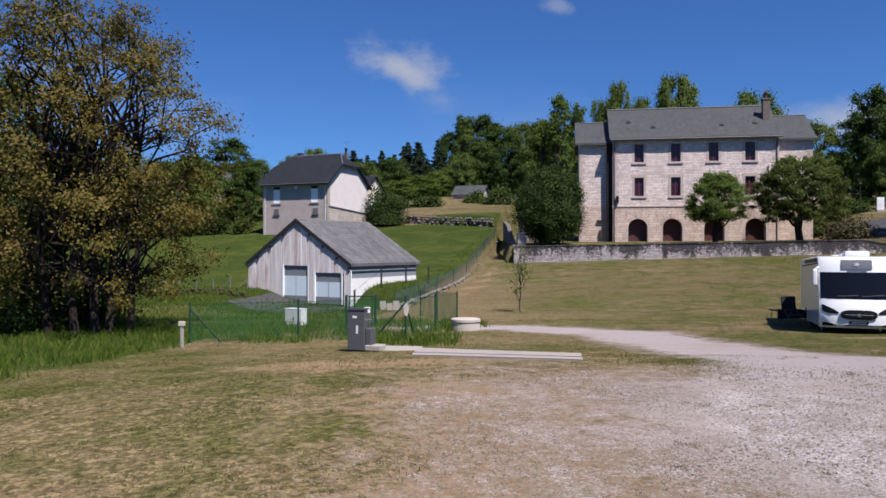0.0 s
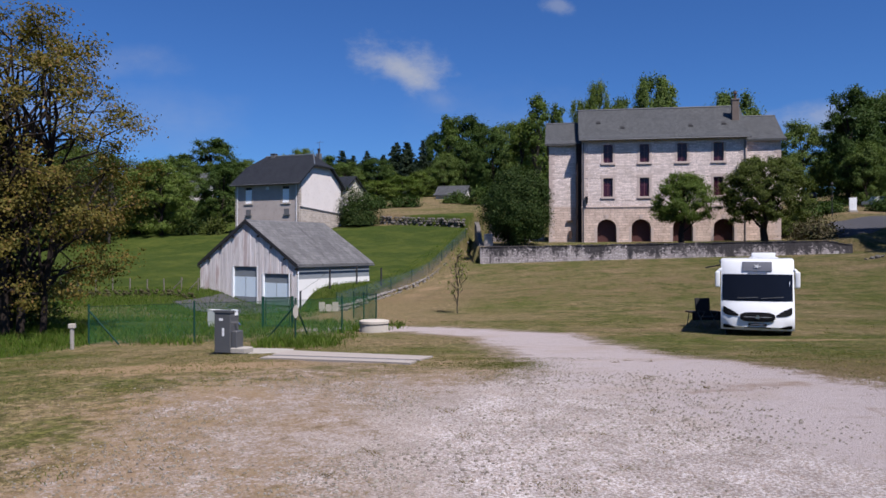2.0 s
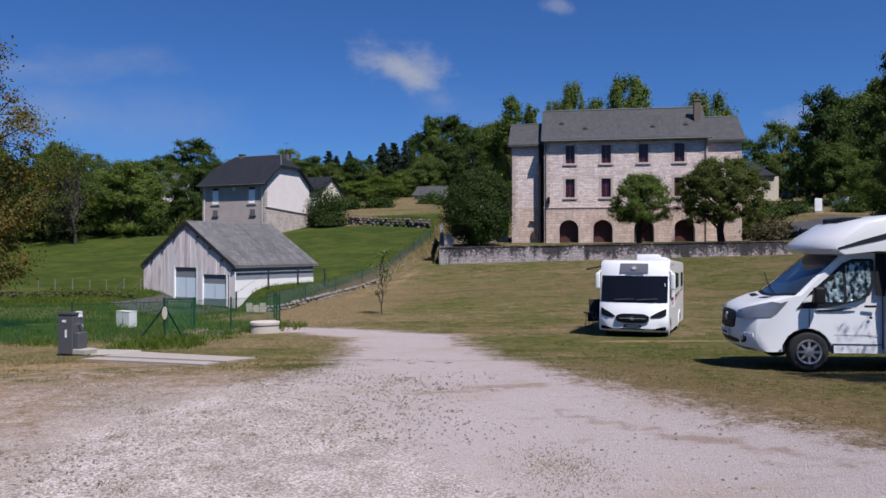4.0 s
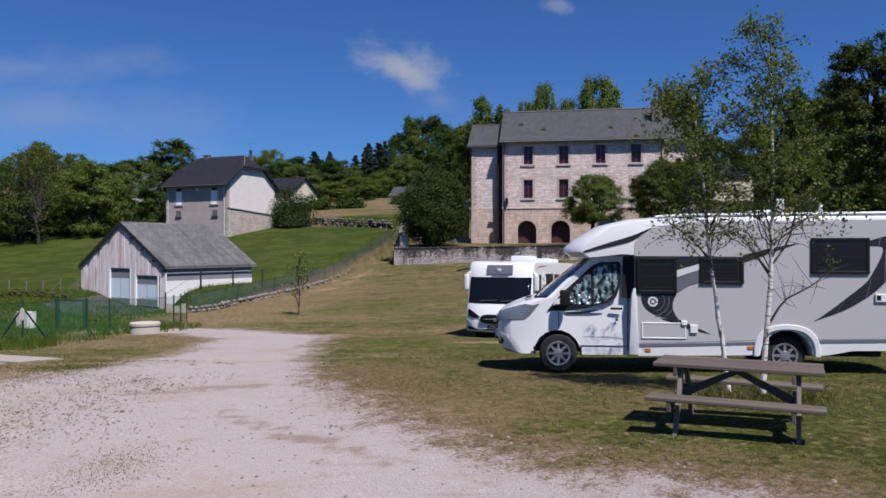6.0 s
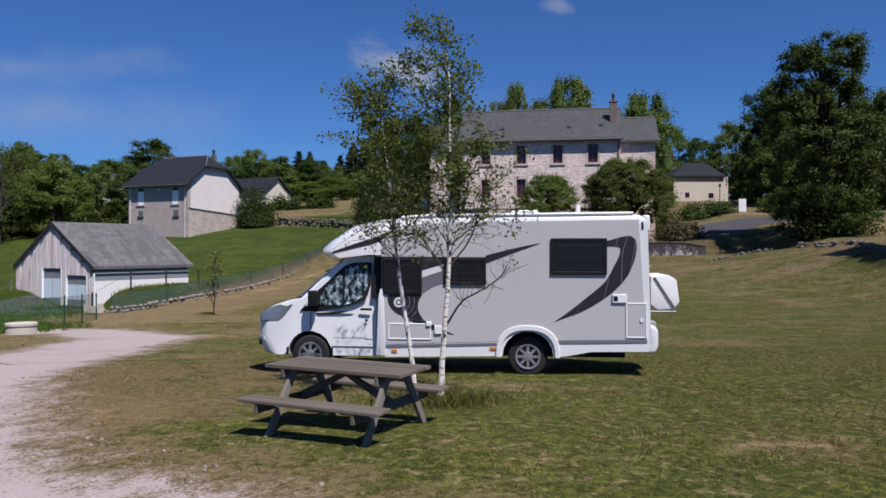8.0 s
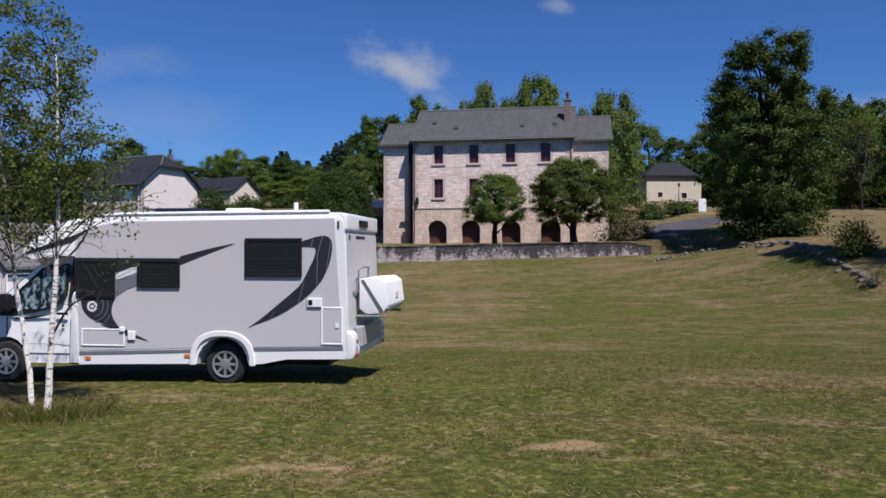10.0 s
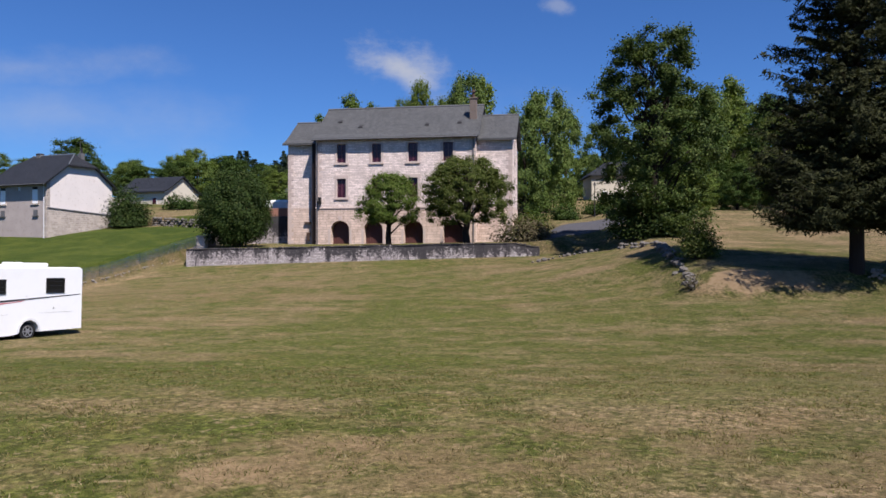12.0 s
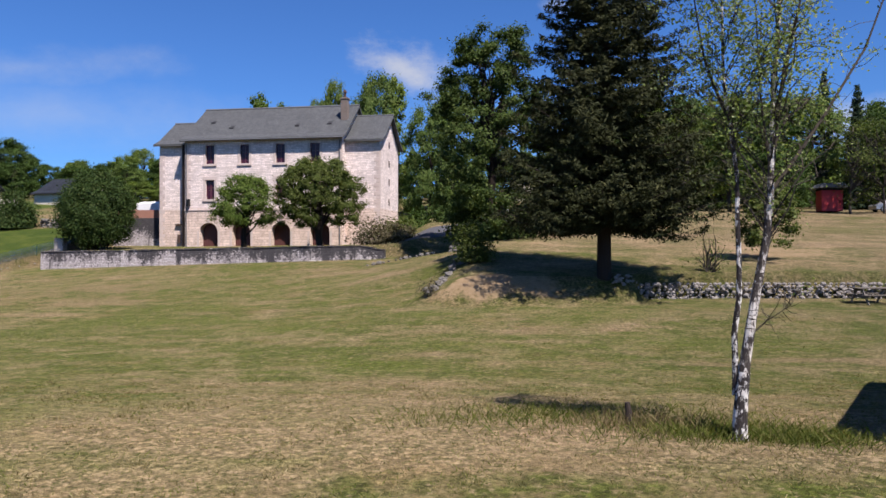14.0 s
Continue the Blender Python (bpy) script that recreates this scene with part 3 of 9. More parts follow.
def lane_dist(x, y):
    """The tarred lane that runs up beside the large house."""
    pts = np.array([(24.0, 71.0, 1.6), (28.0, 73.5, 2.6), (32.0, 77.5, 3.0), (37.8, 80.6, 2.8)])
    best = np.full(np.shape(x), -1e3)
    for (ax, ay, ar), (bx, by, br) in zip(pts[:-1], pts[1:]):
        t = np.clip(((x - ax) * (bx - ax) + (y - ay) * (by - ay)) / ((bx - ax) ** 2 + (by - ay) ** 2), 0, 1)
        best = np.maximum(best, ar + (br - ar) * t - np.hypot(x - ax - t * (bx - ax), y - ay - t * (by - ay)))
    return best


def on_land(x, y, rz=0.0, dz=0.0):
    return pose(x, y, float(land(x, y)) + dz, 0, 0, rz)


# ground material: lawn, dry hay, bare earth, gravel and tar by the masks stored on the sheet
m_, n_, o_ = material("ground")
co_ = n_.add("ShaderNodeTexCoord").outputs["Object"]


def mask_(name):
    a = n_.add("ShaderNodeAttribute")
    a.attribute_name = name
    return a.outputs["Fac"]


fine_ = n_.noise(co_, 26, 5, 0.7)
mid_ = n_.noise(co_, 3.2, 6, 0.65)
swath_ = n_.noise(n_.scaled(co_, (0.22, 0.75, 0.75)), 1.0, 4, 0.55)
patch_ = n_.noise(co_, 0.30, 4, 0.55)
clump_ = n_.noise(co_, 1.0, 5, 0.62)
blade_ = n_.noise(n_.scaled(co_, (1.0, 0.5, 1.0)), 62, 3, 0.7)
tuft_ = n_.noise(co_, 8.0, 4, 0.7)
green_ = n_.mix(n_.ramp(clump_, 0.3, 0.7), (0.058, 0.080, 0.009), (0.112, 0.130, 0.021))
green_ = n_.mix(n_.ramp(blade_, 0.40, 0.72), n_.mix(0.45, green_, (0.028, 0.036, 0.008)), n_.mix(0.35, green_, (0.24, 0.224, 0.08)))
straw_ = n_.mix(n_.ramp(fine_, 0.32, 0.68), (0.125, 0.086, 0.040), (0.33, 0.25, 0.145))
straw_ = n_.mix(n_.math("MULTIPLY", n_.ramp(blade_, 0.50, 0.70), 0.5), straw_, (0.384, 0.308, 0.208))
earth_ = n_.mix(mid_, (0.25, 0.155, 0.080), (0.44, 0.305, 0.18))
earth_ = n_.mix(n_.math("MULTIPLY", n_.ramp(blade_, 0.42, 0.70), 0.4), earth_, (0.416, 0.336, 0.224))
dry_ = n_.math("ADD", n_.math("MULTIPLY", patch_, 0.55), n_.math("ADD", n_.math("MULTIPLY", clump_, 0.95), n_.math("MULTIPLY", swath_, 0.40)))
stripe_ = n_.noise(n_.scaled(co_, (0.085, 0.36, 0.36)), 1.0, 4, 0.55)
dry_ = n_.math("ADD", n_.math("ADD", n_.math("SUBTRACT", dry_, 0.95), n_.math("MULTIPLY", n_.math("SUBTRACT", stripe_, 0.5), 0.34)), mask_("dry"))
lawn_ = n_.mix(n_.math("MULTIPLY", n_.ramp(dry_, 0.40, 0.84), 0.88), green_, straw_)
lawn_ = n_.mix(n_.math("MULTIPLY", n_.ramp(n_.noise(co_, 0.55, 4, 0.6), 0.50, 0.74), 0.36), lawn_, n_.mix(mid_, (0.16, 0.1, 0.044), (0.24, 0.16, 0.08)))
rosy_ = n_.noise(n_.scaled(co_, (0.11, 0.24, 0.24)), 1.0, 5, 0.62)
lawn_ = n_.mix(n_.math("MULTIPLY", n_.ramp(rosy_, 0.54, 0.66), 0.62), lawn_, n_.mix(tuft_, (0.192, 0.124, 0.068), (0.32, 0.232, 0.148)))
lawn_ = n_.mix(n_.math("MULTIPLY", n_.ramp(rosy_, 0.48, 0.34), 0.65), lawn_, n_.mix(tuft_, (0.06, 0.08, 0.011), (0.1, 0.12, 0.019)))
lawn_ = n_.mix(0.8, lawn_, n_.mix(n_.ramp(tuft_, 0.33, 0.67), (0.52, 0.52, 0.48), (1.42, 1.40, 1.38)), "MULTIPLY")
speck_ = n_.noise(co_, 15.0, 3, 0.75)
warp_ = n_.add("ShaderNodeTexNoise", Scale=9.0, Detail=3.0)
n_.set(warp_.inputs["Vector"], co_)
cell_ = n_.add("ShaderNodeTexVoronoi", Scale=17.0)
n_.set(cell_.inputs["Vector"], n_.mix(0.10, co_, warp_.outputs["Color"]))
sepk_ = n_.add("ShaderNodeSeparateColor")
n_.set(sepk_.inputs[0], cell_.outputs["Color"])
lawn_ = n_.mix(0.85, lawn_, n_.mix(sepk_.outputs[0], (0.55, 0.57, 0.51), (1.47, 1.43, 1.45)), "MULTIPLY")
lawn_ = n_.mix(n_.math("MULTIPLY", n_.ramp(sepk_.outputs[1], 0.80, 0.86), 0.55), lawn_, (0.050, 0.058, 0.010))
lawn_ = n_.mix(n_.math("MULTIPLY", n_.ramp(speck_, 0.57, 0.67), 0.72), lawn_, (0.055, 0.042, 0.018))
lawn_ = n_.mix(n_.math("MULTIPLY", n_.ramp(n_.noise(co_, 5.5, 5, 0.7), 0.55, 0.66), 0.62), lawn_, (0.36, 0.265, 0.155))
bare_ = n_.math("ADD", n_.math("ADD", n_.math("MULTIPLY", patch_, 0.5), n_.math("MULTIPLY", mid_, 0.5)), n_.math("MULTIPLY", n_.math("SUBTRACT", mask_("bare"), 0.5), 0.7))
lawn_ = n_.mix(n_.math("MULTIPLY", n_.ramp(bare_, 0.53, 0.70), 0.82), lawn_, earth_)
vor_ = n_.add("ShaderNodeTexVoronoi", Scale=38.0)
n_.set(vor_.inputs["Vector"], co_)
sepc_ = n_.add("ShaderNodeSeparateColor")
n_.set(sepc_.inputs[0], vor_.outputs["Color"])
big_ = n_.add("ShaderNodeTexVoronoi", Scale=13.0)
n_.set(big_.inputs["Vector"], co_)
sepb_ = n_.add("ShaderNodeSeparateColor")
n_.set(sepb_.inputs[0], big_.outputs["Color"])
# single pebbles: each its own grey or beige, dark gaps between, now and then a larger stone
peb_ = n_.mix(sepc_.outputs[0], (0.44, 0.39, 0.36), (0.68, 0.63, 0.60))
peb_ = n_.mix(n_.math("MULTIPLY", n_.ramp(sepc_.outputs[1], 0.6, 0.95), 0.6), peb_, (0.36, 0.265, 0.19))
peb_ = n_.mix(n_.math("MULTIPLY", n_.ramp(vor_.outputs["Distance"], 0.42, 0.72), 0.6), peb_, (0.20, 0.155, 0.125))
large_ = n_.math("MULTIPLY", n_.ramp(sepb_.outputs[0], 0.88, 0.92), n_.ramp(big_.outputs["Distance"], 0.34, 0.26))
peb_ = n_.mix(n_.math("MULTIPLY", large_, 0.7), peb_, n_.mix(sepb_.outputs[1], (0.30, 0.26, 0.235), (0.56, 0.52, 0.49)))
peb_ = n_.mix(1.0, peb_, n_.mix(n_.ramp(n_.noise(co_, 1.6, 5, 0.65), 0.3, 0.7), (0.80, 0.77, 0.74), (1.2, 1.19, 1.18)), "MULTIPLY")
track_ = n_.noise(n_.scaled(co_, (0.5, 2.6, 1.0)), 1.1, 5, 0.6)
dusty_ = n_.mix(n_.ramp(fine_, 0.25, 0.75), (0.43, 0.365, 0.335), (0.52, 0.455, 0.425))
dusty_ = n_.mix(n_.math("MULTIPLY", n_.ramp(track_, 0.58, 0.74), 0.35), dusty_, (0.30, 0.22, 0.165))
dusty_ = n_.mix(n_.math("MULTIPLY", n_.ramp(sepc_.outputs[2], 0.86, 0.9), 0.5), dusty_, peb_)
dust_mask_ = n_.math("ADD", mask_("dust"), n_.math("MULTIPLY", n_.math("SUBTRACT", n_.math("ADD", n_.math("MULTIPLY", swath_, 0.5), n_.math("MULTIPLY", mid_, 0.5)), 0.5), 1.5))
grav_ = n_.mix(n_.ramp(dust_mask_, 0.35, 0.75), peb_, dusty_)
grav_ = n_.mix(n_.math("MULTIPLY", n_.ramp(n_.noise(co_, 2.3, 6, 0.7), 0.56, 0.72), 0.45), grav_, (0.248, 0.188, 0.12))
sand_ = n_.noise(n_.scaled(co_, (0.6, 1.0, 1.0)), 0.55, 6, 0.65)
grav_ = n_.mix(n_.math("MULTIPLY", n_.ramp(sand_, 0.50, 0.66), 0.55), grav_, n_.mix(fine_, (0.30, 0.225, 0.16), (0.50, 0.41, 0.34)))
edge_ = n_.math("ADD", mask_("gravel"), n_.math("ADD", n_.math("MULTIPLY", n_.math("SUBTRACT", mid_, 0.5), 0.6), n_.math("ADD", n_.math("MULTIPLY", n_.math("SUBTRACT", sepc_.outputs[0], 0.5), 0.18), n_.math("MULTIPLY", n_.math("SUBTRACT", clump_, 0.5), 0.6))))
is_grav_ = n_.ramp(edge_, 0.41, 0.60)
worn_ = n_.math("ADD", mask_("worn"), n_.math("ADD", n_.math("MULTIPLY", n_.math("SUBTRACT", clump_, 0.5), 1.1), n_.math("MULTIPLY", n_.math("SUBTRACT", mid_, 0.5), 0.9)))
lawn_ = n_.mix(n_.math("MULTIPLY", n_.ramp(worn_, 0.35, 0.75), 0.75), lawn_, n_.mix(n_.ramp(n_.math("ADD", n_.math("MULTIPLY", fine_, 0.6), n_.math("MULTIPLY", tuft_, 0.4)), 0.36, 0.64), (0.085, 0.062, 0.026), (0.26, 0.185, 0.098)))
lawn_ = n_.mix(1.0, lawn_, (1.0, 0.99, 0.95), "MULTIPLY")
fringe_ = n_.mix(n_.ramp(n_.math("ADD", n_.math("MULTIPLY", fine_, 0.5), n_.math("MULTIPLY", tuft_, 0.5)), 0.38, 0.62), (0.17, 0.118, 0.075), (0.36, 0.275, 0.205))
fringe_ = n_.mix(n_.math("MULTIPLY", n_.ramp(sepc_.outputs[1], 0.80, 0.86), 0.6), fringe_, peb_)
lawn_ = n_.mix(n_.math("MULTIPLY", n_.ramp(edge_, 0.20, 0.46), 0.72), lawn_, fringe_)
grav_ = n_.mix(n_.math("MULTIPLY", n_.ramp(n_.math("ADD", mask_("apron"), n_.math("MULTIPLY", n_.math("SUBTRACT", clump_, 0.5), 0.6)), 0.2, 0.8), 0.62), grav_, n_.mix(n_.ramp(n_.math("ADD", n_.math("MULTIPLY", fine_, 0.5), n_.math("MULTIPLY", sepc_.outputs[2], 0.5)), 0.25, 0.75), (0.24, 0.185, 0.14), (0.46, 0.385, 0.325)))
tyre_ = n_.math("ADD", mask_("tyre"), n_.math("ADD", n_.math("MULTIPLY", n_.math("SUBTRACT", mid_, 0.5), 1.2), n_.math("MULTIPLY", n_.math("SUBTRACT", track_, 0.5), 0.8)))
grav_ = n_.mix(n_.math("MULTIPLY", n_.ramp(tyre_, 0.42, 0.80), 0.62), grav_, n_.mix(fine_, (0.20, 0.135, 0.09), (0.34, 0.25, 0.185)))
col_ = n_.mix(is_grav_, lawn_, grav_)
tar_ = n_.mix(fine_, (0.068, 0.068, 0.074), (0.128, 0.124, 0.128))
col_ = n_.mix(n_.ramp(n_.math("ADD", mask_("tar"), n_.math("MULTIPLY", n_.math("SUBTRACT", mid_, 0.5), 0.25)), 0.42, 0.56), col_, tar_)
lush_ = n_.mix(n_.ramp(fine_, 0.3, 0.75), (0.029, 0.050, 0.006), (0.060, 0.085, 0.012))
lush_ = n_.mix(n_.ramp(n_.math("ADD", n_.math("MULTIPLY", clump_, 0.5), n_.math("MULTIPLY", patch_, 0.5)), 0.42, 0.66), lush_, (0.088, 0.106, 0.017))
col_ = n_.mix(n_.ramp(n_.math("ADD", mask_("lush"), n_.math("MULTIPLY", n_.math("SUBTRACT", mid_, 0.5), 0.6)), 0.3, 0.7), col_, lush_)
col_ = n_.mix(1.0, col_, (0.685, 0.685, 0.725), "MULTIPLY")
bump_ = n_.math("ADD", n_.math("MULTIPLY", fine_, 0.6), n_.math("ADD", n_.math("MULTIPLY", blade_, 0.5), n_.math("MULTIPLY", n_.math("MULTIPLY", vor_.outputs["Distance"], is_grav_), -0.5)))
finish(n_, o_, col_, 0.95, 0, bump_, 0.75, 0.05, 0.12)


def build_land():
    """One sheet of ground out to the horizon, finer near the drive; the drive and the lane are cut out of it as pieces of their own."""
    def axis(pieces):
        return np.unique(np.concatenate([np.arange(a, b, s) for a, b, s in pieces] + [np.array([pieces[-1][1]])]).round(4))
    xs = axis([(-2500, -600, 300), (-600, -200, 50), (-200, -60, 6), (-60, -32, 1.0), (-32, 50, 0.34), (50, 80, 1.0), (80, 200, 6), (200, 600, 50), (600, 2500, 300)])
    ys = axis([(-600, -60, 60), (-60, -12, 4), (-12, 32, 0.34), (32, 100, 0.5), (100, 160, 2.0), (160, 400, 12), (400, 1000, 60), (1000, 3400, 300)])
    X, Y = np.meshgrid(xs, ys)
    Z = land(X, Y)
    near = smoothstep(45, 20, Y) * smoothstep(-60, -30, X) * smoothstep(80, 50, X)
    wob = np.array([noise.noise((x * 0.6, y * 0.6, 0.0)) for x, y in zip(X.ravel(), Y.ravel())]).reshape(X.shape)
    broad = np.array([noise.noise((x * 0.13, y * 0.13, 5.0)) for x, y in zip(X.ravel(), Y.ravel())]).reshape(X.shape)
    Z = Z + wob * 0.02 * near
    grav, lane = drive_dist(X, Y), lane_dist(X, Y)
    masks = {
        "gravel": np.clip(np.maximum(np.clip(0.5 + (grav + 0.5 * broad) * 0.32, 0, 1) - 0.30 * smoothstep(1.3, 0.3, np.hypot((X + 5.9) / 0.55, (Y - 7.4) / 0.8)), np.clip(0.22 + 0.36 * apron_dist(X, Y) + 0.20 * broad, 0, 0.54)), 0, 1),
        "dust": smoothstep(-9.5, -6.0, X + 0.5 * (Y - 9)) * smoothstep(16.5, 12.5, Y) + 0.75 * smoothstep(12, 16, Y),
        "apron": np.clip(apron_dist(X, Y) * 1.3, 0, 1) * smoothstep(1.6, -0.4, grav),
        "tyre": np.clip(0.75 * smoothstep(0.45, 0.10, np.abs(Y - 11.75 - 0.25 * (X + 6.3))) * smoothstep(-7.9, -7.2, X) * smoothstep(-4.9, -5.5, X) + 0.7 * smoothstep(0.7, 0.15, np.abs((Y - 9.4) + 1.0 * (X + 4.9))) * smoothstep(-5.9, -5.3, X) * smoothstep(-2.4, -3.4, X), 0, 1),
        "tar": np.clip(0.5 + lane * 0.8, 0, 1),
        "worn": np.clip(0.75 * smoothstep(-2.6, -0.6, grav) * smoothstep(-6.5, -5, X) * smoothstep(6.0, 2.0, X) * smoothstep(16, 12, Y) + 0.62 * smoothstep(-7.5, -5.0, X) * smoothstep(4.0, 0.0, X) * smoothstep(8.6, 10.0, Y) * smoothstep(22, 14, Y) + 0.45 * smoothstep(1.2, 0.4, np.hypot((X + 2) / 7.0, (Y - 24) / 2.2))
                        + 0.5 * smoothstep(44, 48, Y) * smoothstep(66, 58, Y) * smoothstep(22, 8, X) + 0.42 * smoothstep(1.1, 0.3, np.hypot((X - 14.5) / 4.5, (Y - 10.0) / 2.2)) + 0.5 * smoothstep(12, 20, X) * smoothstep(40, 32, X) * smoothstep(2.6, 0.8, np.abs(Y - 10.2 - 2.0 * broad)), 0, 1),
        "lush": np.maximum(smoothstep(0.4, -0.6, X - fence_line(Y)) * smoothstep(40, 46, Y) * np.maximum(smoothstep(96, 90, Y), smoothstep(-27, -33, X) * smoothstep(150, 120, Y)),
                           np.maximum(smoothstep(-22.1, -23.2, X) * smoothstep(11.5, 14.5, Y) * smoothstep(42, 36, Y),
                                      smoothstep(1.0, 0.1, np.hypot(X + 21, Y - 33) / 9) * 0.9)),
        "dry": np.clip(0.47 + 0.12 * smoothstep(19, 28, Y) * smoothstep(14, 6, X) + 0.08 * smoothstep(44, 60, Y) * smoothstep(6, 14, X) - 0.20 * smoothstep(0.10, 0.45, broad) * smoothstep(-8, -12, X) * smoothstep(20, 16, Y) - 0.16 * smoothstep(-3, 1, X) * smoothstep(12, 6, X) * smoothstep(24, 14, Y) - 0.11 * smoothstep(2, 8, X) * smoothstep(28, 14, Y) * smoothstep(17, 12, X) + smoothstep(16, 22, X) * (0.24 * smoothstep(11.0, 12.0, Y + 1.6 * broad) * smoothstep(17.5, 14.5, Y + 2.5 * broad) - 0.10 * smoothstep(9.9, 10.4, Y + 1.6 * broad) * smoothstep(11.8, 11.1, Y + 1.6 * broad) + 0.26 * smoothstep(10.2, 9.4, Y + 1.2 * broad)) + 0.24 * smoothstep(-6, -14, X) * smoothstep(-24, -19, X + 0.5 * broad * 6) + 0.10 * smoothstep(38, 44, Y) * smoothstep(30, 34, X)
                       + 0.07 * smoothstep(13, 26, X) * smoothstep(22, 9, Y) + 0.14 * smoothstep(16, 22, X) * smoothstep(4.0, 1.0, np.abs(Y - 13.5 - 3 * broad)) + 0.07 * smoothstep(13, 26, X), 0, 1),
        "bare": np.clip(0.36 + 0.13 * smoothstep(17, 23, X) * np.maximum(smoothstep(11.2, 12.4, Y + 1.6 * broad) * smoothstep(16, 14, Y), smoothstep(9.9, 9.2, Y)) + 0.12 * smoothstep(46, 50, Y) * smoothstep(64, 56, Y) * smoothstep(0.0, 0.3, broad) + 0.22 * smoothstep(1.5, 0.2, np.abs(X - fence_line(Y) - 1.9)) * smoothstep(42, 48, Y) * smoothstep(77, 72, Y) + 0.2 * smoothstep(38, 46, Y) * smoothstep(30, 36, X) + 0.18 * smoothstep(2.6, 0.2, np.abs(grav + 0.8)) + 0.25 * smoothstep(1.2, 0.3, np.hypot((X - 8.2) / 2.2, (Y - 8.6) / 0.7))
                        + 0.27 * smoothstep(-8, -12, X) * smoothstep(-20, -14, X) * smoothstep(19, 15, Y) + 0.30 * smoothstep(1.2, 0.2, np.hypot((X - 5.7) / 1.5, (Y - 8.0) / 0.8)) + 0.18 * smoothstep(1.2, 0.2, np.hypot((X + 2.0) / 1.6, (Y - 10.4) / 1.6)) + 0.42 * smoothstep(1.2, 0.2, np.hypot((X - 14.95) / 0.75, (Y - 9.7) / 0.65)) + 0.46 * smoothstep(1.2, 0.3, np.hypot((X - 8.45) / 0.42, (Y - 9.1) / 0.26)) + 0.26 * smoothstep(1.2, 0.3, np.hypot((X + 17.0) / 3.2, (Y - 14.6) / 1.6)) + 0.40 * smoothstep(1.2, 0.3, np.hypot((X - 33) / 4.5, (Y - 40.2) / 1.6)) + 0.32 * smoothstep(1.2, 0.2, np.hypot((X - 16.2) / 1.3, (Y - 10.6) / 0.9)) + 0.25 * smoothstep(1.1, 0.2, np.hypot((X - 2.2) / 1.6, (Y - 8.0) / 0.5)) + 0.36 * smoothstep(1.2, 0.2, np.hypot((X - 0.4) / 5.5, (Y - 22.9) / 0.6)), 0, 1),
    }
    ny, nx = X.shape
    co = np.stack([X, Y, Z], -1).reshape(-1, 3)
    idx = np.arange(ny * nx).reshape(ny, nx)
    faces = np.stack([idx[:-1, :-1], idx[:-1, 1:], idx[1:, 1:], idx[1:, :-1]], -1).reshape(-1, 4)
    cell = lambda a: ((a[:-1, :-1] + a[1:, 1:] + a[:-1, 1:] + a[1:, :-1]) / 4).ravel()
    g, t = cell(grav), cell(lane)
    which = np.where(g > 0, 1, np.where(t > 0, 2, 0))
    rows = (("ground", "mown lawn and meadow, green with straw-dry swaths and bare patches", "ground"),
            ("road", "pale gravel drive with dusty tyre tracks and grassy edges", "gravel drive"),
            ("lane_road", "grey tarred lane climbing beside the stone house", "road"))
    for k, (name, label, cat) in enumerate(rows):
        fs = faces[which == k]
        used, inv = np.unique(fs, return_inverse=True)
        fs = inv.reshape(-1, 4).astype(np.int32)
        me = bpy.data.meshes.new(name)
        me.vertices.add(len(used))
        me.vertices.foreach_set("co", co[used].astype(np.float32).ravel())
        me.loops.add(fs.size)
        me.loops.foreach_set("vertex_index", fs.ravel())
        me.polygons.add(len(fs))
        me.polygons.foreach_set("loop_start", np.arange(0, fs.size, 4, dtype=np.int32))
        me.polygons.foreach_set("use_smooth", np.ones(len(fs), dtype=bool))
        me.update(calc_edges=True)
        for key, val in masks.items():
            at = me.attributes.new(key, "FLOAT", "POINT")
            at.data.foreach_set("value", val.ravel()[used].astype(np.float32))
        me.materials.append(MATS["ground"])
        tagged(new(name, me), label, cat, "", "structure")


build_land()

# ---- walls with openings, windows, roofs ----
def pierced(form, x0, x1, z0, z1, y0, y1, holes):
    """A wall slab on the x-z plane with rectangular holes (xa, xb, za, zb) that go through."""
    xs = sorted({x0, x1, *[h[0] for h in holes], *[h[1] for h in holes]})
    zs = sorted({z0, z1, *[h[2] for h in holes], *[h[3] for h in holes]})
    for za, zb in zip(zs, zs[1:]):
        run = None
        for xa, xb in zip(xs, xs[1:]):
            cx, cz = (xa + xb) / 2, (za + zb) / 2
            solid = not any(h[0] < cx < h[1] and h[2] < cz < h[3] for h in holes)
            if solid:
                run = (run[0], xb) if run else (xa, xb)
            if run and (not solid or xb == xs[-1]):
                form.box(run[0], y0, za, run[1], y1, zb)
                run = None
    return form


def arch_fill(form, xa, xb, zs, zt, y0, y1, n=8):
    """Masonry between a flat head and a segmental arch that rises from zs to zt."""
    mid, half = (xa + xb) / 2, (xb - xa) / 2
    pts = [(mid - half * math.cos(math.pi * i / n), zs + (zt - zs) * math.sin(math.pi * i / n)) for i in range(n + 1)]
    for (ax, az), (bx, bz) in zip(pts, pts[1:]):
        form.prism([(ax, az), (bx, bz), (bx, zt + 0.001), (ax, zt + 0.001)], y0, y1)
    return form


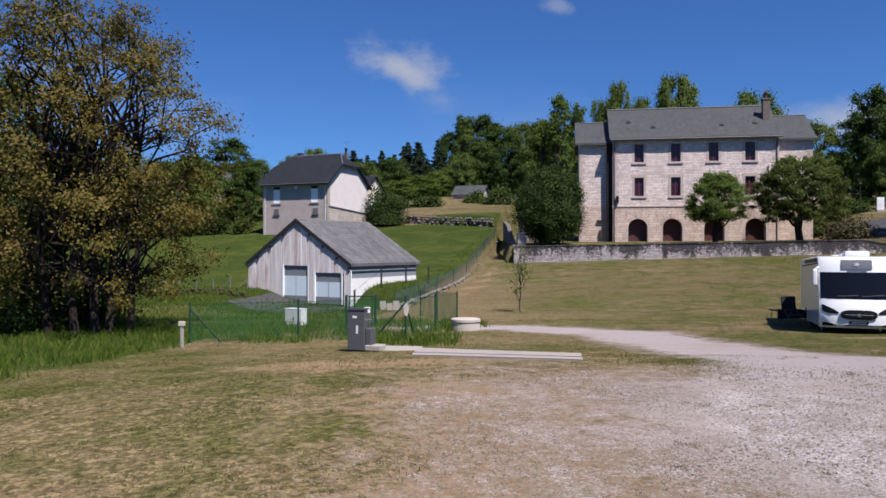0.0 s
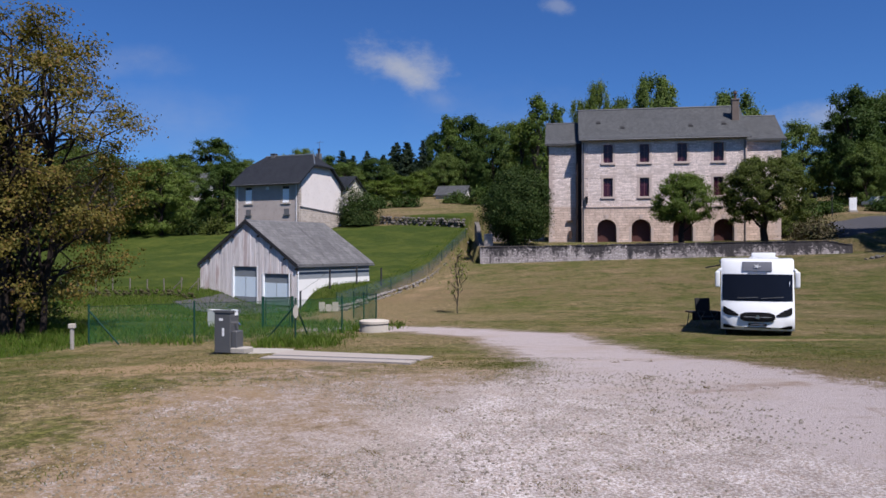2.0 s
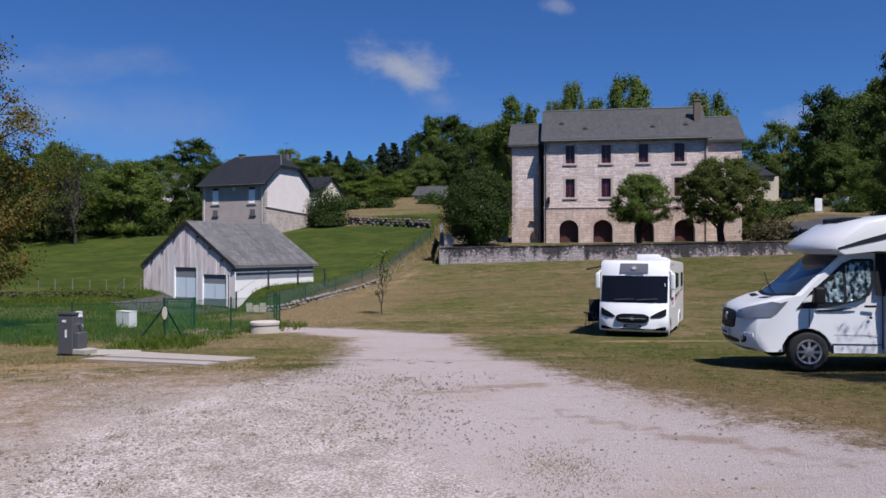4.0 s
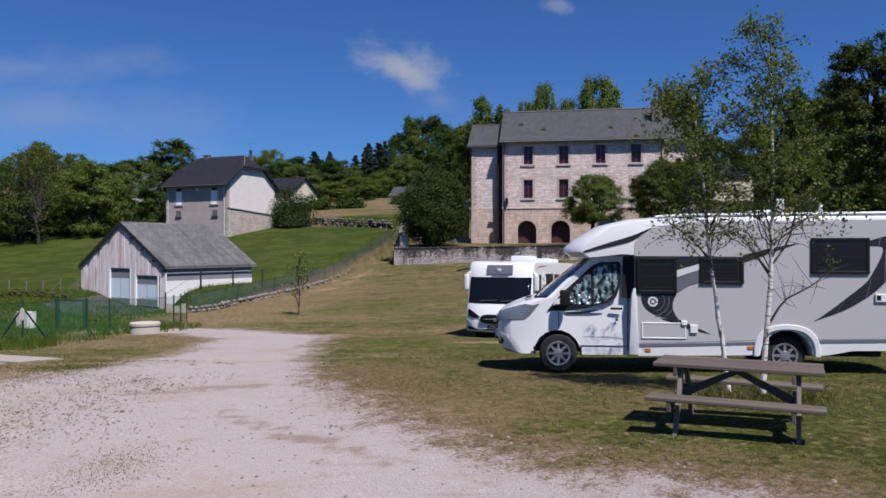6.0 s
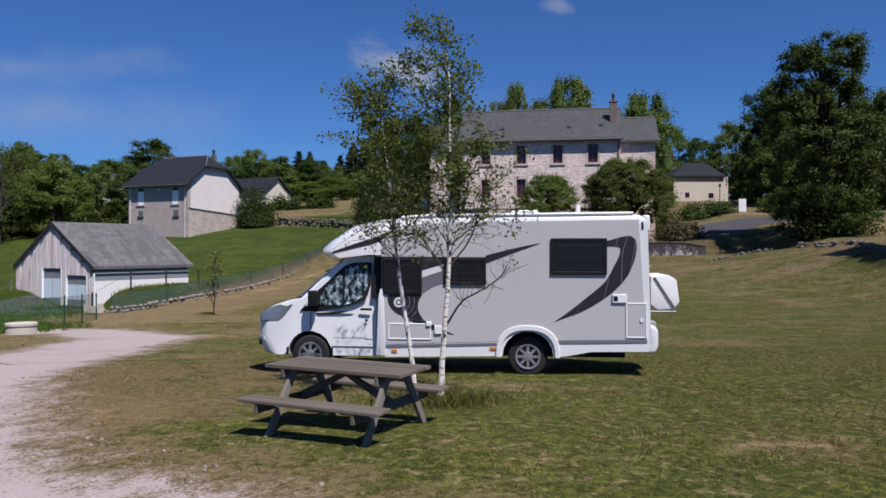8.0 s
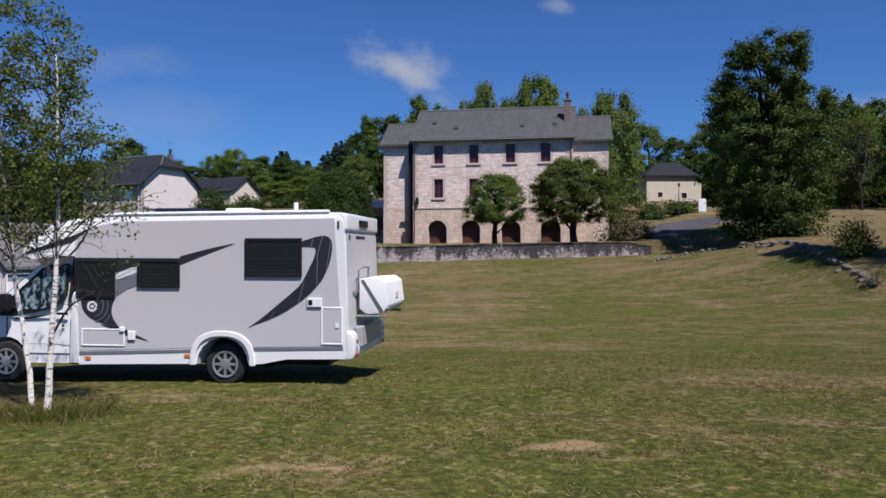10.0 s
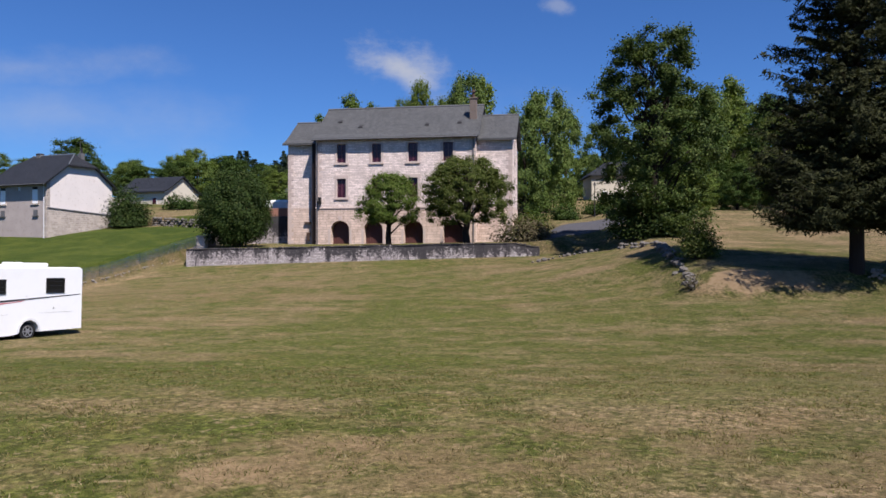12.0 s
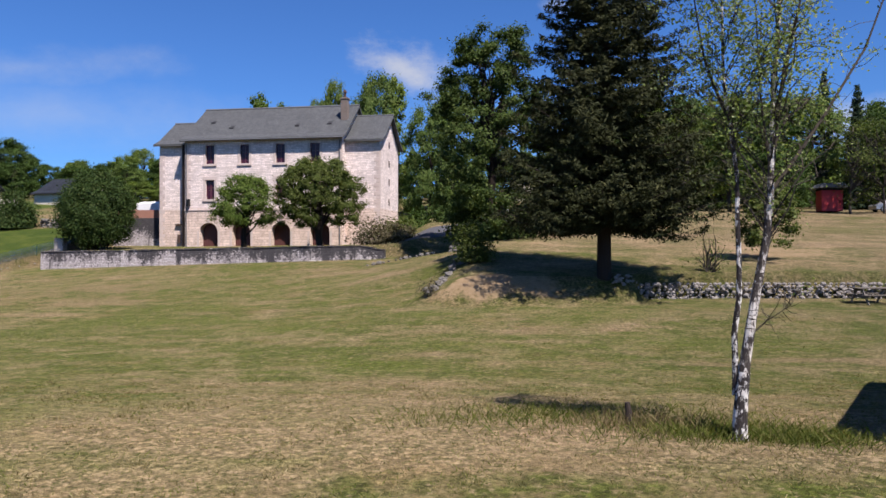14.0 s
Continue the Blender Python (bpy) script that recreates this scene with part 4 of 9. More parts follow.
def casement(parent, x, z, wide, high, recess, surround="dressed_stone", frame_mat="maroon_wood", lintel=True):
    """A tall two-leaf window set back in its opening, with stone surround and sill."""
    win = new("window")
    win.parent = parent
    win.matrix_basis = pose(x, 0, z)
    f = Form()
    b = 0.07
    f.box(0, recess, 0, b, recess + 0.07, high).box(wide - b, recess, 0, wide, recess + 0.07, high)
    f.box(b, recess, 0, wide - b, recess + 0.07, b).box(b, recess, high - b, wide - b, recess + 0.07, high)
    f.box(wide / 2 - 0.05, recess - 0.01, b, wide / 2 + 0.05, recess + 0.07, high - b)
    f.box(b, recess + 0.005, high * 0.60, wide / 2 - 0.05, recess + 0.06, high * 0.60 + 0.05)
    f.box(wide / 2 + 0.05, recess + 0.005, high * 0.60, wide - b, recess + 0.06, high * 0.60 + 0.05)
    part("window_frame", f, frame_mat, win, "maroon painted wooden frame")
    for xa, xb in ((b, wide / 2 - 0.05), (wide / 2 + 0.05, wide - b)):
        part("pane", Form().box(xa, recess + 0.03, b, xb, recess + 0.045, high - b), "window_glass", win)
    part("window_sill", Form().box(-0.28, -0.12, -0.22, wide + 0.28, recess, 0.0), surround, win, "projecting dressed stone sill", 0.015)
    s = Form().box(-0.24, -0.025, 0.001, -0.001, recess, high).box(wide + 0.001, -0.025, 0.001, wide + 0.24, recess, high)
    if lintel:
        s.box(-0.30, -0.03, high + 0.001, wide + 0.30, recess, high + 0.36)
    part("surround", s, surround, win, "pinkish dressed stone surround", 0.01)
    return win


def gable_roof(form, x0, x1, y0, y1, eave_z, ridge_z, over_x=0.35, over_y=0.45, thick=0.22, kick=0.35, ridge_y=None):
    """Two pitches with a small kick at the eaves, ridge along x."""
    ym = (y0 + y1) / 2 if ridge_y is None else ridge_y
    slope = (ridge_z - eave_z) / (ym - y0)
    for s, ye in ((1, y0 - over_y), (-1, y1 + over_y)):
        yk = ye + s * 1.1
        zk = eave_z + slope * (abs(ym - y0) - abs(yk - ym))
        ze = zk - slope * 1.1 * (1 - kick)
        prof = [(ye, ze), (yk, zk), (ym, ridge_z), (ym, ridge_z - thick), (yk, zk - thick), (ye, ze - thick)]
        form.prism(prof, x0 - over_x, x1 + over_x, "x")
    return form


def stone_house():
    """Three-storey stone house with set-back end bays, four window axes and arched cellar doors."""
    base = 2.45
    h = thing("stone_house", pose(3.86, 80.11, base, 0, 0, -9.5), "large three-storey pale stone house with slate roof and arched cellar doors", "house")
    W, D, E, R = 16.71, 10.4, 13.85 - base, 17.75 - base
    wins = [(2.24, 3.2), (5.98, 6.96), (9.80, 10.78), (13.42, 14.42)]
    arches = [(1.60, 3.58), (5.15, 7.12), (9.35, 11.35), (13.42, 15.45)]
    up0, up1, mid0, mid1 = 11.22 - base, 13.15 - base, 7.62 - base, 9.58 - base
    spring, crown = 4.35 - base, 5.22 - base
    band = 6.62 - base
    holes = [(a, b, up0, up1) for a, b in wins] + [(a, b, mid0, mid1) for a, b in wins]
    part("wall", pierced(Form(), 0, W, band, E - 0.2, 0, 0.55, holes), "facade_stone", h, "coursed pale granite wall")
    low = pierced(Form(), 0, W, -0.6, band - 0.16, -0.04, 0.95, [(a, b, -0.6, crown) for a, b in arches])
    for a, b in arches:
        arch_fill(low, a, b, spring, crown, -0.04, 0.95)
    part("ground_floor_wall", low, "base_stone", h, "smooth dressed stone ground floor")
    part("string_course", Form().box(-0.06, -0.11, band - 0.16, W + 0.06, 0.55, band - 0.001), "dressed_stone", h, "projecting stone band", 0.02)
    part("side_wall", Form().box(0, 0.551, 4.1, 0.5, D, E - 0.2).box(W - 0.5, 0.551, 4.1, W, D, E - 0.2).box(0, 0.951, -0.6, 0.5, D, 4.1).box(W - 0.5, 0.951, -0.6, W, D, 4.1).box(0.5, D - 0.5, -0.6, W - 0.5, D, E - 0.2)
         .prism([(0.15, E - 0.199), (D - 0.15, E - 0.199), (D / 2, R - 0.3)], 0.02, 0.5, "x").prism([(0.15, E - 0.199), (D - 0.15, E - 0.199), (D / 2, R - 0.3)], W - 0.5, W - 0.02, "x"), "facade_stone", h)
    # one near-black sheet paints the darkness indoors; no rooms are built
    part("inside", Form().box(0.8, 1.6, -0.4, W - 0.8, 1.7, E), "dark_void", h, "near-black sheet standing in for unlit rooms behind the windows")
    part("roof", gable_roof(Form(), 0, W, 0, D, E, R, 0.35, 0.55), "old_slate", h, "weathered grey slate roof")
    part("ridge_tiles", Form().tube([(-0.35, D / 2, R - 0.02), (W + 0.35, D / 2, R - 0.02)], 0.14, 6), "zinc", h, "pale grey ridge capping")
    for a, b in wins:
        casement(h, a, up0, b - a, up1 - up0, 0.22, lintel=False)
        casement(h, a, mid0, b - a, mid1 - mid0, 0.22)
    for a, b in arches:
        d = new("cellar_door")
        d.parent = h
        d.matrix_basis = pose((a + b) / 2, 0.78, -0.35)
        hw = (b - a) / 2
        prof = [(-hw, 0), (hw, 0)] + [(hw * math.cos(math.pi * i / 10), spring + 0.35 + (crown - spring) * math.sin(math.pi * i / 10)) for i in range(11)]
        part("leaf", Form().prism(prof, 0.0, 0.06), "brown_door", d, "dark brown arched wooden door")
        for k in range(-3, 4):
            part("batten", Form().box(k * hw / 3.6 - 0.05, -0.03, 0.02, k * hw / 3.6 + 0.05, -0.001, spring + 0.35), "brown_door", d)
        for s in (-1, 1):
            jamb = Form().box(s * (hw + 0.14) - 0.13, -0.845, 0.0, s * (hw + 0.14) + 0.13, -0.821, spring + 0.35)
            part("jamb", jamb, "dressed_stone", d, "", 0.01)
        part("keystone", Form().prism([(-0.14, crown + 0.36), (0.14, crown + 0.36), (0.2, crown + 0.85), (-0.2, crown + 0.85)], -0.88, -0.821), "dressed_stone", d, "dressed keystone")
    # corner stones
    for cx in (0.0, W):
        for k in range(17):
            z = band + 0.02 + k * 0.42
            if z + 0.4 > E:
                break
            wide = 0.62 if k % 2 else 0.38
            xa = cx if cx == 0 else cx - wide
            part("quoin", Form().box(xa - 0.02, -0.035, z, xa + wide + 0.02, 0.3, z + 0.39), "dressed_stone", h, "", 0.015)
    # end bays, set back
    for name, xa, xb, e, r in (("left", -3.5, 0.0, 13.55 - base, 16.35 - base), ("other", W, W + 3.6, 13.6 - base, 16.6 - base)):
        y0, y1 = 1.15, 9.2
        out = xa if xa < 0 else xb
        bay = new("end_bay")
        bay.parent = h
        part("wall", Form().box(xa, y0, band, xb, y1, e - 0.22), "facade_stone", bay, "pale coursed granite wall")
        part("ground_floor_wall", Form().box(xa - (0.03 if xa < 0 else 0), y0 - 0.03, -0.6, xb + (0.03 if xa >= 0 else 0), y1, band - 0.001), "base_stone", bay)
        g0, g1 = (xa, xa + 0.4) if xa < 0 else (xb - 0.4, xb)
        part("gable", Form().prism([(y0 + 0.1, e - 0.219), (y1 - 0.1, e - 0.219), ((y0 + y1) / 2, r - 0.28)], g0, g1, "x"), "facade_stone", bay)
        part("roof", gable_roof(Form(), xa if xa < 0 else xa + 0.36, xb if xa >= 0 else xb - 0.36, y0, y1, e, r, 0.0, 0.5) if False else
             gable_roof(Form(), xa - 0.45 if xa < 0 else xa + 0.01, xb - 0.01 if xa < 0 else xb + 0.45, y0, y1, e, r, 0.0, 0.5), "old_slate", bay, "weathered grey slate roof")
        part("ridge_tiles", Form().tube([((xa - 0.45) if xa < 0 else xa, (y0 + y1) / 2, r - 0.02), (xb if xa < 0 else xb + 0.45, (y0 + y1) / 2, r - 0.02)], 0.12, 6), "zinc", bay)
        for k in range(24):
            z = 0.0 + k * 0.42
            wide = 0.6 if k % 2 else 0.36
            qa = out if xa < 0 else out - wide
            part("quoin", Form().box(qa - 0.02, y0 - 0.035, z, qa + wide + 0.02, y0 + 0.3, z + 0.39), "dressed_stone", bay, "", 0.015)
        if xa > 0:
            for z in (4.6, 6.7, 8.6, 10.6):
                part("slit_window", Form().box(xb - 0.2, y0 + 3.6, z, xb + 0.02, y0 + 4.0, z + 0.7), "window_glass", bay, "small gable window")
    # chimney with pot
    ch = new("chimney")
    ch.parent = h
    ch.matrix_basis = pose(16.15, 2.9, 13.4 - 0.2)
    part("stack", Form().box(-0.36, -0.32, -0.6, 0.36, 0.32, 2.3), "chimney_stone", ch, "weathered stone chimney stack", 0.02)
    part("cap", Form().box(-0.43, -0.39, 2.301, 0.43, 0.39, 2.45), "chimney_stone", ch, "", 0.02)
    part("pot", Form().tube([(0, 0, 2.481), (0, 0, 3.0), (0, 0, 3.02), (0, 0, 3.3)], [0.16, 0.13, 0.24, 0.1], 10), "rust_iron", ch, "rusty metal chimney cowl")
    for x, y in ((1.6, 2.6), (4.1, 1.6), (11.2, 1.7), (14.6, 1.9)):
        z = E + (R - E) / (D / 2) * y
        part("roof_vent", Form().prism([(-0.02, 0.0), (0.5, 0.42), (0.5, 0.18)], x, x + 0.42, "x").box(x - 0.03, -0.06, 0.0, x + 0.45, 0.0, 0.16), "dark_fascia", h, "small dark roof vent").location = (0, y, z - 0.02)
    # gutters and downpipe
    part("gutter", Form().tube([(-0.3, -0.60, E - 0.27), (W + 0.3, -0.60, E - 0.27)], 0.085, 8), "zinc", h, "zinc eaves gutter")
    # added dark box: colours in the shade between main block and left bay
    part("drain_duct", Form().box(-0.62, 0.45, -0.5, -0.012, 0.80, E - 0.5), "corner_shade_brown", h, "dark brown box standing in for the shade in the recessed corner", 0.03)
    part("downpipe", Form().tube([(0.16, -0.10, E - 0.5), (0.16, -0.10, -0.3)], 0.055, 8), "zinc", h)
    part("downpipe", Form().tube([(W - 0.2, -0.10, E - 0.5), (W - 0.2, -0.10, -0.3)], 0.055, 8), "zinc", h)
    part("wall_lamp", Form().box(W - 1.25, -0.45, 6.9, W - 0.85, -0.05, 7.25).box(W - 1.08, -0.12, 7.2, W - 1.02, -0.05, 8.2), "black_plastic", h, "black bracket lantern on the wall")
    part("wall_lamp", Form().box(0.35, -0.4, 4.5, 0.6, -0.05, 5.2), "black_plastic", h)
    part("wall_bracket", Form().box(-1.6, 0.85, 2.55, -0.95, 1.10, 2.72), "rust_iron", h, "dark iron fitting on the wall")
    part("letter_box", Form().box(-1.35, 0.85, 0.75, -1.05, 1.10, 1.6), "rust_iron", h, "dark iron box on the wall")
    return h


def grey_house():
    """Two-storey rendered house with a dark slate half-hipped roof."""
    W, D, base = 9.0, 9.2, 2.6
    fr = Vector((-27.49, 86.22))
    a = radians(-23)
    o = fr - Vector((math.cos(a), math.sin(a))) * W
    h = thing("grey_house", pose(o.x, o.y, base, 0, 0, -23), "grey rendered two-storey house with dark half-hipped slate roof", "house")
    E, R = 9.95 - base, 13.55 - base
    x1, x2 = W - 7.55, W - 6.65
    x3, x4 = W - 2.3, W - 1.38
    zt, zb = 9.35 - base, 7.45 - base
    holes = [(x1, x2, zb, zt), (x3, x4, zb, zt), (W - 4.75, W - 4.2, 9.0 - base, 9.42 - base)]
    part("wall", pierced(Form(), 0, W, -0.8, E, 0, 0.45, holes), "house_render", h, "stained grey rendered front wall")
    clip = 11.95 - base
    k = (clip - E) / (R - E)
    gable = [(0.45, -0.8), (D, -0.8), (D, E), (D - D / 2 * k, clip), (D / 2 * k, clip), (0.45, E + (R - E) * 0.45 / (D / 2))]
    part("gable_wall", Form().prism(gable, W - 0.45, W, "x"), "gable_render", h, "pale rendered gable wall")
    part("gable_wall", Form().prism(gable, 0, 0.45, "x"), "gable_render", h)
    part("back_wall", Form().box(0.45, D - 0.45, -0.8, W - 0.45, D, E), "house_render", h)
    part("stone_base", Form().prism([(0.1, -0.5), (D + 0.1, -0.5), (D + 0.1, 3.75), (0.1, 4.3)], W, W + 0.12, "x"), "house_stone", h, "bare stone lower part of the gable")
    part("stone_ledge", Form().prism([(0.05, 4.3), (D + 0.15, 3.75), (D + 0.15, 3.87), (0.05, 4.42)], W, W + 0.2, "x"), "dark_concrete", h, "dark sloping ledge")
    part("lean_to", Form().box(W - 3.0, D + 0.001, -0.5, W - 0.2, D + 2.6, 6.1), "gable_render", h, "rear rendered outbuilding")
    # roof with clipped gables
    ox, oy, t = 0.45, 0.55, 0.2
    slope = (R - E) / (D / 2)
    ze = E - slope * oy * 0.55
    inset = 1.5
    zc = clip + 0.1
    yc = D / 2 * k
    A = [(-ox, -oy, ze), (W + ox, -oy, ze), (W + ox, D + oy, ze), (-ox, D + oy, ze)]
    rf = Form()
    L, Rr = (inset - ox, D / 2, R), (W - inset + ox, D / 2, R)
    cl = [(-ox, yc, zc), (-ox, D - yc, zc)]
    cr = [(W + ox, yc, zc), (W + ox, D - yc, zc)]
    for lift in (0.0, -t):
        q = lambda p: (p[0], p[1], p[2] + lift)
        rf.face([q(A[0]), q(A[1]), q(cr[0]), q(Rr), q(L), q(cl[0])])
        rf.face([q(A[2]), q(A[3]), q(cl[1]), q(L), q(Rr), q(cr[1])])
        rf.face([q(cr[0]), q(cr[1]), q(Rr)])
        rf.face([q(cl[1]), q(cl[0]), q(L)])
    rim = [A[0], A[1], cr[0], cr[1], A[2], A[3], cl[1], cl[0]]
    for p, q in zip(rim, rim[1:] + rim[:1]):
        rf.face([p, q, (q[0], q[1], q[2] - t), (p[0], p[1], p[2] - t)])
    part("roof", rf, "new_slate", h, "dark blue-grey slate roof")
    part("soffit", Form().box(-0.1, -0.45, E - 0.35, W + 0.1, -0.001, E - 0.2).box(-0.1, -0.001, E - 0.02, W + 0.1, 0.5, E + 0.05), "dark_fascia", h, "dark timber eaves")
    part("ridge_flashing", Form().tube([L, Rr], 0.09, 6).tube([Rr, cr[0]], 0.06, 5), "galvanised", h, "bright metal ridge flashing")
    part("gutter", Form().tube([(-0.4, -0.62, ze - 0.12), (W + 0.4, -0.62, ze - 0.12)], 0.07, 8), "zinc", h)
    part("downpipe", Form().tube([(W - 0.35, -0.08, ze - 0.2), (W - 0.35, -0.08, -0.5)], 0.05, 8), "pale_decal", h, "pale downpipe at the corner")
    part("downpipe", Form().tube([(0.3, -0.08, ze - 0.2), (0.3, -0.08, -0.5)], 0.05, 8), "pale_decal", h)
    for xa, xb in ((x1, x2), (x3, x4)):
        wn = new("window")
        wn.parent = h
        part("shutter", Form().box(xa + 0.02, 0.0, zb + 0.02, xb - 0.02, 0.05, zt - 0.3), "bright_shutter", wn, "closed white roller shutter")
        part("shutter_box", Form().box(xa + 0.02, 0.07, zt - 0.299, xb - 0.02, 0.2, zt - 0.01), "dark_fascia", wn, "dark window head")
        part("window_sill", Form().box(xa - 0.2, -0.1, zb - 0.15, xb + 0.2, 0.1, zb), "house_stone", wn, "", 0.01)
        for s, x in ((-1, xa), (1, xb)):
            for j in range(5):
                wd = 0.24 if j % 2 else 0.15
                z = zb + j * (zt - zb) / 5
                part("quoin", Form().box(min(x, x + s * wd), -0.025, z + 0.01, max(x, x + s * wd), 0.1, z + (zt - zb) / 5 - 0.01), "house_stone", wn)
    part("small_window", Form().box(W - 4.73, 0.12, 9.02 - base, W - 4.22, 0.16, 9.4 - base), "white_shutter", h, "small white attic window")
    for k in range(22):
        z = -0.4 + k * 0.36
        if z > E - 0.5:
            break
        wd = 0.45 if k % 2 else 0.28
        part("quoin", Form().box(W - wd, -0.03, z, W + 0.03, 0.4, z + 0.33), "house_stone", h, "", 0.01)
        part("quoin", Form().box(-0.03, -0.03, z, wd, 0.4, z + 0.33), "house_stone", h, "", 0.01)
    for x in (W - 7.1, W - 1.7):
        part("stain_opening", Form().box(x - 0.33, -0.06, 6.12 - base, x + 0.33, 0.0, 6.75 - base).box(x - 0.45, -0.14, 5.98 - base, x + 0.45, 0.0, 6.1 - base), "dark_concrete", h, "walled-up blackened opening with a ledge")
    # chimneys
    ch = new("chimney")
    ch.parent = h
    part("stack", Form().box(1.9, D / 2 - 0.3, R - 0.5, 2.5, D / 2 + 0.3, R + 0.25), "dark_concrete", ch)
    part("cowl", Form().box(1.85, D / 2 - 0.35, R + 0.251, 2.55, D / 2 + 0.35, R + 0.33), "zinc", ch)
    ch = new("chimney")
    ch.parent = h
    part("stack", Form().box(W - 1.0, D / 2 + 0.5, R - 1.2, W - 0.5, D / 2 + 1.0, R + 0.15), "dark_concrete", ch)
    part("cowl", Form().tube([(W - 0.75, D / 2 + 0.75, R + 0.15), (W - 0.75, D / 2 + 0.75, R + 0.75)], [0.12, 0.2], 8), "dark_fascia", ch)
    part("aerial", Form().tube([(W - 0.4, D / 2 + 0.3, R - 0.5), (W - 0.4, D / 2 + 0.3, R + 1.6)], 0.02, 5).tube([(W - 0.9, D / 2 + 0.3, R + 1.4), (W + 0.1, D / 2 + 0.3, R + 1.45)], 0.015, 5), "zinc", h, "thin television aerial")
    return h


def barn():
    """Garage barn: boarded gable with two doors, white side wall, wide slate roof."""
    W, L, base = 9.0, 7.3, -1.5
    a = radians(-32.55)
    o = Vector((-20.07, 47.13)) - Vector((math.cos(a), math.sin(a))) * (W + 0.05)
    h = thing("barn", pose(o.x, o.y, base, 0, 0, -32.55), "low barn with weathered grey boarded gable and slate roof", "barn")
    E, R = 1.0 - base, 3.9 - base
    m = W / 2
    doors = [(3.28, 5.56, 0.0, 0.93 - base), (6.08, 8.40, 0.0, 0.50 - base)]
    # boards of the gable, one by one, cut round the doors
    bw = 0.225
    n = int(W / bw)
    bw = W / n
    rnd = random.Random(5)
    for i in range(n):
        xa, xb = i * bw + 0.004, (i + 1) * bw - 0.004
        top = lambda x: E + 0.15 + (R - E - 0.05) * (1 - abs(x - m) / m)
        z0 = -0.4
        for d in doors:
            if d[0] - 0.05 < (xa + xb) / 2 < d[1] + 0.05:
                z0 = d[3]
        y = -0.03 + rnd.uniform(-0.008, 0.008)
        part("plank", Form().prism([(xa, z0), (xb, z0), (xb, top(xb)), (xa, top(xa))], y, 0.0), "grey_boards", h)
    part("gable_backing", pierced(Form(), 0, W, -0.4, E, 0.003, 0.12, doors).prism([(0, E), (W, E), (m, R - 0.02)], 0.003, 0.12), "dark_boards", h)
    part("side_wall", Form().box(W - 0.3, 0.121, -0.5, W, L, 0.16 - base), "white_render", h, "whitewashed lower side wall")
    part("side_cladding", Form().box(W - 0.28, 0.121, 0.16 - base + 0.001, W - 0.02, L, E + 0.15), "slate_panel", h, "blue-grey cladding under the eaves")
    part("side_wall", Form().box(0, 0.121, -0.5, 0.3, L, E + 0.1), "white_render", h)
    part("back_wall", Form().box(0.3, L - 0.3, -0.5, W - 0.3, L, E).prism([(0, E), (W, E), (m, R - 0.1)], L - 0.3, L), "white_render", h)
    rf = Form()
    for s in (-1, 1):
        ex = m + s * (m + 0.16)
        ze = E - (R - E) / m * 0.16 + 0.1
        rf.prism([(m, R + 0.12), (ex, ze + 0.12), (ex, ze), (m, R)], -0.085, L + 0.3)
    part("roof", rf, "shed_slate", h, "pale weathered slate roof with dark streaks")
    for s in (-1, 1):
        ex = m + s * (m + 0.18)
        ze = E - (R - E) / m * 0.18 + 0.08
        part("bargeboard", Form().prism([(m, R + 0.13), (ex, ze + 0.13), (ex, ze - 0.12), (m, R - 0.14)], -0.135, -0.086), "dark_fascia", h, "dark bargeboard")
        for k in (0.25, 0.5, 0.75, 0.96):
            px, pz = m + (ex - m) * k, R + (ze - R) * k
            part("bracket", Form().box(px - 0.07, -0.13, pz - 0.34, px + 0.07, -0.045, pz - 0.18), "dark_fascia", h)
    for i, d in enumerate(doors):
        dr = new("garage_door")
        dr.parent = h
        xa, xb, z0, z1 = d
        split = z1 - (0.68 if i == 0 else 0.60)
        part("upper_panel", Form().box(xa + 0.06, 0.05, split, xb - 0.06, 0.10, z1), "slate_panel", dr, "grey panel above the door")
        part("leaf", Form().box(xa + 0.06, 0.03, 0.45, xb - 0.06, 0.09, split - 0.001), "pale_blue_door", dr, "pale blue painted door leaf")
        part("kick_panel", Form().box(xa + 0.06, 0.02, 0.0, xb - 0.06, 0.08, 0.449), "slate_panel", dr, "grey kick panel")
        part("seam", Form().box((xa + xb) / 2 - 0.012, 0.015, 0.45, (xa + xb) / 2 + 0.012, 0.03, split), "slate_panel", dr)
        part("jamb", Form().box(xa - 0.1, -0.06, 0, xa + 0.06, 0.1, z1), "white_shutter", dr, "white door jamb")
        part("jamb", Form().box(xb - 0.06, -0.05, 0, xb + 0.03, 0.1, z1), "white_shutter", dr, "white door jamb")
    part("gutter", Form().tube([(W + 0.22, -0.05, E - 0.06), (W + 0.22, L + 0.3, E - 0.06)], 0.045, 8), "zinc", h)
    part("downpipe", Form().tube([(W + 0.06, 0.05, E - 0.3), (W + 0.06, 0.05, -0.3)], 0.045, 8), "white_shutter", h)
    return h


stone_house()
grey_house()
barn()


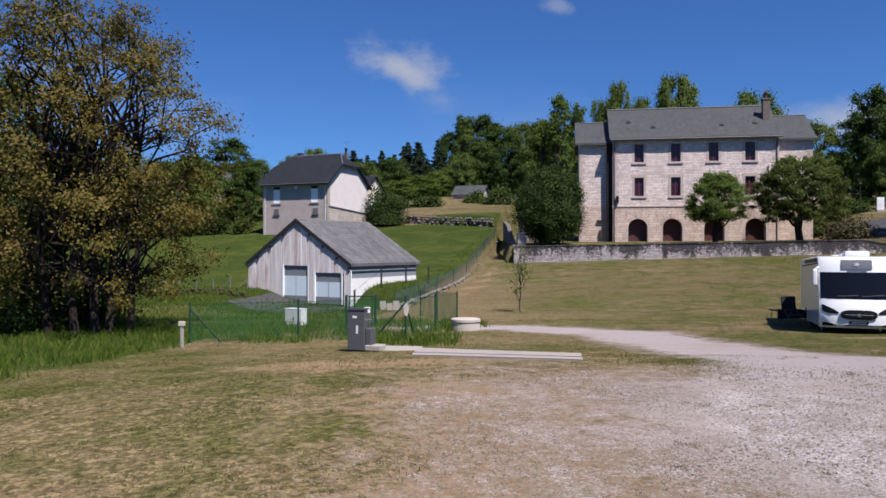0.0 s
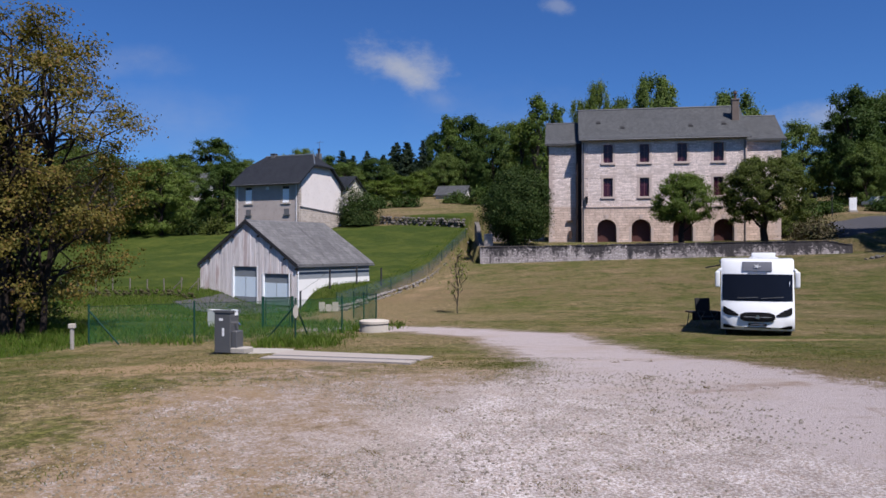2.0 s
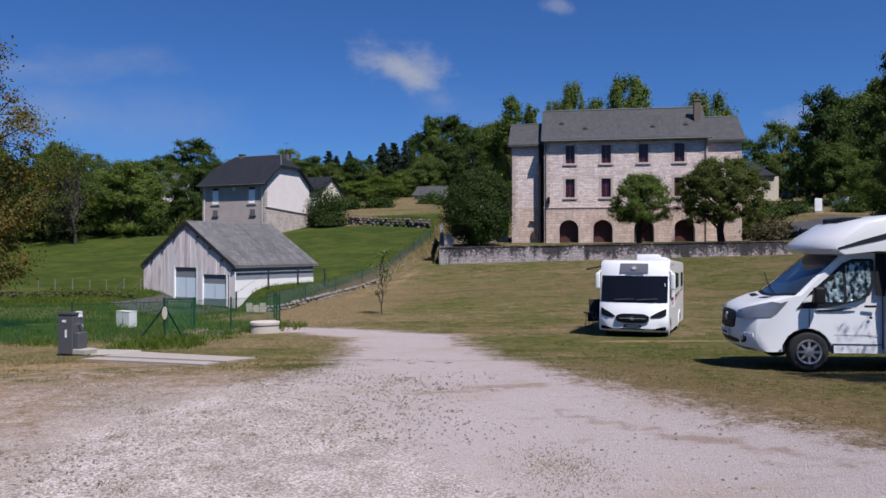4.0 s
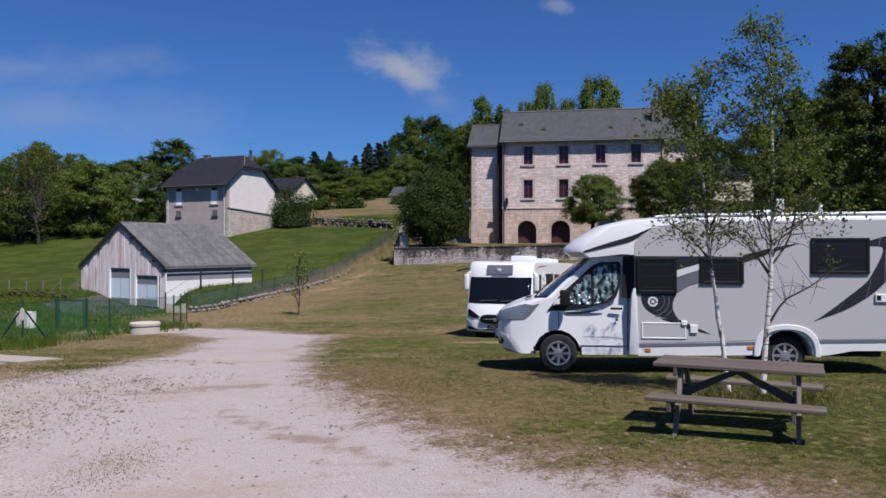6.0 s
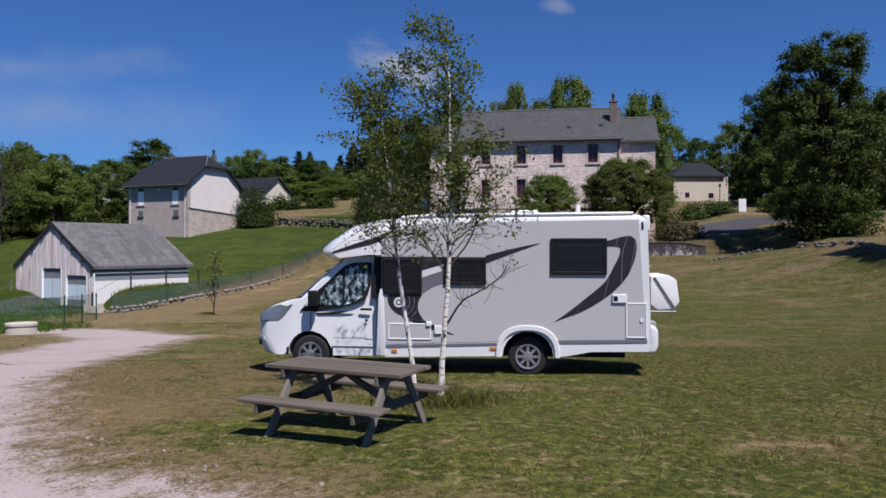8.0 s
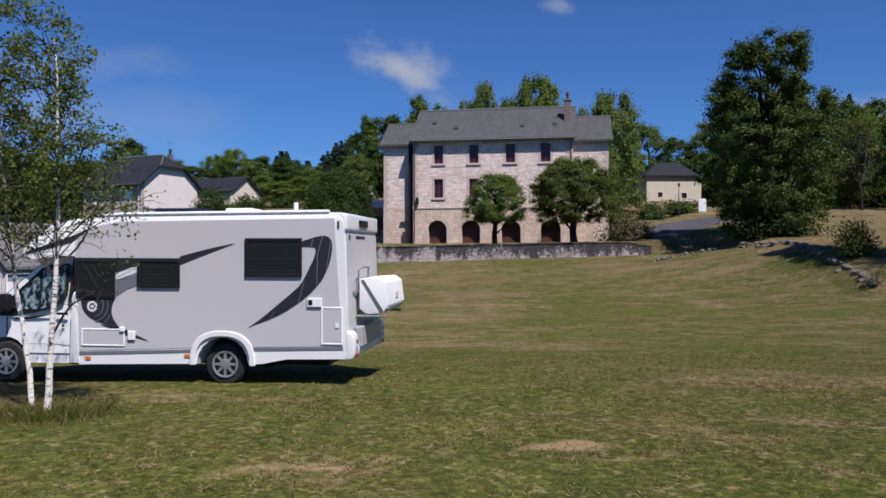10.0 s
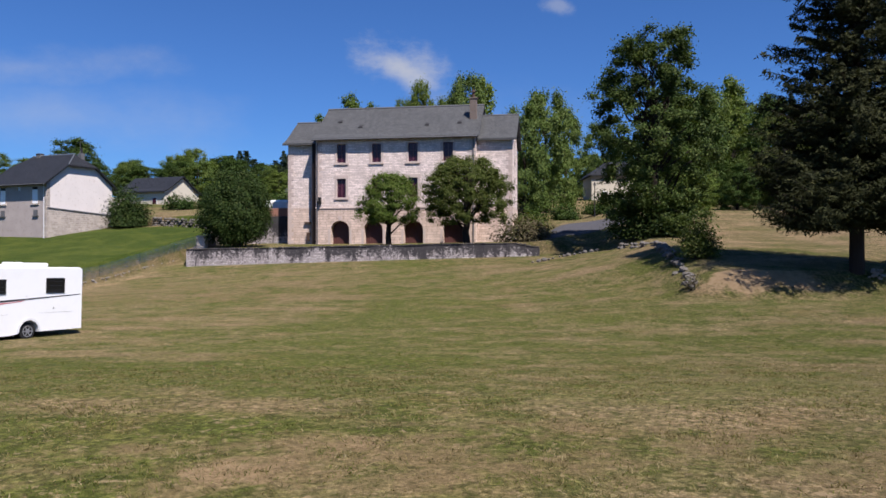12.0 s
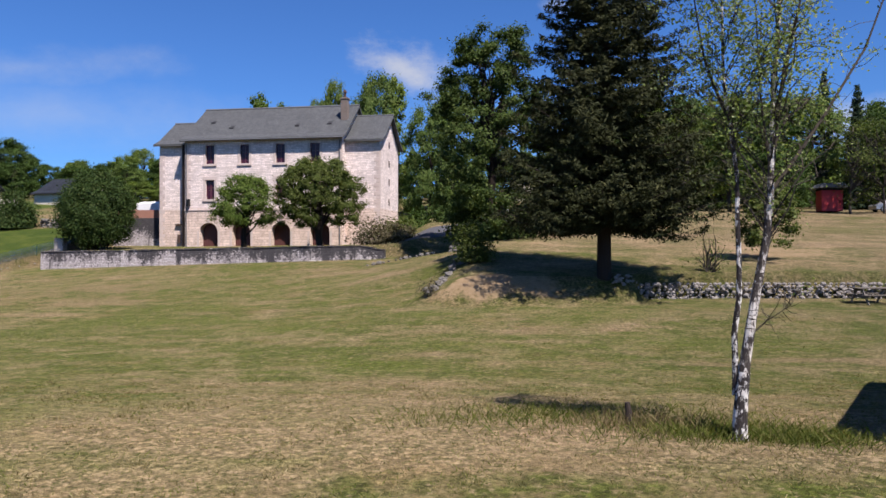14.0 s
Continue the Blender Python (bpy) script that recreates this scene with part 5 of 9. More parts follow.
def block_house(name, m, W, D, E, R, wall, roof, label, wins=()):
    """A simple house far off: walls, gabled roof, windows set into the front and gable."""
    h = thing(name, m, label, "house")
    part("wall", Form().box(0, 0, -1.5, W, D, E).prism([(0, E), (D, E), (D / 2, R)], 0, W, "x"), wall, h)
    part("roof", gable_roof(Form(), 0, W, 0, D, E, R + 0.2, 0.4, 0.5, 0.2), roof, h, "dark slate roof")
    for x, z, ww, hh in wins:
        wn = new("window")
        wn.parent = h
        part("window_frame", Form().box(x, -0.05, z, x + ww, -0.001, z + hh), "white_shutter", wn)
        part("pane", Form().box(x + 0.08, -0.07, z + 0.08, x + ww - 0.08, -0.051, z + hh - 0.08), "window_glass", wn)
    return h


def bungalow():
    """Low rendered house with a hipped slate roof."""
    W, D, E, R = 9.7, 8.0, 3.9, 6.8
    h = thing("bungalow", pose(43.2, 133.4, 11.2, 0, 0, 0), "cream rendered bungalow with hipped dark slate roof behind the lane", "house")
    part("wall", Form().box(0, 0, -1.5, W, D, E), "cream_render", h)
    eave = [(-0.5, -0.5, E), (W - 0.6, -0.5, E), (W - 0.6, D + 0.5, E), (-0.5, D + 0.5, E)]
    ridge = [(3.3, D / 2 - 0.02, R), (7.0, D / 2 - 0.02, R), (7.0, D / 2 + 0.02, R), (3.3, D / 2 + 0.02, R)]
    part("roof", Form().loft([[(x, y, z + 0.002) for x, y, z in eave], [(x, y, z + 0.18) for x, y, z in eave], ridge]), "new_slate", h, "dark hipped slate roof")
    for x, z, ww, hh in ((1.9, 0.15, 1.0, 1.05), (6.1, 0.0, 1.1, 1.1)):
        wn = new("window")
        wn.parent = h
        part("window_frame", Form().box(x, -0.05, z, x + ww, -0.001, z + hh), "white_shutter", wn)
        part("pane", Form().box(x + 0.08, -0.07, z + 0.08, x + ww - 0.08, -0.051, z + hh - 0.08), "window_glass", wn)


bungalow()
block_house("cottage", pose(-36.0, 124.5, 8.6, 0, 0, -22), 9.5, 8, 3.0, 5.4, "cream_render", "new_slate", "stone cottage with dark slate roof behind the grey house", ((7.0, 0.8, 1, 1.2),))
block_house("cottage", pose(-58.0, 123.0, 8.6, 0, 0, 8), 8, 7, 3.4, 6.2, "gable_render", "old_slate", "old cottage half hidden among the trees", ((2.0, 0.8, 1, 1.2),))
block_house("field_shed", pose(-12.3, 139.6, 11.1, 0, 0, -18), 5.4, 5, 1.1, 2.7, "grey_boards", "old_slate", "low weathered timber shed on the hill")


# ---- garden walls ----
def retaining_wall():
    """Long rubble wall that holds the terrace, with rough coping."""
    dx, dy = WALL_B[0] - WALL_A[0], WALL_B[1] - WALL_A[1]
    L, ang = math.hypot(dx, dy), math.degrees(math.atan2(dy, dx))
    w_ = thing("garden_wall", pose(WALL_A[0], WALL_A[1], 0, 0, 0, ang), "long blackened rubble stone retaining wall below the house", "stone wall")
    n = 60
    rnd = random.Random(2)
    rings = []
    for i in range(n + 1):
        x = L * i / n
        wx = WALL_A[0] + dx * i / n
        wy = WALL_A[1] + dy * i / n
        bot = float(land(wx, wy - 0.2)) - 0.4
        top = 2.22 + 0.60 * i / n + rnd.uniform(-0.03, 0.03) - 0.45 * max(0, i - n + 4) / 4
        rings.append([(x, -0.06, bot), (x, 0.5, bot), (x, 0.42, top), (x, 0.0, top)])
    part("masonry", Form().loft(rings), "rubble_wall", w_)
    for i in range(86):
        x0 = L * i / 86
        k = x0 / L
        z = 2.22 + 0.60 * k - (0.45 * max(0, k - 0.93) / 0.07)
        part("coping_stone", Form().box(x0 + 0.01, -0.05 + rnd.uniform(-.03, .03), z - 0.02, x0 + L / 86 - 0.01, 0.45, z + rnd.uniform(0.05, 0.12)), "rubble_wall", w_, "", 0.02)


retaining_wall()


def stone_bank(name, pts, high, thick, size, label, seed, mat="field_stone", count=300):
    """Dry-stone wall or rubble row along a line: stones picked one by one, the rest joined."""
    rnd = random.Random(seed)
    w_ = thing(name, pose(0, 0, 0), label, "stone wall")
    segs = [(Vector(a), Vector(b)) for a, b in zip(pts, pts[1:])]
    meshes = []
    for k in range(6):
        bm = bmesh.new()
        bmesh.ops.create_icosphere(bm, subdivisions=1, radius=0.5)
        for v in bm.verts:
            v.co = Vector((v.co.x * 1.0, v.co.y * 0.8, v.co.z * 0.68)) * rnd.uniform(0.8, 1.12)
        me = bpy.data.meshes.new("stone")
        bm.to_mesh(me)
        bm.free()
        me.materials.append(MATS[mat])
        meshes.append(me)
    core = Form()
    rows = max(1, int(high / (size * 0.55)))
    total = sum((b - a).length for a, b in segs)
    made = 0
    for a, b in segs:
        d = (b - a)
        nrm = Vector((-d.y, d.x)).normalized()
        m = max(1, int(d.length / (size * 0.85)))
        za, zb = float(land(*(a - nrm * -0.0 + nrm * 0))), float(land(*b))
        for i in range(m):
            for r in range(rows):
                p = a + d * ((i + 0.5 * (r % 2) + rnd.uniform(-0.2, 0.2)) / m)
                gz = min(float(land(p.x, p.y)), float(land(p.x - nrm.x * -0.6, p.y - nrm.y * -0.6)), float(land(p.x - nrm.x * 0.6, p.y - nrm.y * 0.6)))
                off = nrm * rnd.uniform(-thick, thick) * 0.5
                s = size * rnd.uniform(0.5, 1.6)
                mtx = Matrix.LocRotScale((p.x + off.x, p.y + off.y, gz + (r + 0.35) * high / rows), Euler((rnd.uniform(-.4, .4), rnd.uniform(-.4, .4), rnd.uniform(0, 6))), (s, s, s))
                if made < count:
                    ob = new("stone", meshes[rnd.randrange(6)])
                    ob.parent = w_
                    ob.matrix_basis = mtx
                    made += 1
                else:
                    me = meshes[rnd.randrange(6)]
                    k0 = len(core.v)
                    core.v += [tuple(mtx @ v.co) for v in me.vertices]
                    core.f += [tuple(k0 + q for q in f.vertices) for f in me.polygons]
    if core.v:
        tagged(part("stone_fill", core, mat, w_), "smaller stones of the wall", "", "", "stuff")


stone_bank("field_wall", [(38.9, 40.1), (39.8, 41.0), (42.0, 41.35), (50, 41.5), (62, 40.8)], 0.85, 0.5, 0.24, "tumbled dry-stone wall edging the upper lawn", 3, "wall_stone", 290)
stone_bank("stone_edging", [(31.2, 61.5), (32.2, 55), (31.3, 48), (30.2, 42.0), (29.7, 39.8)], 0.55, 0.7, 0.42, "rough row of rocks along the bank", 4, count=80)
stone_bank("boundary_stones", [(-17.0, 42.5), (-14.6, 54), (-12.0, 67), (-9.9, 78), (-8.2, 86)], 0.42, 0.35, 0.26, "low line of stones under the meadow fence", 7, "wall_stone", 280)
stone_bank("hillside_wall", [(-8.3, 86.9), (-13, 90.4), (-19, 95.0)], 1.15, 0.45, 0.42, "dry-stone wall at the top of the meadow", 8, count=160)
stone_bank("lawn_rocks", [(24.4, 62.6), (27.0, 63.2), (30.0, 63.0)], 0.25, 0.5, 0.45, "few pale rocks lying in the lawn", 9, count=14)


def side_wall():
    """Stepped masonry at the meadow end of the terrace."""
    w_ = thing("terrace_return_wall", pose(-7.7, 73.6, 0, 0, 0, 0), "stone return wall with dark gap beside the path", "stone wall")
    part("masonry", Form().prism([(0.45, -0.5), (13.0, -0.5), (13.0, 5.2), (8.5, 4.6), (4.5, 3.2), (0.45, 2.2)], 0.37, 0.80, "x"), "field_stone", w_)
    part("pier", Form().box(0.82, 1.2, -0.5, 1.7, 2.0, 3.6), "house_stone", w_, "pale squared stone pier", 0.03)
    b = thing("garden_house", pose(-2.6, 84.6, 2.3, 0, 0, -9), "low wall and white awning between bush and house", "outbuilding")
    part("wall", Form().box(-3.2, 0, -0.5, 3.0, 0.4, 3.6), "rubble_wall", b)
    part("rail", Form().box(-3.0, 0.05, 3.62, 3.0, 0.11, 4.45), "terracotta", b, "reddish fence on the wall")
    part("awning", Form().prism([(1.6, 3.6), (3.2, 3.6), (3.2, 5.6), (1.6, 5.3)], -1.4, 2.6, "x"), "white_render", b, "white awning")
    for k in range(30):
        part("paling", Form().box(-2.98 + k * 0.2, 0.02, 3.601, -2.86 + k * 0.2, 0.049, 4.50), "terracotta", b, "")


side_wall()

# ---- trees and plants ----
def leaf_quads(rng, centres, size, flat=0.0, long=1.0, wide=0.62, vary=0.45, out=None, loose=0.7):
    """Small rhombic leaves at the given places. out: the way in which each leaf roughly faces; without it they are turned at random."""
    n = len(centres)
    if out is None:
        u = rng.normal(size=(n, 3))
        u[:, 2] *= 1 - flat
    else:
        f = np.asarray(out) / (np.linalg.norm(out, axis=1, keepdims=True) + 1e-9) + rng.normal(size=(n, 3)) * loose
        f /= np.linalg.norm(f, axis=1, keepdims=True) + 1e-9
        u = np.cross(f, rng.normal(size=(n, 3)))
    u /= np.linalg.norm(u, axis=1, keepdims=True) + 1e-9
    if out is None:
        v = rng.normal(size=(n, 3))
        v[:, 2] *= 1 - flat
        v -= u * (u * v).sum(1, keepdims=True)
        v /= np.linalg.norm(v, axis=1, keepdims=True) + 1e-9
    else:
        v = np.cross(f, u)
    s = size * (1 + vary * rng.uniform(-1, 1, size=(n, 1)))
    u, v = u * s * long, v * s * wide
    c = np.asarray(centres)
    return np.stack([c - u, c - v + u * 0.1, c + u, c + v + u * 0.1], 1)


def limb(form, rng, a, b, r0, r1, n=5, sag=0.12, sides=6):
    """A crooked branch from a to b. Returns its points."""
    a, b = np.array(a, float), np.array(b, float)
    d = np.linalg.norm(b - a)
    pts = [a + (b - a) * t + (rng.normal(size=3) * sag * d * math.sin(math.pi * t) * 0.5) + np.array([0, 0, 0.12 * d * math.sin(math.pi * t)]) for t in np.linspace(0, 1, n)]
    form.tube([tuple(p) for p in pts], [r0 + (r1 - r0) * t for t in np.linspace(0, 1, n)], sides, False)
    return pts


def broadleaf(name, label, m, high, foot, wide, trunk_r, clumps, leaves, leaf, mat, bark, seed, shape=(0.55, 1.0, 0.9, 0.35), spread=0.55, stems=1, group="", lean=(0, 0), hollow=0.45, limbs=28, category="tree"):
    """Tapered trunk and limbs with a crown of leaf clumps. foot: height of the lowest leaves; shape: crown width at four heights."""
    rng = np.random.default_rng(seed)
    t = thing(name, m, label, category, group)
    wood = Form()
    tops = []
    for s in range(stems):
        ang = 2 * math.pi * s / max(1, stems) + rng.uniform(0, 1)
        off = 0 if stems == 1 else rng.uniform(0.5, 1.5)
        base = (off * 1.5 * math.cos(ang), off * math.sin(ang), -0.25)
        tip = (lean[0] + off * 1.9 * math.cos(ang), lean[1] + off * 1.9 * math.sin(ang), high * rng.uniform(0.72, 0.88))
        tops.append(limb(wood, rng, base, tip, trunk_r * (1.0 if stems == 1 else rng.uniform(0.6, 0.9)), trunk_r * 0.12, 8, 0.05, 9))
    cen = []
    for i in range(clumps):
        h = rng.uniform(0, 1) ** 0.9
        prof = np.interp(h, (0, 0.33, 0.66, 1.0), shape)
        ang, rad = rng.uniform(0, 2 * math.pi), (hollow + (1 - hollow) * rng.uniform() ** 0.6)
        r = wide / 2 * prof * rad * rng.uniform(0.82, 1.10)
        cen.append((lean[0] * (0.4 + 0.6 * h) + r * math.cos(ang), lean[1] * (0.4 + 0.6 * h) + r * math.sin(ang), foot + (high - foot) * h))
    cen = np.array(cen)
    for i in rng.permutation(len(cen))[:limbs]:
        c = cen[i]
        st = tops[rng.integers(len(tops))]
        k = int(np.clip((c[2] / high) * 0.62 * len(st), 1, len(st) - 2))
        limb(wood, rng, st[k], c, trunk_r * 0.30, 0.015, 5, 0.16, 5)
    part("trunk", wood, bark, t, "", 0, True)
    per = leaves // clumps
    sig = wide * spread / math.sqrt(clumps)
    pts = np.repeat(cen, per, 0) + rng.normal(size=(per * clumps, 3)) * sig * np.array([1, 1, 0.72]) * rng.uniform(0.5, 1.25, size=(per * clumps, 1))
    pts[:, 2] = np.maximum(pts[:, 2], foot * 0.7)
    mid = np.array([lean[0] * 0.6, lean[1] * 0.6, foot + (high - foot) * 0.35])
    away = (pts - mid) / (wide / 2) + (pts - np.repeat(cen, per, 0)) / (2.0 * sig) + np.array([0, 0, 0.55])
    quads("crown", leaf_quads(rng, pts, leaf, out=away, loose=0.55), mat, t)
    return t


def conifer(name, label, m, high, foot, wide, trunk_r, whorls, per, needles, size, seed, mat="needles", group="", droop=0.30, bulge=0.12):
    """A spruce: straight stem, drooping uneven branches with side sprays of needles. needles: sprays to a branch."""
    rng = np.random.default_rng(seed)
    t = thing(name, m, label, "tree", group)
    wood, pts, ways = Form(), [], []
    wood.tube([(0, 0, -0.3), (0, 0, high * 0.4), (0, 0, high)], [trunk_r, trunk_r * 0.6, 0.02], 9)
    lobes = rng.uniform(0, 2 * math.pi, 3)
    for w_ in range(whorls):
        h = (w_ / (whorls - 1)) ** 1.3
        z0 = foot + (high - foot) * h
        r = wide / 2 * (1 - h) ** 0.78 * (1 if h > bulge else 0.80 + 0.20 * h / bulge)
        n = max(4, int(per * (1 - 0.5 * h)))
        for k in range(n):
            ang = 2 * math.pi * (k + rng.uniform(-0.45, 0.45)) / n + w_ * 0.9
            z = z0 + rng.uniform(-0.5, 0.5) * (high - foot) / whorls
            uneven = 1 + 0.14 * math.sin(2 * ang + lobes[0] + 5 * h) + 0.10 * math.sin(3 * ang + lobes[1] - 9 * h)
            L = r * rng.uniform(0.55, 1.12) * uneven + 0.12
            d = np.array([math.cos(ang), math.sin(ang), 0])
            side = np.array([-d[1], d[0], 0])
            dip = droop * (1 - 0.9 * h) * rng.uniform(0.7, 1.25)
            curve = lambda s: np.array([0, 0, z]) + d * L * s + np.array([0, 0, 1]) * L * (-dip * math.sin(s * 2.2) + 0.30 * h * s + 0.10 * s ** 3)
            if k % 2 == 0:
                wood.tube([tuple(curve(s)) for s in (0, 0.35, 0.7, 1.0)], [0.05 * (1 - h) + 0.012, 0.035 * (1 - h) + 0.01, 0.02 * (1 - h) + 0.008, 0.005], 4, False)
            q = max(3, int(needles * (0.3 + 0.7 * L / (wide / 2))))
            for s in rng.uniform(0.15, 1.0, q) ** 0.8:
                p = curve(s)
                b = rng.choice((-1, 1)) * rng.uniform(0.05, 0.30) * L * (1.15 - s * 0.75)
                m_ = 7
                f = np.linspace(0.15, 1, m_)[:, None]
                c = p + f * (side * b + d * abs(b) * 0.55)
                c[:, 2] -= (np.abs(b) * 0.28 * f[:, 0] ** 1.5) + np.abs(rng.normal(size=m_)) * 0.05
                pts.append(c + rng.normal(size=(m_, 3)) * 0.05)
                ways.append(np.repeat((d * 0.5 + np.array([0, 0, 0.8]))[None], m_, 0))
    part("trunk", wood, "bark_dark", t, "", 0, True)
    quads("crown", leaf_quads(rng, np.concatenate(pts), size, 0.5, 1.2, 0.27, 0.4, np.concatenate(ways), 0.7), mat, t)
    return t


def birch(name, label, m, stems, twigs, leaves, leaf, seed, start=0.28, arms=(), spread=0.27, rough_foot=0.0, leaf_kind="leaf_birch"):
    """Slim birches: white stems given as point rows, thin dark branches, small loose leaves. arms: larger limbs (points, radius, share that bears leaves)."""
    rng = np.random.default_rng(seed)
    t = thing(name, m, label, "tree")
    tw, pts = Form(), []
    for pl, r0 in stems:
        pl = np.array(pl, float)
        tt = np.linspace(0, 1, 14)
        seg = np.linspace(0, 1, len(pl))
        sm = np.stack([np.interp(tt, seg, pl[:, i]) for i in range(3)], 1)
        sm[1:-1, :2] += rng.normal(size=(12, 2)) * 0.012
        st = Form().tube([tuple(p) for p in sm], [r0 * (1 - 0.88 * a) + 0.006 for a in tt], 9, False)
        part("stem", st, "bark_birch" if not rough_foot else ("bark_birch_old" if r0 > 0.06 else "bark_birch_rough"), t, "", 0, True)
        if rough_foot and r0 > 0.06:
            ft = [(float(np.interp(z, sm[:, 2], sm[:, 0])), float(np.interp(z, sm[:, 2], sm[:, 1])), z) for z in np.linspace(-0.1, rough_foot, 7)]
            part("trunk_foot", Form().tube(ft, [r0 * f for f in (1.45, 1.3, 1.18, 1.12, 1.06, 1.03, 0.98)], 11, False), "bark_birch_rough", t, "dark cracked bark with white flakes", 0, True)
        H = sm[-1][2]
        n = int(twigs)
        for i in range(n):
            k = start + (0.98 - start) * (i + rng.uniform(0, 1)) / n
            p = np.array([np.interp(k, tt, sm[:, j]) for j in range(3)])
            ang = rng.uniform(0, 2 * math.pi)
            L = H * (spread * (1 - 0.55 * k)) * rng.uniform(0.7, 1.3)
            d = np.array([math.cos(ang), math.sin(ang), rng.uniform(0.7, 1.5)])
            d /= np.linalg.norm(d)
            tip = p + d * L
            bp = limb(tw, rng, p, tip, r0 * 0.20 * (1 - 0.6 * k) + 0.003, 0.003, 5, 0.14, 4)
            for j in range(1, 5):
                for s in range(2):
                    a2 = rng.uniform(0, 2 * math.pi)
                    d2 = np.array([math.cos(a2), math.sin(a2), rng.uniform(-0.25, 0.7)])
                    t2 = bp[j] + d2 / np.linalg.norm(d2) * L * rng.uniform(0.22, 0.5)
                    tw.tube([tuple(bp[j]), tuple((bp[j] + t2) / 2 + np.array([0, 0, 0.03 * L])), tuple(t2)], [0.005, 0.004, 0.002], 3, False)
                    q = max(1, int(leaves / (n * 8)))
                    f = rng.uniform(0.3, 1.08, (q, 1))
                    dense = 0.3 if k < start + 0.12 else 1.0
                    c = bp[j] + (t2 - bp[j]) * f + rng.normal(size=(q, 3)) * 0.05 * (H / 5.0)
                    pts.append(c[: max(1, int(q * dense))])
    for pl, r0, bare in arms:
        pl = np.array(pl, float)
        tt = np.linspace(0, 1, 9)
        sm = np.stack([np.interp(tt, np.linspace(0, 1, len(pl)), pl[:, i]) for i in range(3)], 1)
        tw.tube([tuple(p) for p in sm], [r0 * (1 - 0.8 * a) + 0.002 for a in tt], 6, False)
        for j in range(26):
            k = rng.uniform(0.3, 1.0)
            p = np.array([np.interp(k, tt, sm[:, i]) for i in range(3)])
            d2 = rng.normal(size=3) + np.array([0, 0, 0.5])
            t2 = p + d2 / np.linalg.norm(d2) * rng.uniform(0.15, 0.55)
            tw.tube([tuple(p), tuple((p + t2) / 2 + rng.normal(size=3) * 0.02), tuple(t2)], [0.005, 0.004, 0.002], 3, False)
            if k > bare:
                f = rng.uniform(0.3, 1.1, (14, 1))
                pts.append(p + (t2 - p) * f + rng.normal(size=(14, 3)) * 0.07)
    part("branchwork", tw, "twig", t, "thin dark branches")
    quads("leaves", leaf_quads(rng, np.concatenate(pts), leaf, 0.0, 1.0, 0.7), leaf_kind, t)
    return t


def bush(name, label, m, wide, deep, high, leaves, leaf, mat, seed, lumps=26, twiggy=0, category="shrub", egg=False):
    """A rounded shrub of leaf clumps down to the ground, with some stems."""
    rng = np.random.default_rng(seed)
    t = thing(name, m, label, category)
    wood = Form()
    c = rng.normal(size=(lumps, 3))
    c /= np.linalg.norm(c, axis=1, keepdims=True)
    if egg:
        c *= rng.uniform(0.60, 0.92, (lumps, 1)) * np.array([wide / 2, deep / 2, high * 0.5])
        c[:, :2] *= 1.0 - 0.22 * c[:, 2:] / (high * 0.5)
        c[:, 2] += high * 0.49
    else:
        c[:, 2] = np.abs(c[:, 2])
        c *= rng.uniform(0.45, 0.95, (lumps, 1)) * np.array([wide / 2, deep / 2, high])
    c[:, 2] = np.maximum(c[:, 2], 0.1 * high)
    for i in range(min(lumps, 14 + twiggy)):
        e = c[i % lumps] * (1.15 if i < twiggy else 0.9)
        limb(wood, rng, (rng.uniform(-.12, .12) * wide, rng.uniform(-.1, .1) * deep, -0.1), e, 0.02 + 0.012 * high, 0.006, 5, 0.1, 4)
    part("stems", wood, "twig", t)
    per = leaves // lumps
    sig = 0.85 * (wide * deep * high) ** (1 / 3) / lumps ** 0.5
    p = np.repeat(c, per, 0) + rng.normal(size=(per * lumps, 3)) * sig
    p[:, 2] = np.abs(p[:, 2]) + 0.02
    quads("leaves", leaf_quads(rng, p, leaf, out=p / np.array([wide, deep, high]) + np.array([0, 0, -0.4 if egg else 0.3]), loose=0.6), mat, t)
    return t


def stand(x, y, rz=0.0):
    return on_land(x, y, rz)


# the many-stemmed tree at the edge of the drive
broadleaf("oak_tree", "broad many-stemmed tree with yellow-brown spring leaves", stand(-27.6, 28.6), 12.4, 1.2, 10.8, 0.21, 330, 68000, 0.058, "leaf_oak", "bark_dark", 11, (0.78, 1.02, 1.0, 0.55), 0.58, 8, "", (-0.3, 0.3), 0.22, 190)
broadleaf("oak_tree", "broad tree with dull green leaves behind the first one", stand(-36.5, 36.0), 11.5, 1.2, 11.0, 0.4, 130, 20000, 0.12, "leaf_deep", "bark_grey", 12, (0.9, 1.0, 0.85, 0.4), 0.7, 3, "", (0, 0), 0.3, 70)
broadleaf("alder_tree", "dark leafy tree at the edge of the wet meadow", stand(-44.0, 44.0), 10.5, 0.8, 10.0, 0.35, 100, 14000, 0.14, "leaf_deep", "bark_grey", 13, (1.0, 1.0, 0.8, 0.4), 0.7, 3)

for x, y, w_, h_, s_ in ((-34.0, 30.5, 6.0, 4.2, 14), (-37.0, 30.0, 6.0, 4.0, 17), (-31.2, 27.6, 5.0, 3.0, 18), (-34.6, 27.0, 6.0, 4.4, 19), (-29.8, 33.2, 5.0, 3.6, 24)):
    bush("thicket", "dark tangled thicket under the trees", stand(x, y), w_, w_ * 0.7, h_, 7600, 0.065, "leaf_deep", s_, 40, 40)

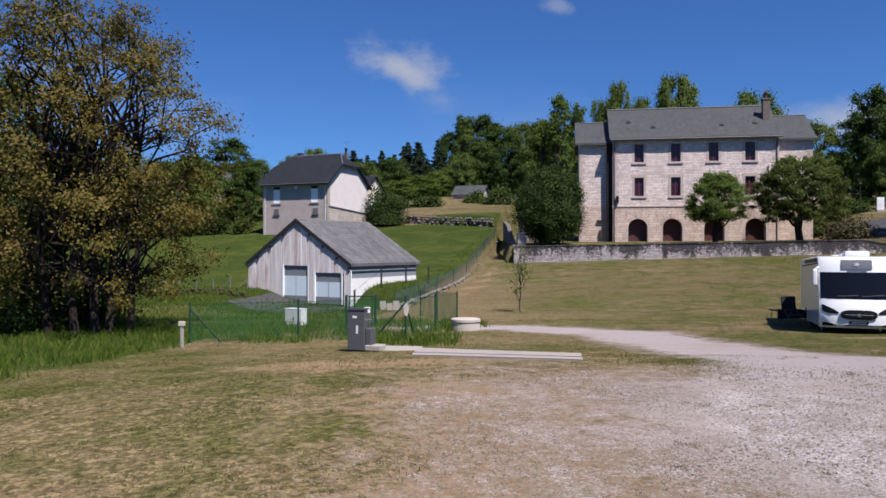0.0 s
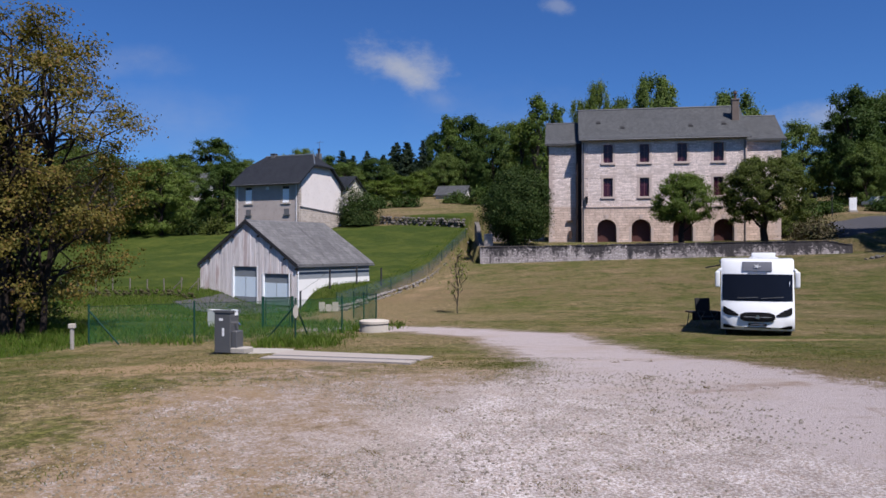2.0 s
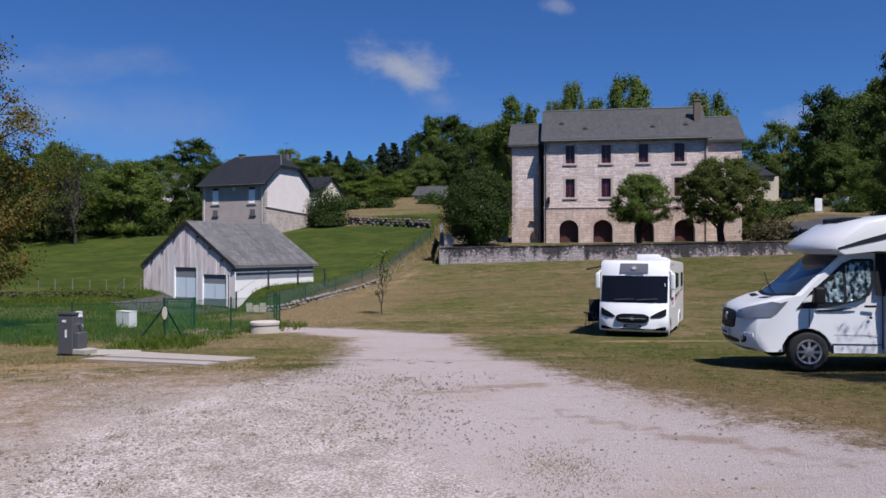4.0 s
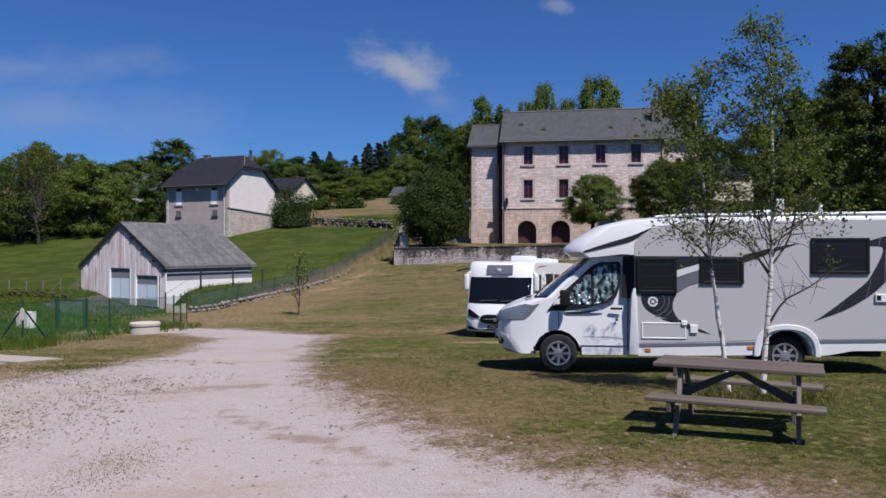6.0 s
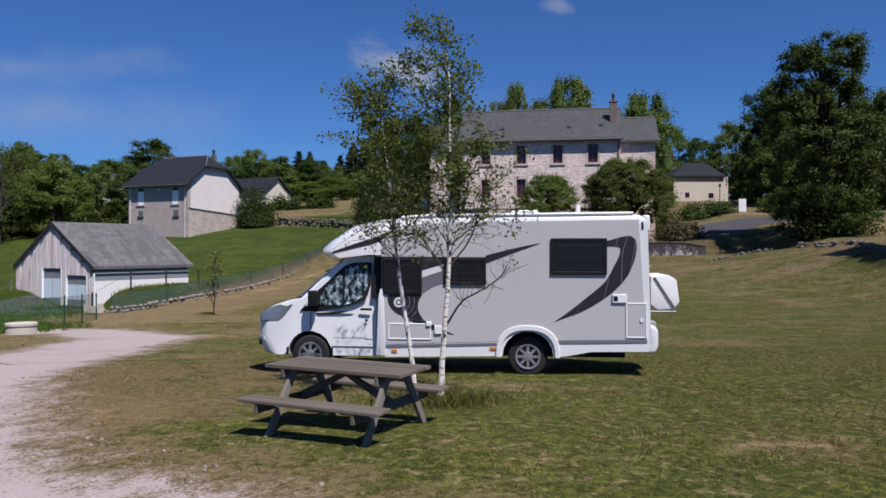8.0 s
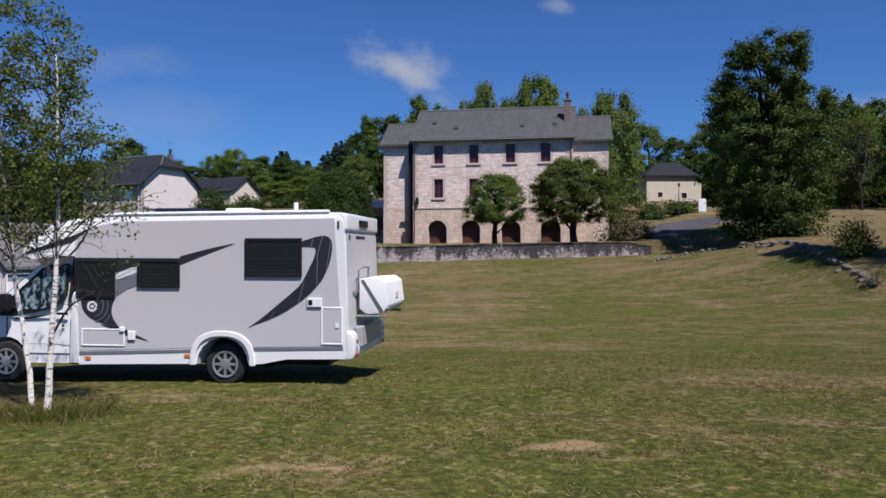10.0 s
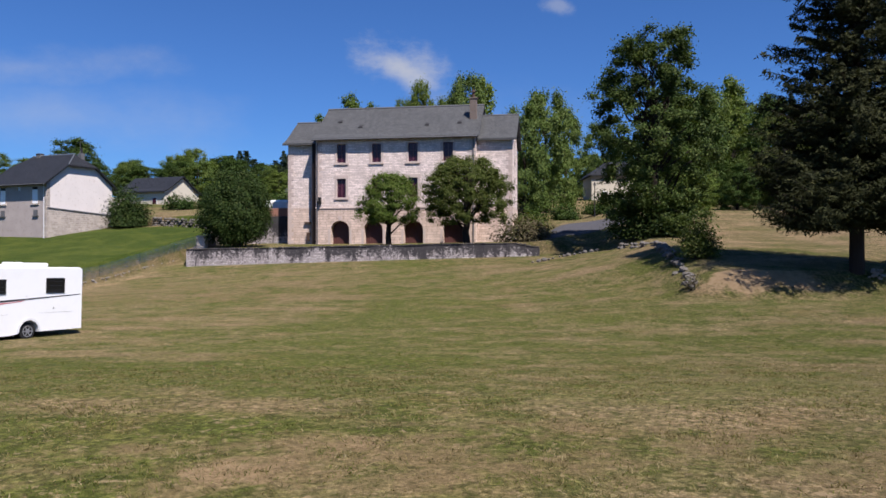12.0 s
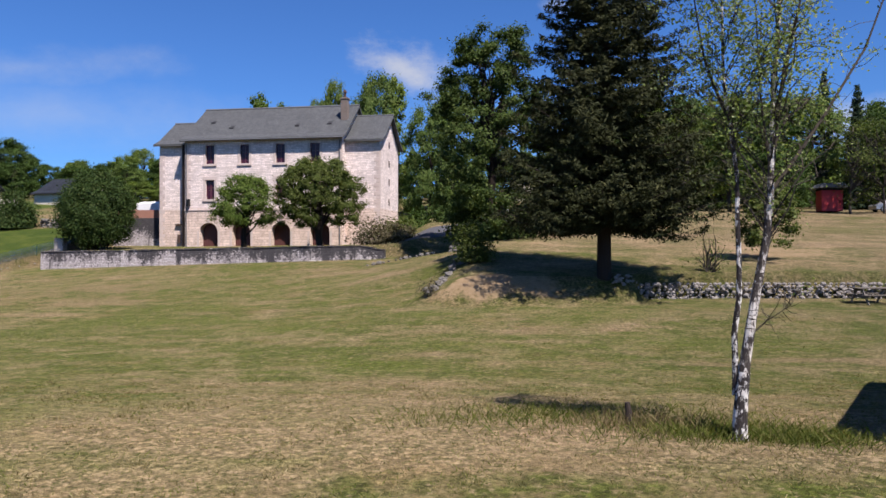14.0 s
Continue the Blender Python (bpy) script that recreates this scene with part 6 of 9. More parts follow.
# trees of the terrace
bush("holly_tree", "dense dark green tree clothed to the ground beside the terrace", on_land(-3.4, 75.9, 0, -0.2), 7.3, 6.8, 8.3, 78000, 0.08, "leaf_holly", 21, 330, 0, "tree", True)
broadleaf("lime_tree", "pollarded lime tree with pale yellowish leaves before the house", on_land(12.0, 72.3), 6.5, 2.1, 6.6, 0.30, 190, 34000, 0.07, "leaf_light", "bark_dark", 22, (0.80, 1.0, 0.80, 0.36), 0.52, 1, "limes of the terrace", (0.2, 0), 0.45, 34)
broadleaf("lime_tree", "rounded pollarded lime tree with dense green leaves", on_land(19.3, 70.6), 7.7, 1.9, 8.4, 0.36, 340, 64000, 0.075, "leaf_lime", "bark_dark", 23, (0.80, 1.0, 0.88, 0.42), 0.55, 1, "limes of the terrace", (0, 0), 0.5, 34)

# lawn trees
broadleaf("maple_tree", "tall leafy maple standing beside the lane", stand(34.0, 63.5), 16.3, 0.3, 10.2, 0.42, 270, 86000, 0.095, "leaf_maple", "bark_dark", 31, (0.78, 1.02, 1.0, 0.50), 0.58, 1, "", (0.3, 0), 0.35, 60)
conifer("spruce_tree", "tall dark spruce on the upper lawn", stand(38.5, 40.95), 25.5, 2.9, 10.4, 0.38, 62, 15, 54, 0.115, 32, droop=0.17, bulge=0.05)
broadleaf("young_tree", "small bushy tree standing on the upper lawn", stand(49.2, 46.9), 5.0, 0.9, 3.9, 0.10, 60, 9000, 0.08, "leaf_lime", "bark_dark", 33, (0.9, 1.0, 0.75, 0.35), 0.52)
bush("thicket_shrub", "twiggy half-bare shrub above the field wall", stand(44.45, 42.7), 2.0, 1.6, 2.6, 1100, 0.035, "leaf_lime", 34, 26, 34)
bush("broom_shrub", "upright green broom shrub on the bank", stand(32.2, 46.4), 2.6, 2.2, 2.2, 4200, 0.07, "leaf_lime", 35, 40, 40)
bush("bank_shrub", "low dry shrub among the rocks of the bank", stand(29.8, 40.1), 1.3, 1.0, 1.0, 500, 0.04, "leaf_red", 36, 16, 20)
for x, y, w_, h_, mt, s in ((32.6, 62.6, 4.6, 3.4, "leaf_maple", 48), (36.0, 62.4, 4.8, 4.2, "leaf_maple", 49), (34.2, 61.4, 3.6, 2.6, "leaf_hedge", 50), (24.6, 71.6, 5.0, 2.2, "leaf_red", 41), (26.2, 75.2, 3.4, 1.7, "leaf_red", 42), (26.0, 80.5, 3.6, 2.0, "leaf_lime", 43), (31.0, 86.5, 3.0, 1.7, "leaf_deep", 44), (35.5, 90.5, 4.0, 1.6, "leaf_deep", 51), (27.5, 88.0, 4.0, 2.0, "leaf_deep", 52), (42.0, 90.0, 4.0, 1.5, "leaf_deep", 45)):
    bush("garden_shrub", "rounded shrub with dull foliage beside the lane", stand(x, y), w_, w_ * 0.8, h_, 3600, 0.11, mt, s, 30)
bush("house_shrub", "dark rounded shrub with pale blossom at the gable", stand(-21.6, 94.0), 5.8, 4.6, 5.0, 16000, 0.10, "leaf_holly", 46, 60)
for x, y, w_ in ((-41.8, 92.2, 3.6), (-38.6, 91.6, 2.6)):
    bush("clipped_hedge", "clipped garden hedge beside the grey house", stand(x, y), w_, 1.6, 2.3, 2600, 0.11, "leaf_hedge" if w_ > 3 else "leaf_lime", 47, 34, 0, "hedge")
for x, y, w_, h_ in ((-21.5, 112, 5.5, 2.0), (-16.8, 113, 5.0, 1.6), (-5.6, 116, 6.0, 2.6), (-9.0, 121, 4.0, 1.6), (-1.0, 112, 6.0, 3.0)):
    bush("hedgerow_shrub", "rough green hedgerow shrub at the edge of the wood", stand(x, y), w_, 2.4, h_, 2600, 0.14, "leaf_deep", int(x * 3 + 200), 30)
broadleaf("sapling", "thin young tree on the lawn beside the drive", stand(-10.2, 39.8), 3.4, 0.9, 1.3, 0.035, 22, 260, 0.06, "leaf_birch", "bark_grey", 48, (0.7, 1.0, 0.8, 0.4), 0.8, 1, "", (0, 0), 0.2, 20)

# birches
birch("birch_tree", "pair of slim white birches beside the picnic table", stand(1.6, 10.7), (
    ([(0.0, 0.1, -0.1), (-0.12, 0.12, 0.9), (-0.28, 0.1, 1.9), (-0.42, 0.1, 3.2), (-0.52, 0.1, 4.4)], 0.034),
    ([(0.33, -0.2, -0.1), (0.36, -0.2, 0.6), (0.45, -0.2, 1.8), (0.48, -0.2, 3.2), (0.42, -0.2, 4.85)], 0.042)), 46, 9400, 0.0215, 51, 0.48,
    (([(0.40, -0.2, 1.05), (0.62, -0.22, 1.42), (1.0, -0.25, 1.62), (1.28, -0.25, 1.86)], 0.016, 0.95), ([(0.46, -0.2, 1.9), (0.75, -0.1, 2.25), (0.95, 0, 2.9), (1.02, 0, 3.4)], 0.014, 0.5),
     ([(0.45, -0.2, 1.75), (0.15, -0.15, 2.2), (-0.1, -0.1, 2.5)], 0.010, 0.7), ([(-0.3, 0.1, 2.0), (-0.65, 0.1, 2.35), (-0.95, 0.1, 2.55)], 0.010, 0.5), ([(0.48, -0.2, 2.2), (0.9, -0.3, 2.55), (1.5, -0.35, 2.72)], 0.010, 0.5)), 0.285)
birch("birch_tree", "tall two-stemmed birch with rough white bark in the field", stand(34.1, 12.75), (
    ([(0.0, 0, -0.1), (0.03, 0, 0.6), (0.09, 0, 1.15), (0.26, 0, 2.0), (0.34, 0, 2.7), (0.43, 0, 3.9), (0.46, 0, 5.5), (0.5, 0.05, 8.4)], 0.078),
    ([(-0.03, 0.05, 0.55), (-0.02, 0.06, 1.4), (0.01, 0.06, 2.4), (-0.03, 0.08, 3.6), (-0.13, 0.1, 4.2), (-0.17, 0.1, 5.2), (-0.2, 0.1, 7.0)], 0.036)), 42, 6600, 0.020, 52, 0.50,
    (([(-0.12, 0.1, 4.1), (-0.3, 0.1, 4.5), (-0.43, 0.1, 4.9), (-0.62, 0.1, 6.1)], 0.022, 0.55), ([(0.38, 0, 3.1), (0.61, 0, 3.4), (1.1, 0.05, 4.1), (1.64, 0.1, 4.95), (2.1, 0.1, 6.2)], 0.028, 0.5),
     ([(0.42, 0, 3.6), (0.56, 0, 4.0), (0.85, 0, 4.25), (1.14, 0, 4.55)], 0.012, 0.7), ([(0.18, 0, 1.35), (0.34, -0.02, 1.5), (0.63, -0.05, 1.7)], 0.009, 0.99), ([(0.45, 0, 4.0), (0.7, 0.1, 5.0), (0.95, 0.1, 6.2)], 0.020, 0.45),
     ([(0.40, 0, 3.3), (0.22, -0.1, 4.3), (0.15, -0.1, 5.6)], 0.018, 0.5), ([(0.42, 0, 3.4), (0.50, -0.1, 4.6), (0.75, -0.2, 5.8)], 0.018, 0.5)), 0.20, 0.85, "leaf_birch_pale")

# woods behind: a few kinds, built once and copied
PROTO = {}


KINDS = {
    "round": lambda m: broadleaf("wood_tree", "leafy broad-crowned tree in the woods", m, 10, 0.8, 8.0, 0.25, 120, 26000, 0.105, "leaf_green", "bark_dark", 61, (0.85, 1.05, 0.88, 0.4), 0.56, 1, "woods behind the houses", (0, 0), 0.4, 12),
    "deep": lambda m: broadleaf("wood_tree", "dark leafy tree in the woods", m, 10, 0.5, 7.0, 0.25, 120, 26000, 0.105, "leaf_deep", "bark_dark", 62, (0.85, 1.0, 0.85, 0.38), 0.56, 1, "woods behind the houses", (0, 0), 0.4, 12),
    "light": lambda m: broadleaf("wood_tree", "fresh light green tree behind the houses", m, 10, 0.8, 8.0, 0.25, 120, 26000, 0.105, "leaf_light", "bark_dark", 63, (0.85, 1.05, 0.9, 0.42), 0.54, 1, "woods behind the houses", (0, 0), 0.4, 12),
    "tall": lambda m: broadleaf("wood_tree", "tall airy tree with thin spring leaves", m, 10, 1.2, 3.6, 0.16, 80, 6500, 0.12, "leaf_light", "bark_grey", 64, (0.7, 1.0, 0.9, 0.45), 0.72, 1, "woods behind the houses", (0, 0), 0.2, 36),
    "bare": lambda m: broadleaf("wood_tree", "grey half-bare tree in the meadow", m, 10, 1.2, 7.5, 0.22, 90, 6000, 0.10, "leaf_lime", "bark_grey", 65, (0.8, 1.05, 0.95, 0.5), 0.7, 2, "woods behind the houses", (0, 0), 0.2, 90),
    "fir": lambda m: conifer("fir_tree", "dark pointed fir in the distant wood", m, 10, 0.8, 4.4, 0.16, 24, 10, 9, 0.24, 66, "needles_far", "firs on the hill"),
}


def wood_tree(key, x, y, top, wide=None):
    """Stands one tree of a kind with its top at that height."""
    z = float(land(x, y))
    s = (top - z) / 10.0
    native = {"round": 8.6, "deep": 7.6, "light": 8.6, "tall": 4.2, "bare": 8.0, "fir": 4.4}[key]
    f = (wide / native) if wide else s
    rz = (x * 37.0 + y * 11.0) % 360
    m = Matrix.Translation((x, y, z - 0.2)) @ pose(0, 0, 0, 0, 0, rz)
    if key not in PROTO:
        PROTO[key] = KINDS[key](m)
        PROTO[key].scale = (f, f, s)
        return
    ob = copy_thing(PROTO[key], m)
    ob.scale = (f, f, s)


for row in (
    ("tall", 3.3, 113, 25.4, 5.0), ("tall", 6.6, 115, 24.2, 4.5), ("tall", 1.0, 116, 22.0, 4.5), ("light", 13.9, 119, 28.0, 6.6), ("light", 10.8, 120, 25.5, 5), ("round", 20.7, 114, 28.2, 8.5), ("tall", 23.2, 115, 28.4, 5.0),
    ("round", 17.2, 120, 26.0, 7), ("round", 32.0, 111, 25.2, 10.5), ("round", 28.5, 108, 22.5, 9.0), ("round", 38.5, 134, 26.5, 9), ("round", 49.5, 156, 28.0, 10), ("round", 61, 151, 27.5, 12), ("deep", 54.5, 152, 24.8, 9), ("deep", 67, 148, 28, 11), ("deep", 49.6, 112, 26.0, 9.5), ("deep", 55.5, 114, 25.0, 9), ("round", 57.5, 116, 26.2, 10),
    ("tall", 62, 118, 29.0, 6), ("deep", 66, 112, 25.0, 10), ("round", 72, 118, 24, 10), ("bare", 60.5, 98, 19.5, 9), ("tall", 66, 96, 22.0, 7), ("deep", 75, 104, 22.5, 10), ("round", 82, 108, 24.0, 11),
    ("deep", -6.3, 175, 33.2, 14), ("deep", -1.0, 172, 31.0, 12), ("round", 3.5, 170, 30.5, 12), ("deep", 8.0, 168, 31, 12), ("tall", -9.8, 168, 32.0, 6), ("deep", -12.5, 172, 29.0, 9), ("round", 12, 165, 29, 12),
    ("deep", -1.0, 150, 25.0, 9), ("round", 4.0, 146, 24.0, 9), ("deep", 8.5, 142, 24.0, 9), ("deep", -6.0, 156, 25.0, 9), ("round", -10.5, 152, 21.5, 8),
    ("deep", -59.4, 156, 25.0, 13), ("round", -64.0, 150, 20.0, 12), ("deep", -53.0, 148, 19.5, 10), ("light", -45.9, 93, 12.9, 8.8), ("round", -49.8, 96, 12.4, 8.0), ("bare", -60.6, 108, 16.9, 10.0), ("bare", -55.0, 104, 14.5, 8.0),
    ("deep", -53.0, 112, 15.0, 9), ("deep", -67.0, 100, 15.0, 10), ("round", -74, 96, 16.0, 12), ("deep", -66.0, 82, 13.5, 10), ("deep", -58, 84, 10.5, 7), ("round", -47.0, 106, 13.2, 8), ("deep", -41.5, 104, 13.5, 7),
    ("deep", -24.0, 150, 20.5, 9), ("round", -30.0, 146, 19.0, 9), ("light", -18.5, 138, 15.5, 9), ("light", -22.5, 132, 14.2, 8), ("deep", -36.0, 152, 20.0, 10), ("deep", -44.0, 156, 19.5, 11),
    ("round", -13.8, 160, 19.5, 8), ("light", -15.5, 150, 17.5, 7), ("deep", 95, 112, 24, 12), ("round", 104, 118, 25, 13), ("deep", 112, 108, 24, 13), ("round", 122, 112, 25, 14),
    ("deep", 88, 98, 20, 9), ("bare", 80, 90, 17.5, 8), ("round", 98, 98, 20, 10), ("deep", 70, 92, 14.5, 8), ("round", 50, 108, 17.5, 8), ("round", 50.5, 101, 14, 6),
    ("deep", 54, 96, 13, 6), ("round", 60, 104, 16.0, 8), ("light", 47, 92, 12.0, 6.0), ("light", -84, 84, 15, 11), ("deep", -92, 76, 14, 12), ("deep", -56, 92, 12.5, 8), ("bare", -51.5, 88, 13.0, 8), ("deep", -63, 92, 14.5, 9), ("deep", -71, 88, 15.0, 10), ("deep", -47.5, 99, 10.5, 7), ("deep", -53.5, 96, 11.0, 8),
    ("deep", 64, 124, 26, 10), ("round", 71, 128, 27, 11), ("deep", 79, 124, 27, 11), ("deep", 87, 128, 28, 12), ("bare", 75, 112, 22, 9), ("deep", 68, 104, 18, 8), ("deep", 91, 106, 22, 9), ("deep", 57, 122, 24, 10), ("round", -80, 66, 10, 9),
):
    wood_tree(*row)
rnd_w = random.Random(9)
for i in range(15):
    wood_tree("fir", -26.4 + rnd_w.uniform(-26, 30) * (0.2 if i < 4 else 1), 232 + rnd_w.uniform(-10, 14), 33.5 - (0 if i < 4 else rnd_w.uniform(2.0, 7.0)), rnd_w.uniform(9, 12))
for i in range(46):
    x = -150 + i * 6.4 + rnd_w.uniform(-2, 2)
    y = 196 + rnd_w.uniform(-12, 30) + 0.05 * abs(x)
    if -30 < x < 0:
        top = 23.5 + rnd_w.uniform(0, 3.5)
    else:
        top = float(land(x, y)) + rnd_w.uniform(9.5, 13)
    wood_tree(rnd_w.choice(("round", "deep", "light", "deep")), x, y, top, rnd_w.uniform(9, 13))
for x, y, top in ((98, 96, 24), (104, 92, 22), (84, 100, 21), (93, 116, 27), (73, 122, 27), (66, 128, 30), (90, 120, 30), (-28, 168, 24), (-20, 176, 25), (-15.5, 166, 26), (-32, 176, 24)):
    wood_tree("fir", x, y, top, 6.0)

# ---- motorhomes ----
def arc(cx, cz, r, a0, a1, n=9):
    return [(cx + r * math.cos(radians(a0 + (a1 - a0) * i / n)), cz + r * math.sin(radians(a0 + (a1 - a0) * i / n))) for i in range(n + 1)]


def wheel(parent, x, y, r=0.345, wide=0.22, face=-1, spokes=10, drop=0.0):
    """Tyre and spoked wheel trim; face: side on which the trim shows."""
    w_ = new("wheel")
    w_.parent = parent
    w_.matrix_basis = pose(x, y, r - drop)
    n = 28
    prof = [(0.62, -0.5), (0.66, -0.52), (0.93, -0.46), (1.0, -0.34), (1.0, 0.34), (0.93, 0.46), (0.66, 0.52), (0.62, 0.5)]
    rings = [[(math.cos(2 * math.pi * j / n) * r * p, q * wide, math.sin(2 * math.pi * j / n) * r * p) for j in range(n)] for p, q in prof]
    part("tyre", Form().loft(rings), "rubber", w_, "black rubber tyre", 0, True)
    f = face * wide * 0.46
    rim = Form().tube([(0, f - face * 0.02, 0), (0, f + face * 0.01, 0)], [r * 0.63, r * 0.60], n)
    part("rim_back", rim, "black_plastic", w_)
    sp = Form()
    ring_o = [[(math.cos(2 * math.pi * j / n) * q, f + d, math.sin(2 * math.pi * j / n) * q) for j in range(n)] for q, d in ((r * 0.655, 0), (r * 0.63, face * 0.03), (r * 0.55, face * 0.025), (r * 0.53, 0))]
    sp.loft(ring_o, False)
    for k in range(spokes):
        a = 2 * math.pi * k / spokes
        c, s = math.cos(a), math.sin(a)
        for u0, u1, w0, w1 in ((0.12, 0.57, 0.085, 0.05),):
            pts = [(u0, -w0), (u1, -w1), (u1, w1), (u0, w0)]
            ring = lambda d: [((p * c - q * s) * r, f + d, (p * s + q * c) * r) for p, q in pts]
            sp.loft([ring(0), ring(face * 0.022)])
    sp.tube([(0, f, 0), (0, f + face * 0.03, 0), (0, f + face * 0.035, 0)], [r * 0.27, r * 0.22, 0.01], 16)
    part("wheel_trim", sp, "wheel_silver", w_, "silver spoked wheel trim", 0, True)
    return w_


def flat_panel(parent, name, pts, y, mat, label="", thick=0.006):
    """A thin shaped skin on a vehicle's near side."""
    return part(name, Form().prism(pts, y - thick, y), mat, parent, label)


def curve_band(upper, lower, n=14):
    """Outline between two rows of points, each smoothed."""
    def smooth(p):
        p = np.array(p, float)
        t = np.linspace(0, 1, len(p))
        tt = np.linspace(0, 1, n)
        out = np.stack([np.interp(tt, t, p[:, i]) for i in (0, 1)], 1)
        for _ in range(3):
            out[1:-1] = (out[:-2] + 2 * out[1:-1] + out[2:]) / 4
        return [tuple(q) for q in out]
    return smooth(upper) + smooth(lower)[::-1]


def hinged_window(parent, x0, x1, z0, z1, y):
    w_ = new("window")
    w_.parent = parent
    m = 0.055
    f = Form().box(x0, y - 0.03, z0, x0 + m, y, z1).box(x1 - m, y - 0.03, z0, x1, y, z1).box(x0 + m, y - 0.03, z0, x1 - m, y, z0 + m).box(x0 + m, y - 0.03, z1 - m, x1 - m, y, z1)
    part("window_frame", f, "black_plastic", w_, "", 0.008)
    part("pane", Form().box(x0 + m, y - 0.02, z0 + m, x1 - m, y - 0.008, z1 - m), "acrylic_pane", w_, "dark acrylic pane")
    i = 0.10
    g = Form()
    for a, b, c, d in ((x0 + i, x1 - i, z0 + i, z0 + i + 0.012), (x0 + i, x1 - i, z1 - i - 0.03, z1 - i - 0.018), (x0 + i, x1 - i, (z0 + z1) / 2 - 0.02, (z0 + z1) / 2 - 0.008)):
        g.box(a, y - 0.0225, c, b, y - 0.0205, d)
    part("blind_rail", g, "charcoal_decal", w_, "pale blind rails behind the pane")
    return w_


CAMPER_POSE = pose(-0.450, 13.54, 0.0, 0, 0, -7.5)


def camper():
    """Semi-integrated camper: white van cab, grey coach body with charcoal swooshes, box carrier at the back."""
    t = thing("motorhome", CAMPER_POSE, "grey and white coachbuilt motorhome with charcoal swoosh graphics parked on grass", "motorhome")
    C = 1.15
    # cab
    arch = arc(-0.02, 0.30, 0.42, 0, 180)
    nose = [(-0.98, 0.27), (-1.11, 0.34), (-1.155, 0.50), (-1.165, 0.66), (-1.15, 0.82), (-1.12, 0.96), (-1.05, 1.055), (-0.88, 1.13), (-0.66, 1.195), (-0.42, 1.25)]
    prof = [(-0.60, 0.27)] + nose + [(-0.06, 1.555), (0.30, 1.86), (0.52, 2.04), (0.66, 2.09), (1.33, 2.09), (1.33, 0.29), (0.42, 0.28)] + arch[1:-1] + [(-0.44, 0.28)]

    def hull(px, pz, d):
        """Point of the cab's skin at a place of its middle line, d beside the middle: rounded in plan, narrower at the nose and above the waist."""
        k = min(1.0, abs(d) / 1.03)
        back = min(1.0, max(0.0, 0.9 - px) / 1.3)
        lift = min(1.0, max(0.0, pz - 1.0) / 0.2) * min(1.0, max(0.0, 0.3 - px) / 0.5)
        low = 0.0 if pz > 0.32 and px < -0.45 or px > 0.45 or pz > 0.8 else 1.0
        x = px + (0.11 * k ** 2 + 0.19 * k ** 8) * back * (1 - low * min(1.0, max(0.0, px + 0.95) / 0.3))
        slim = (1 - 0.10 * min(1.0, max(0.0, -x - 0.10) / 0.7)) * (1 - 0.13 * max(0.0, pz - 1.25) / 0.8)
        return (x, C + d * slim, pz + 0.07 * k ** 2 * lift - 0.02 * k ** 12 * min(1.0, max(0.0, pz - 1.1) / 0.2))
    ds = [0.0, 0.2, 0.4, 0.58, 0.74, 0.86, 0.94, 0.99, 1.015, 1.03]
    ds = [-d for d in ds[:0:-1]] + ds
    cab = part("cab", Form().loft([[hull(px, pz, d) for px, pz in prof] for d in ds]), "white_paint", t, "white van cab", 0, True)
    pane = lambda px, pz, d, out: tuple(Vector(hull(px, pz, d)) + Vector((-0.64, 0, 0.77)) * out)
    glass_d = [-0.97, -0.9, -0.7, -0.4, 0.0, 0.4, 0.7, 0.9, 0.97]
    part("windscreen", Form().loft([[pane(-0.40, 1.267, d, 0.010), pane(-0.06, 1.555, d, 0.010), pane(0.30, 1.86, d, 0.010), pane(0.50, 2.02, d, 0.010), pane(0.50, 2.02, d, -0.01), pane(0.30, 1.86, d, -0.01), pane(-0.06, 1.555, d, -0.01), pane(-0.40, 1.267, d, -0.01)] for d in glass_d]), "windscreen_glass", cab, "raked windscreen", 0, True)
    part("cowl", Form().loft([[pane(-0.45, 1.235, d, 0.012), pane(-0.39, 1.275, d, 0.014), pane(-0.39, 1.275, d, -0.01), pane(-0.45, 1.235, d, -0.01)] for d in glass_d]), "black_plastic", cab, "black cowl under the windscreen")
    lean = lambda z, d=0.0: 0.12 + 0.134 * max(0, z - 1.25) - d
    for nm, pts, mat, d, lb in (("window_seal", [(-0.20, 1.07), (0.05, 1.38), (0.34, 1.64), (0.60, 1.885), (0.76, 1.955), (1.08, 1.965), (1.12, 1.93), (1.11, 1.55), (1.03, 1.32), (0.86, 1.22), (0.52, 1.13), (0.10, 1.07)], "black_plastic", 0.008, "black window surround"),
                                ("side_window", [(0.17, 1.19), (0.20, 1.42), (0.40, 1.62), (0.585, 1.80), (0.585, 1.19)], "silver_screen", 0.014, "quarter light with crinkled silver sun screen"),
                                ("side_window", [(0.635, 1.19), (0.635, 1.84), (0.77, 1.915), (1.04, 1.925), (1.065, 1.89), (1.05, 1.55), (0.98, 1.355), (0.83, 1.26)], "silver_screen", 0.014, "door window with crinkled silver sun screen")):
        a = [(x, lean(z, d), z) for x, z in pts]
        b = [(x, lean(z, d) + 0.012, z) for x, z in pts]
        part(nm, Form().loft([a, b]), mat, cab, lb)
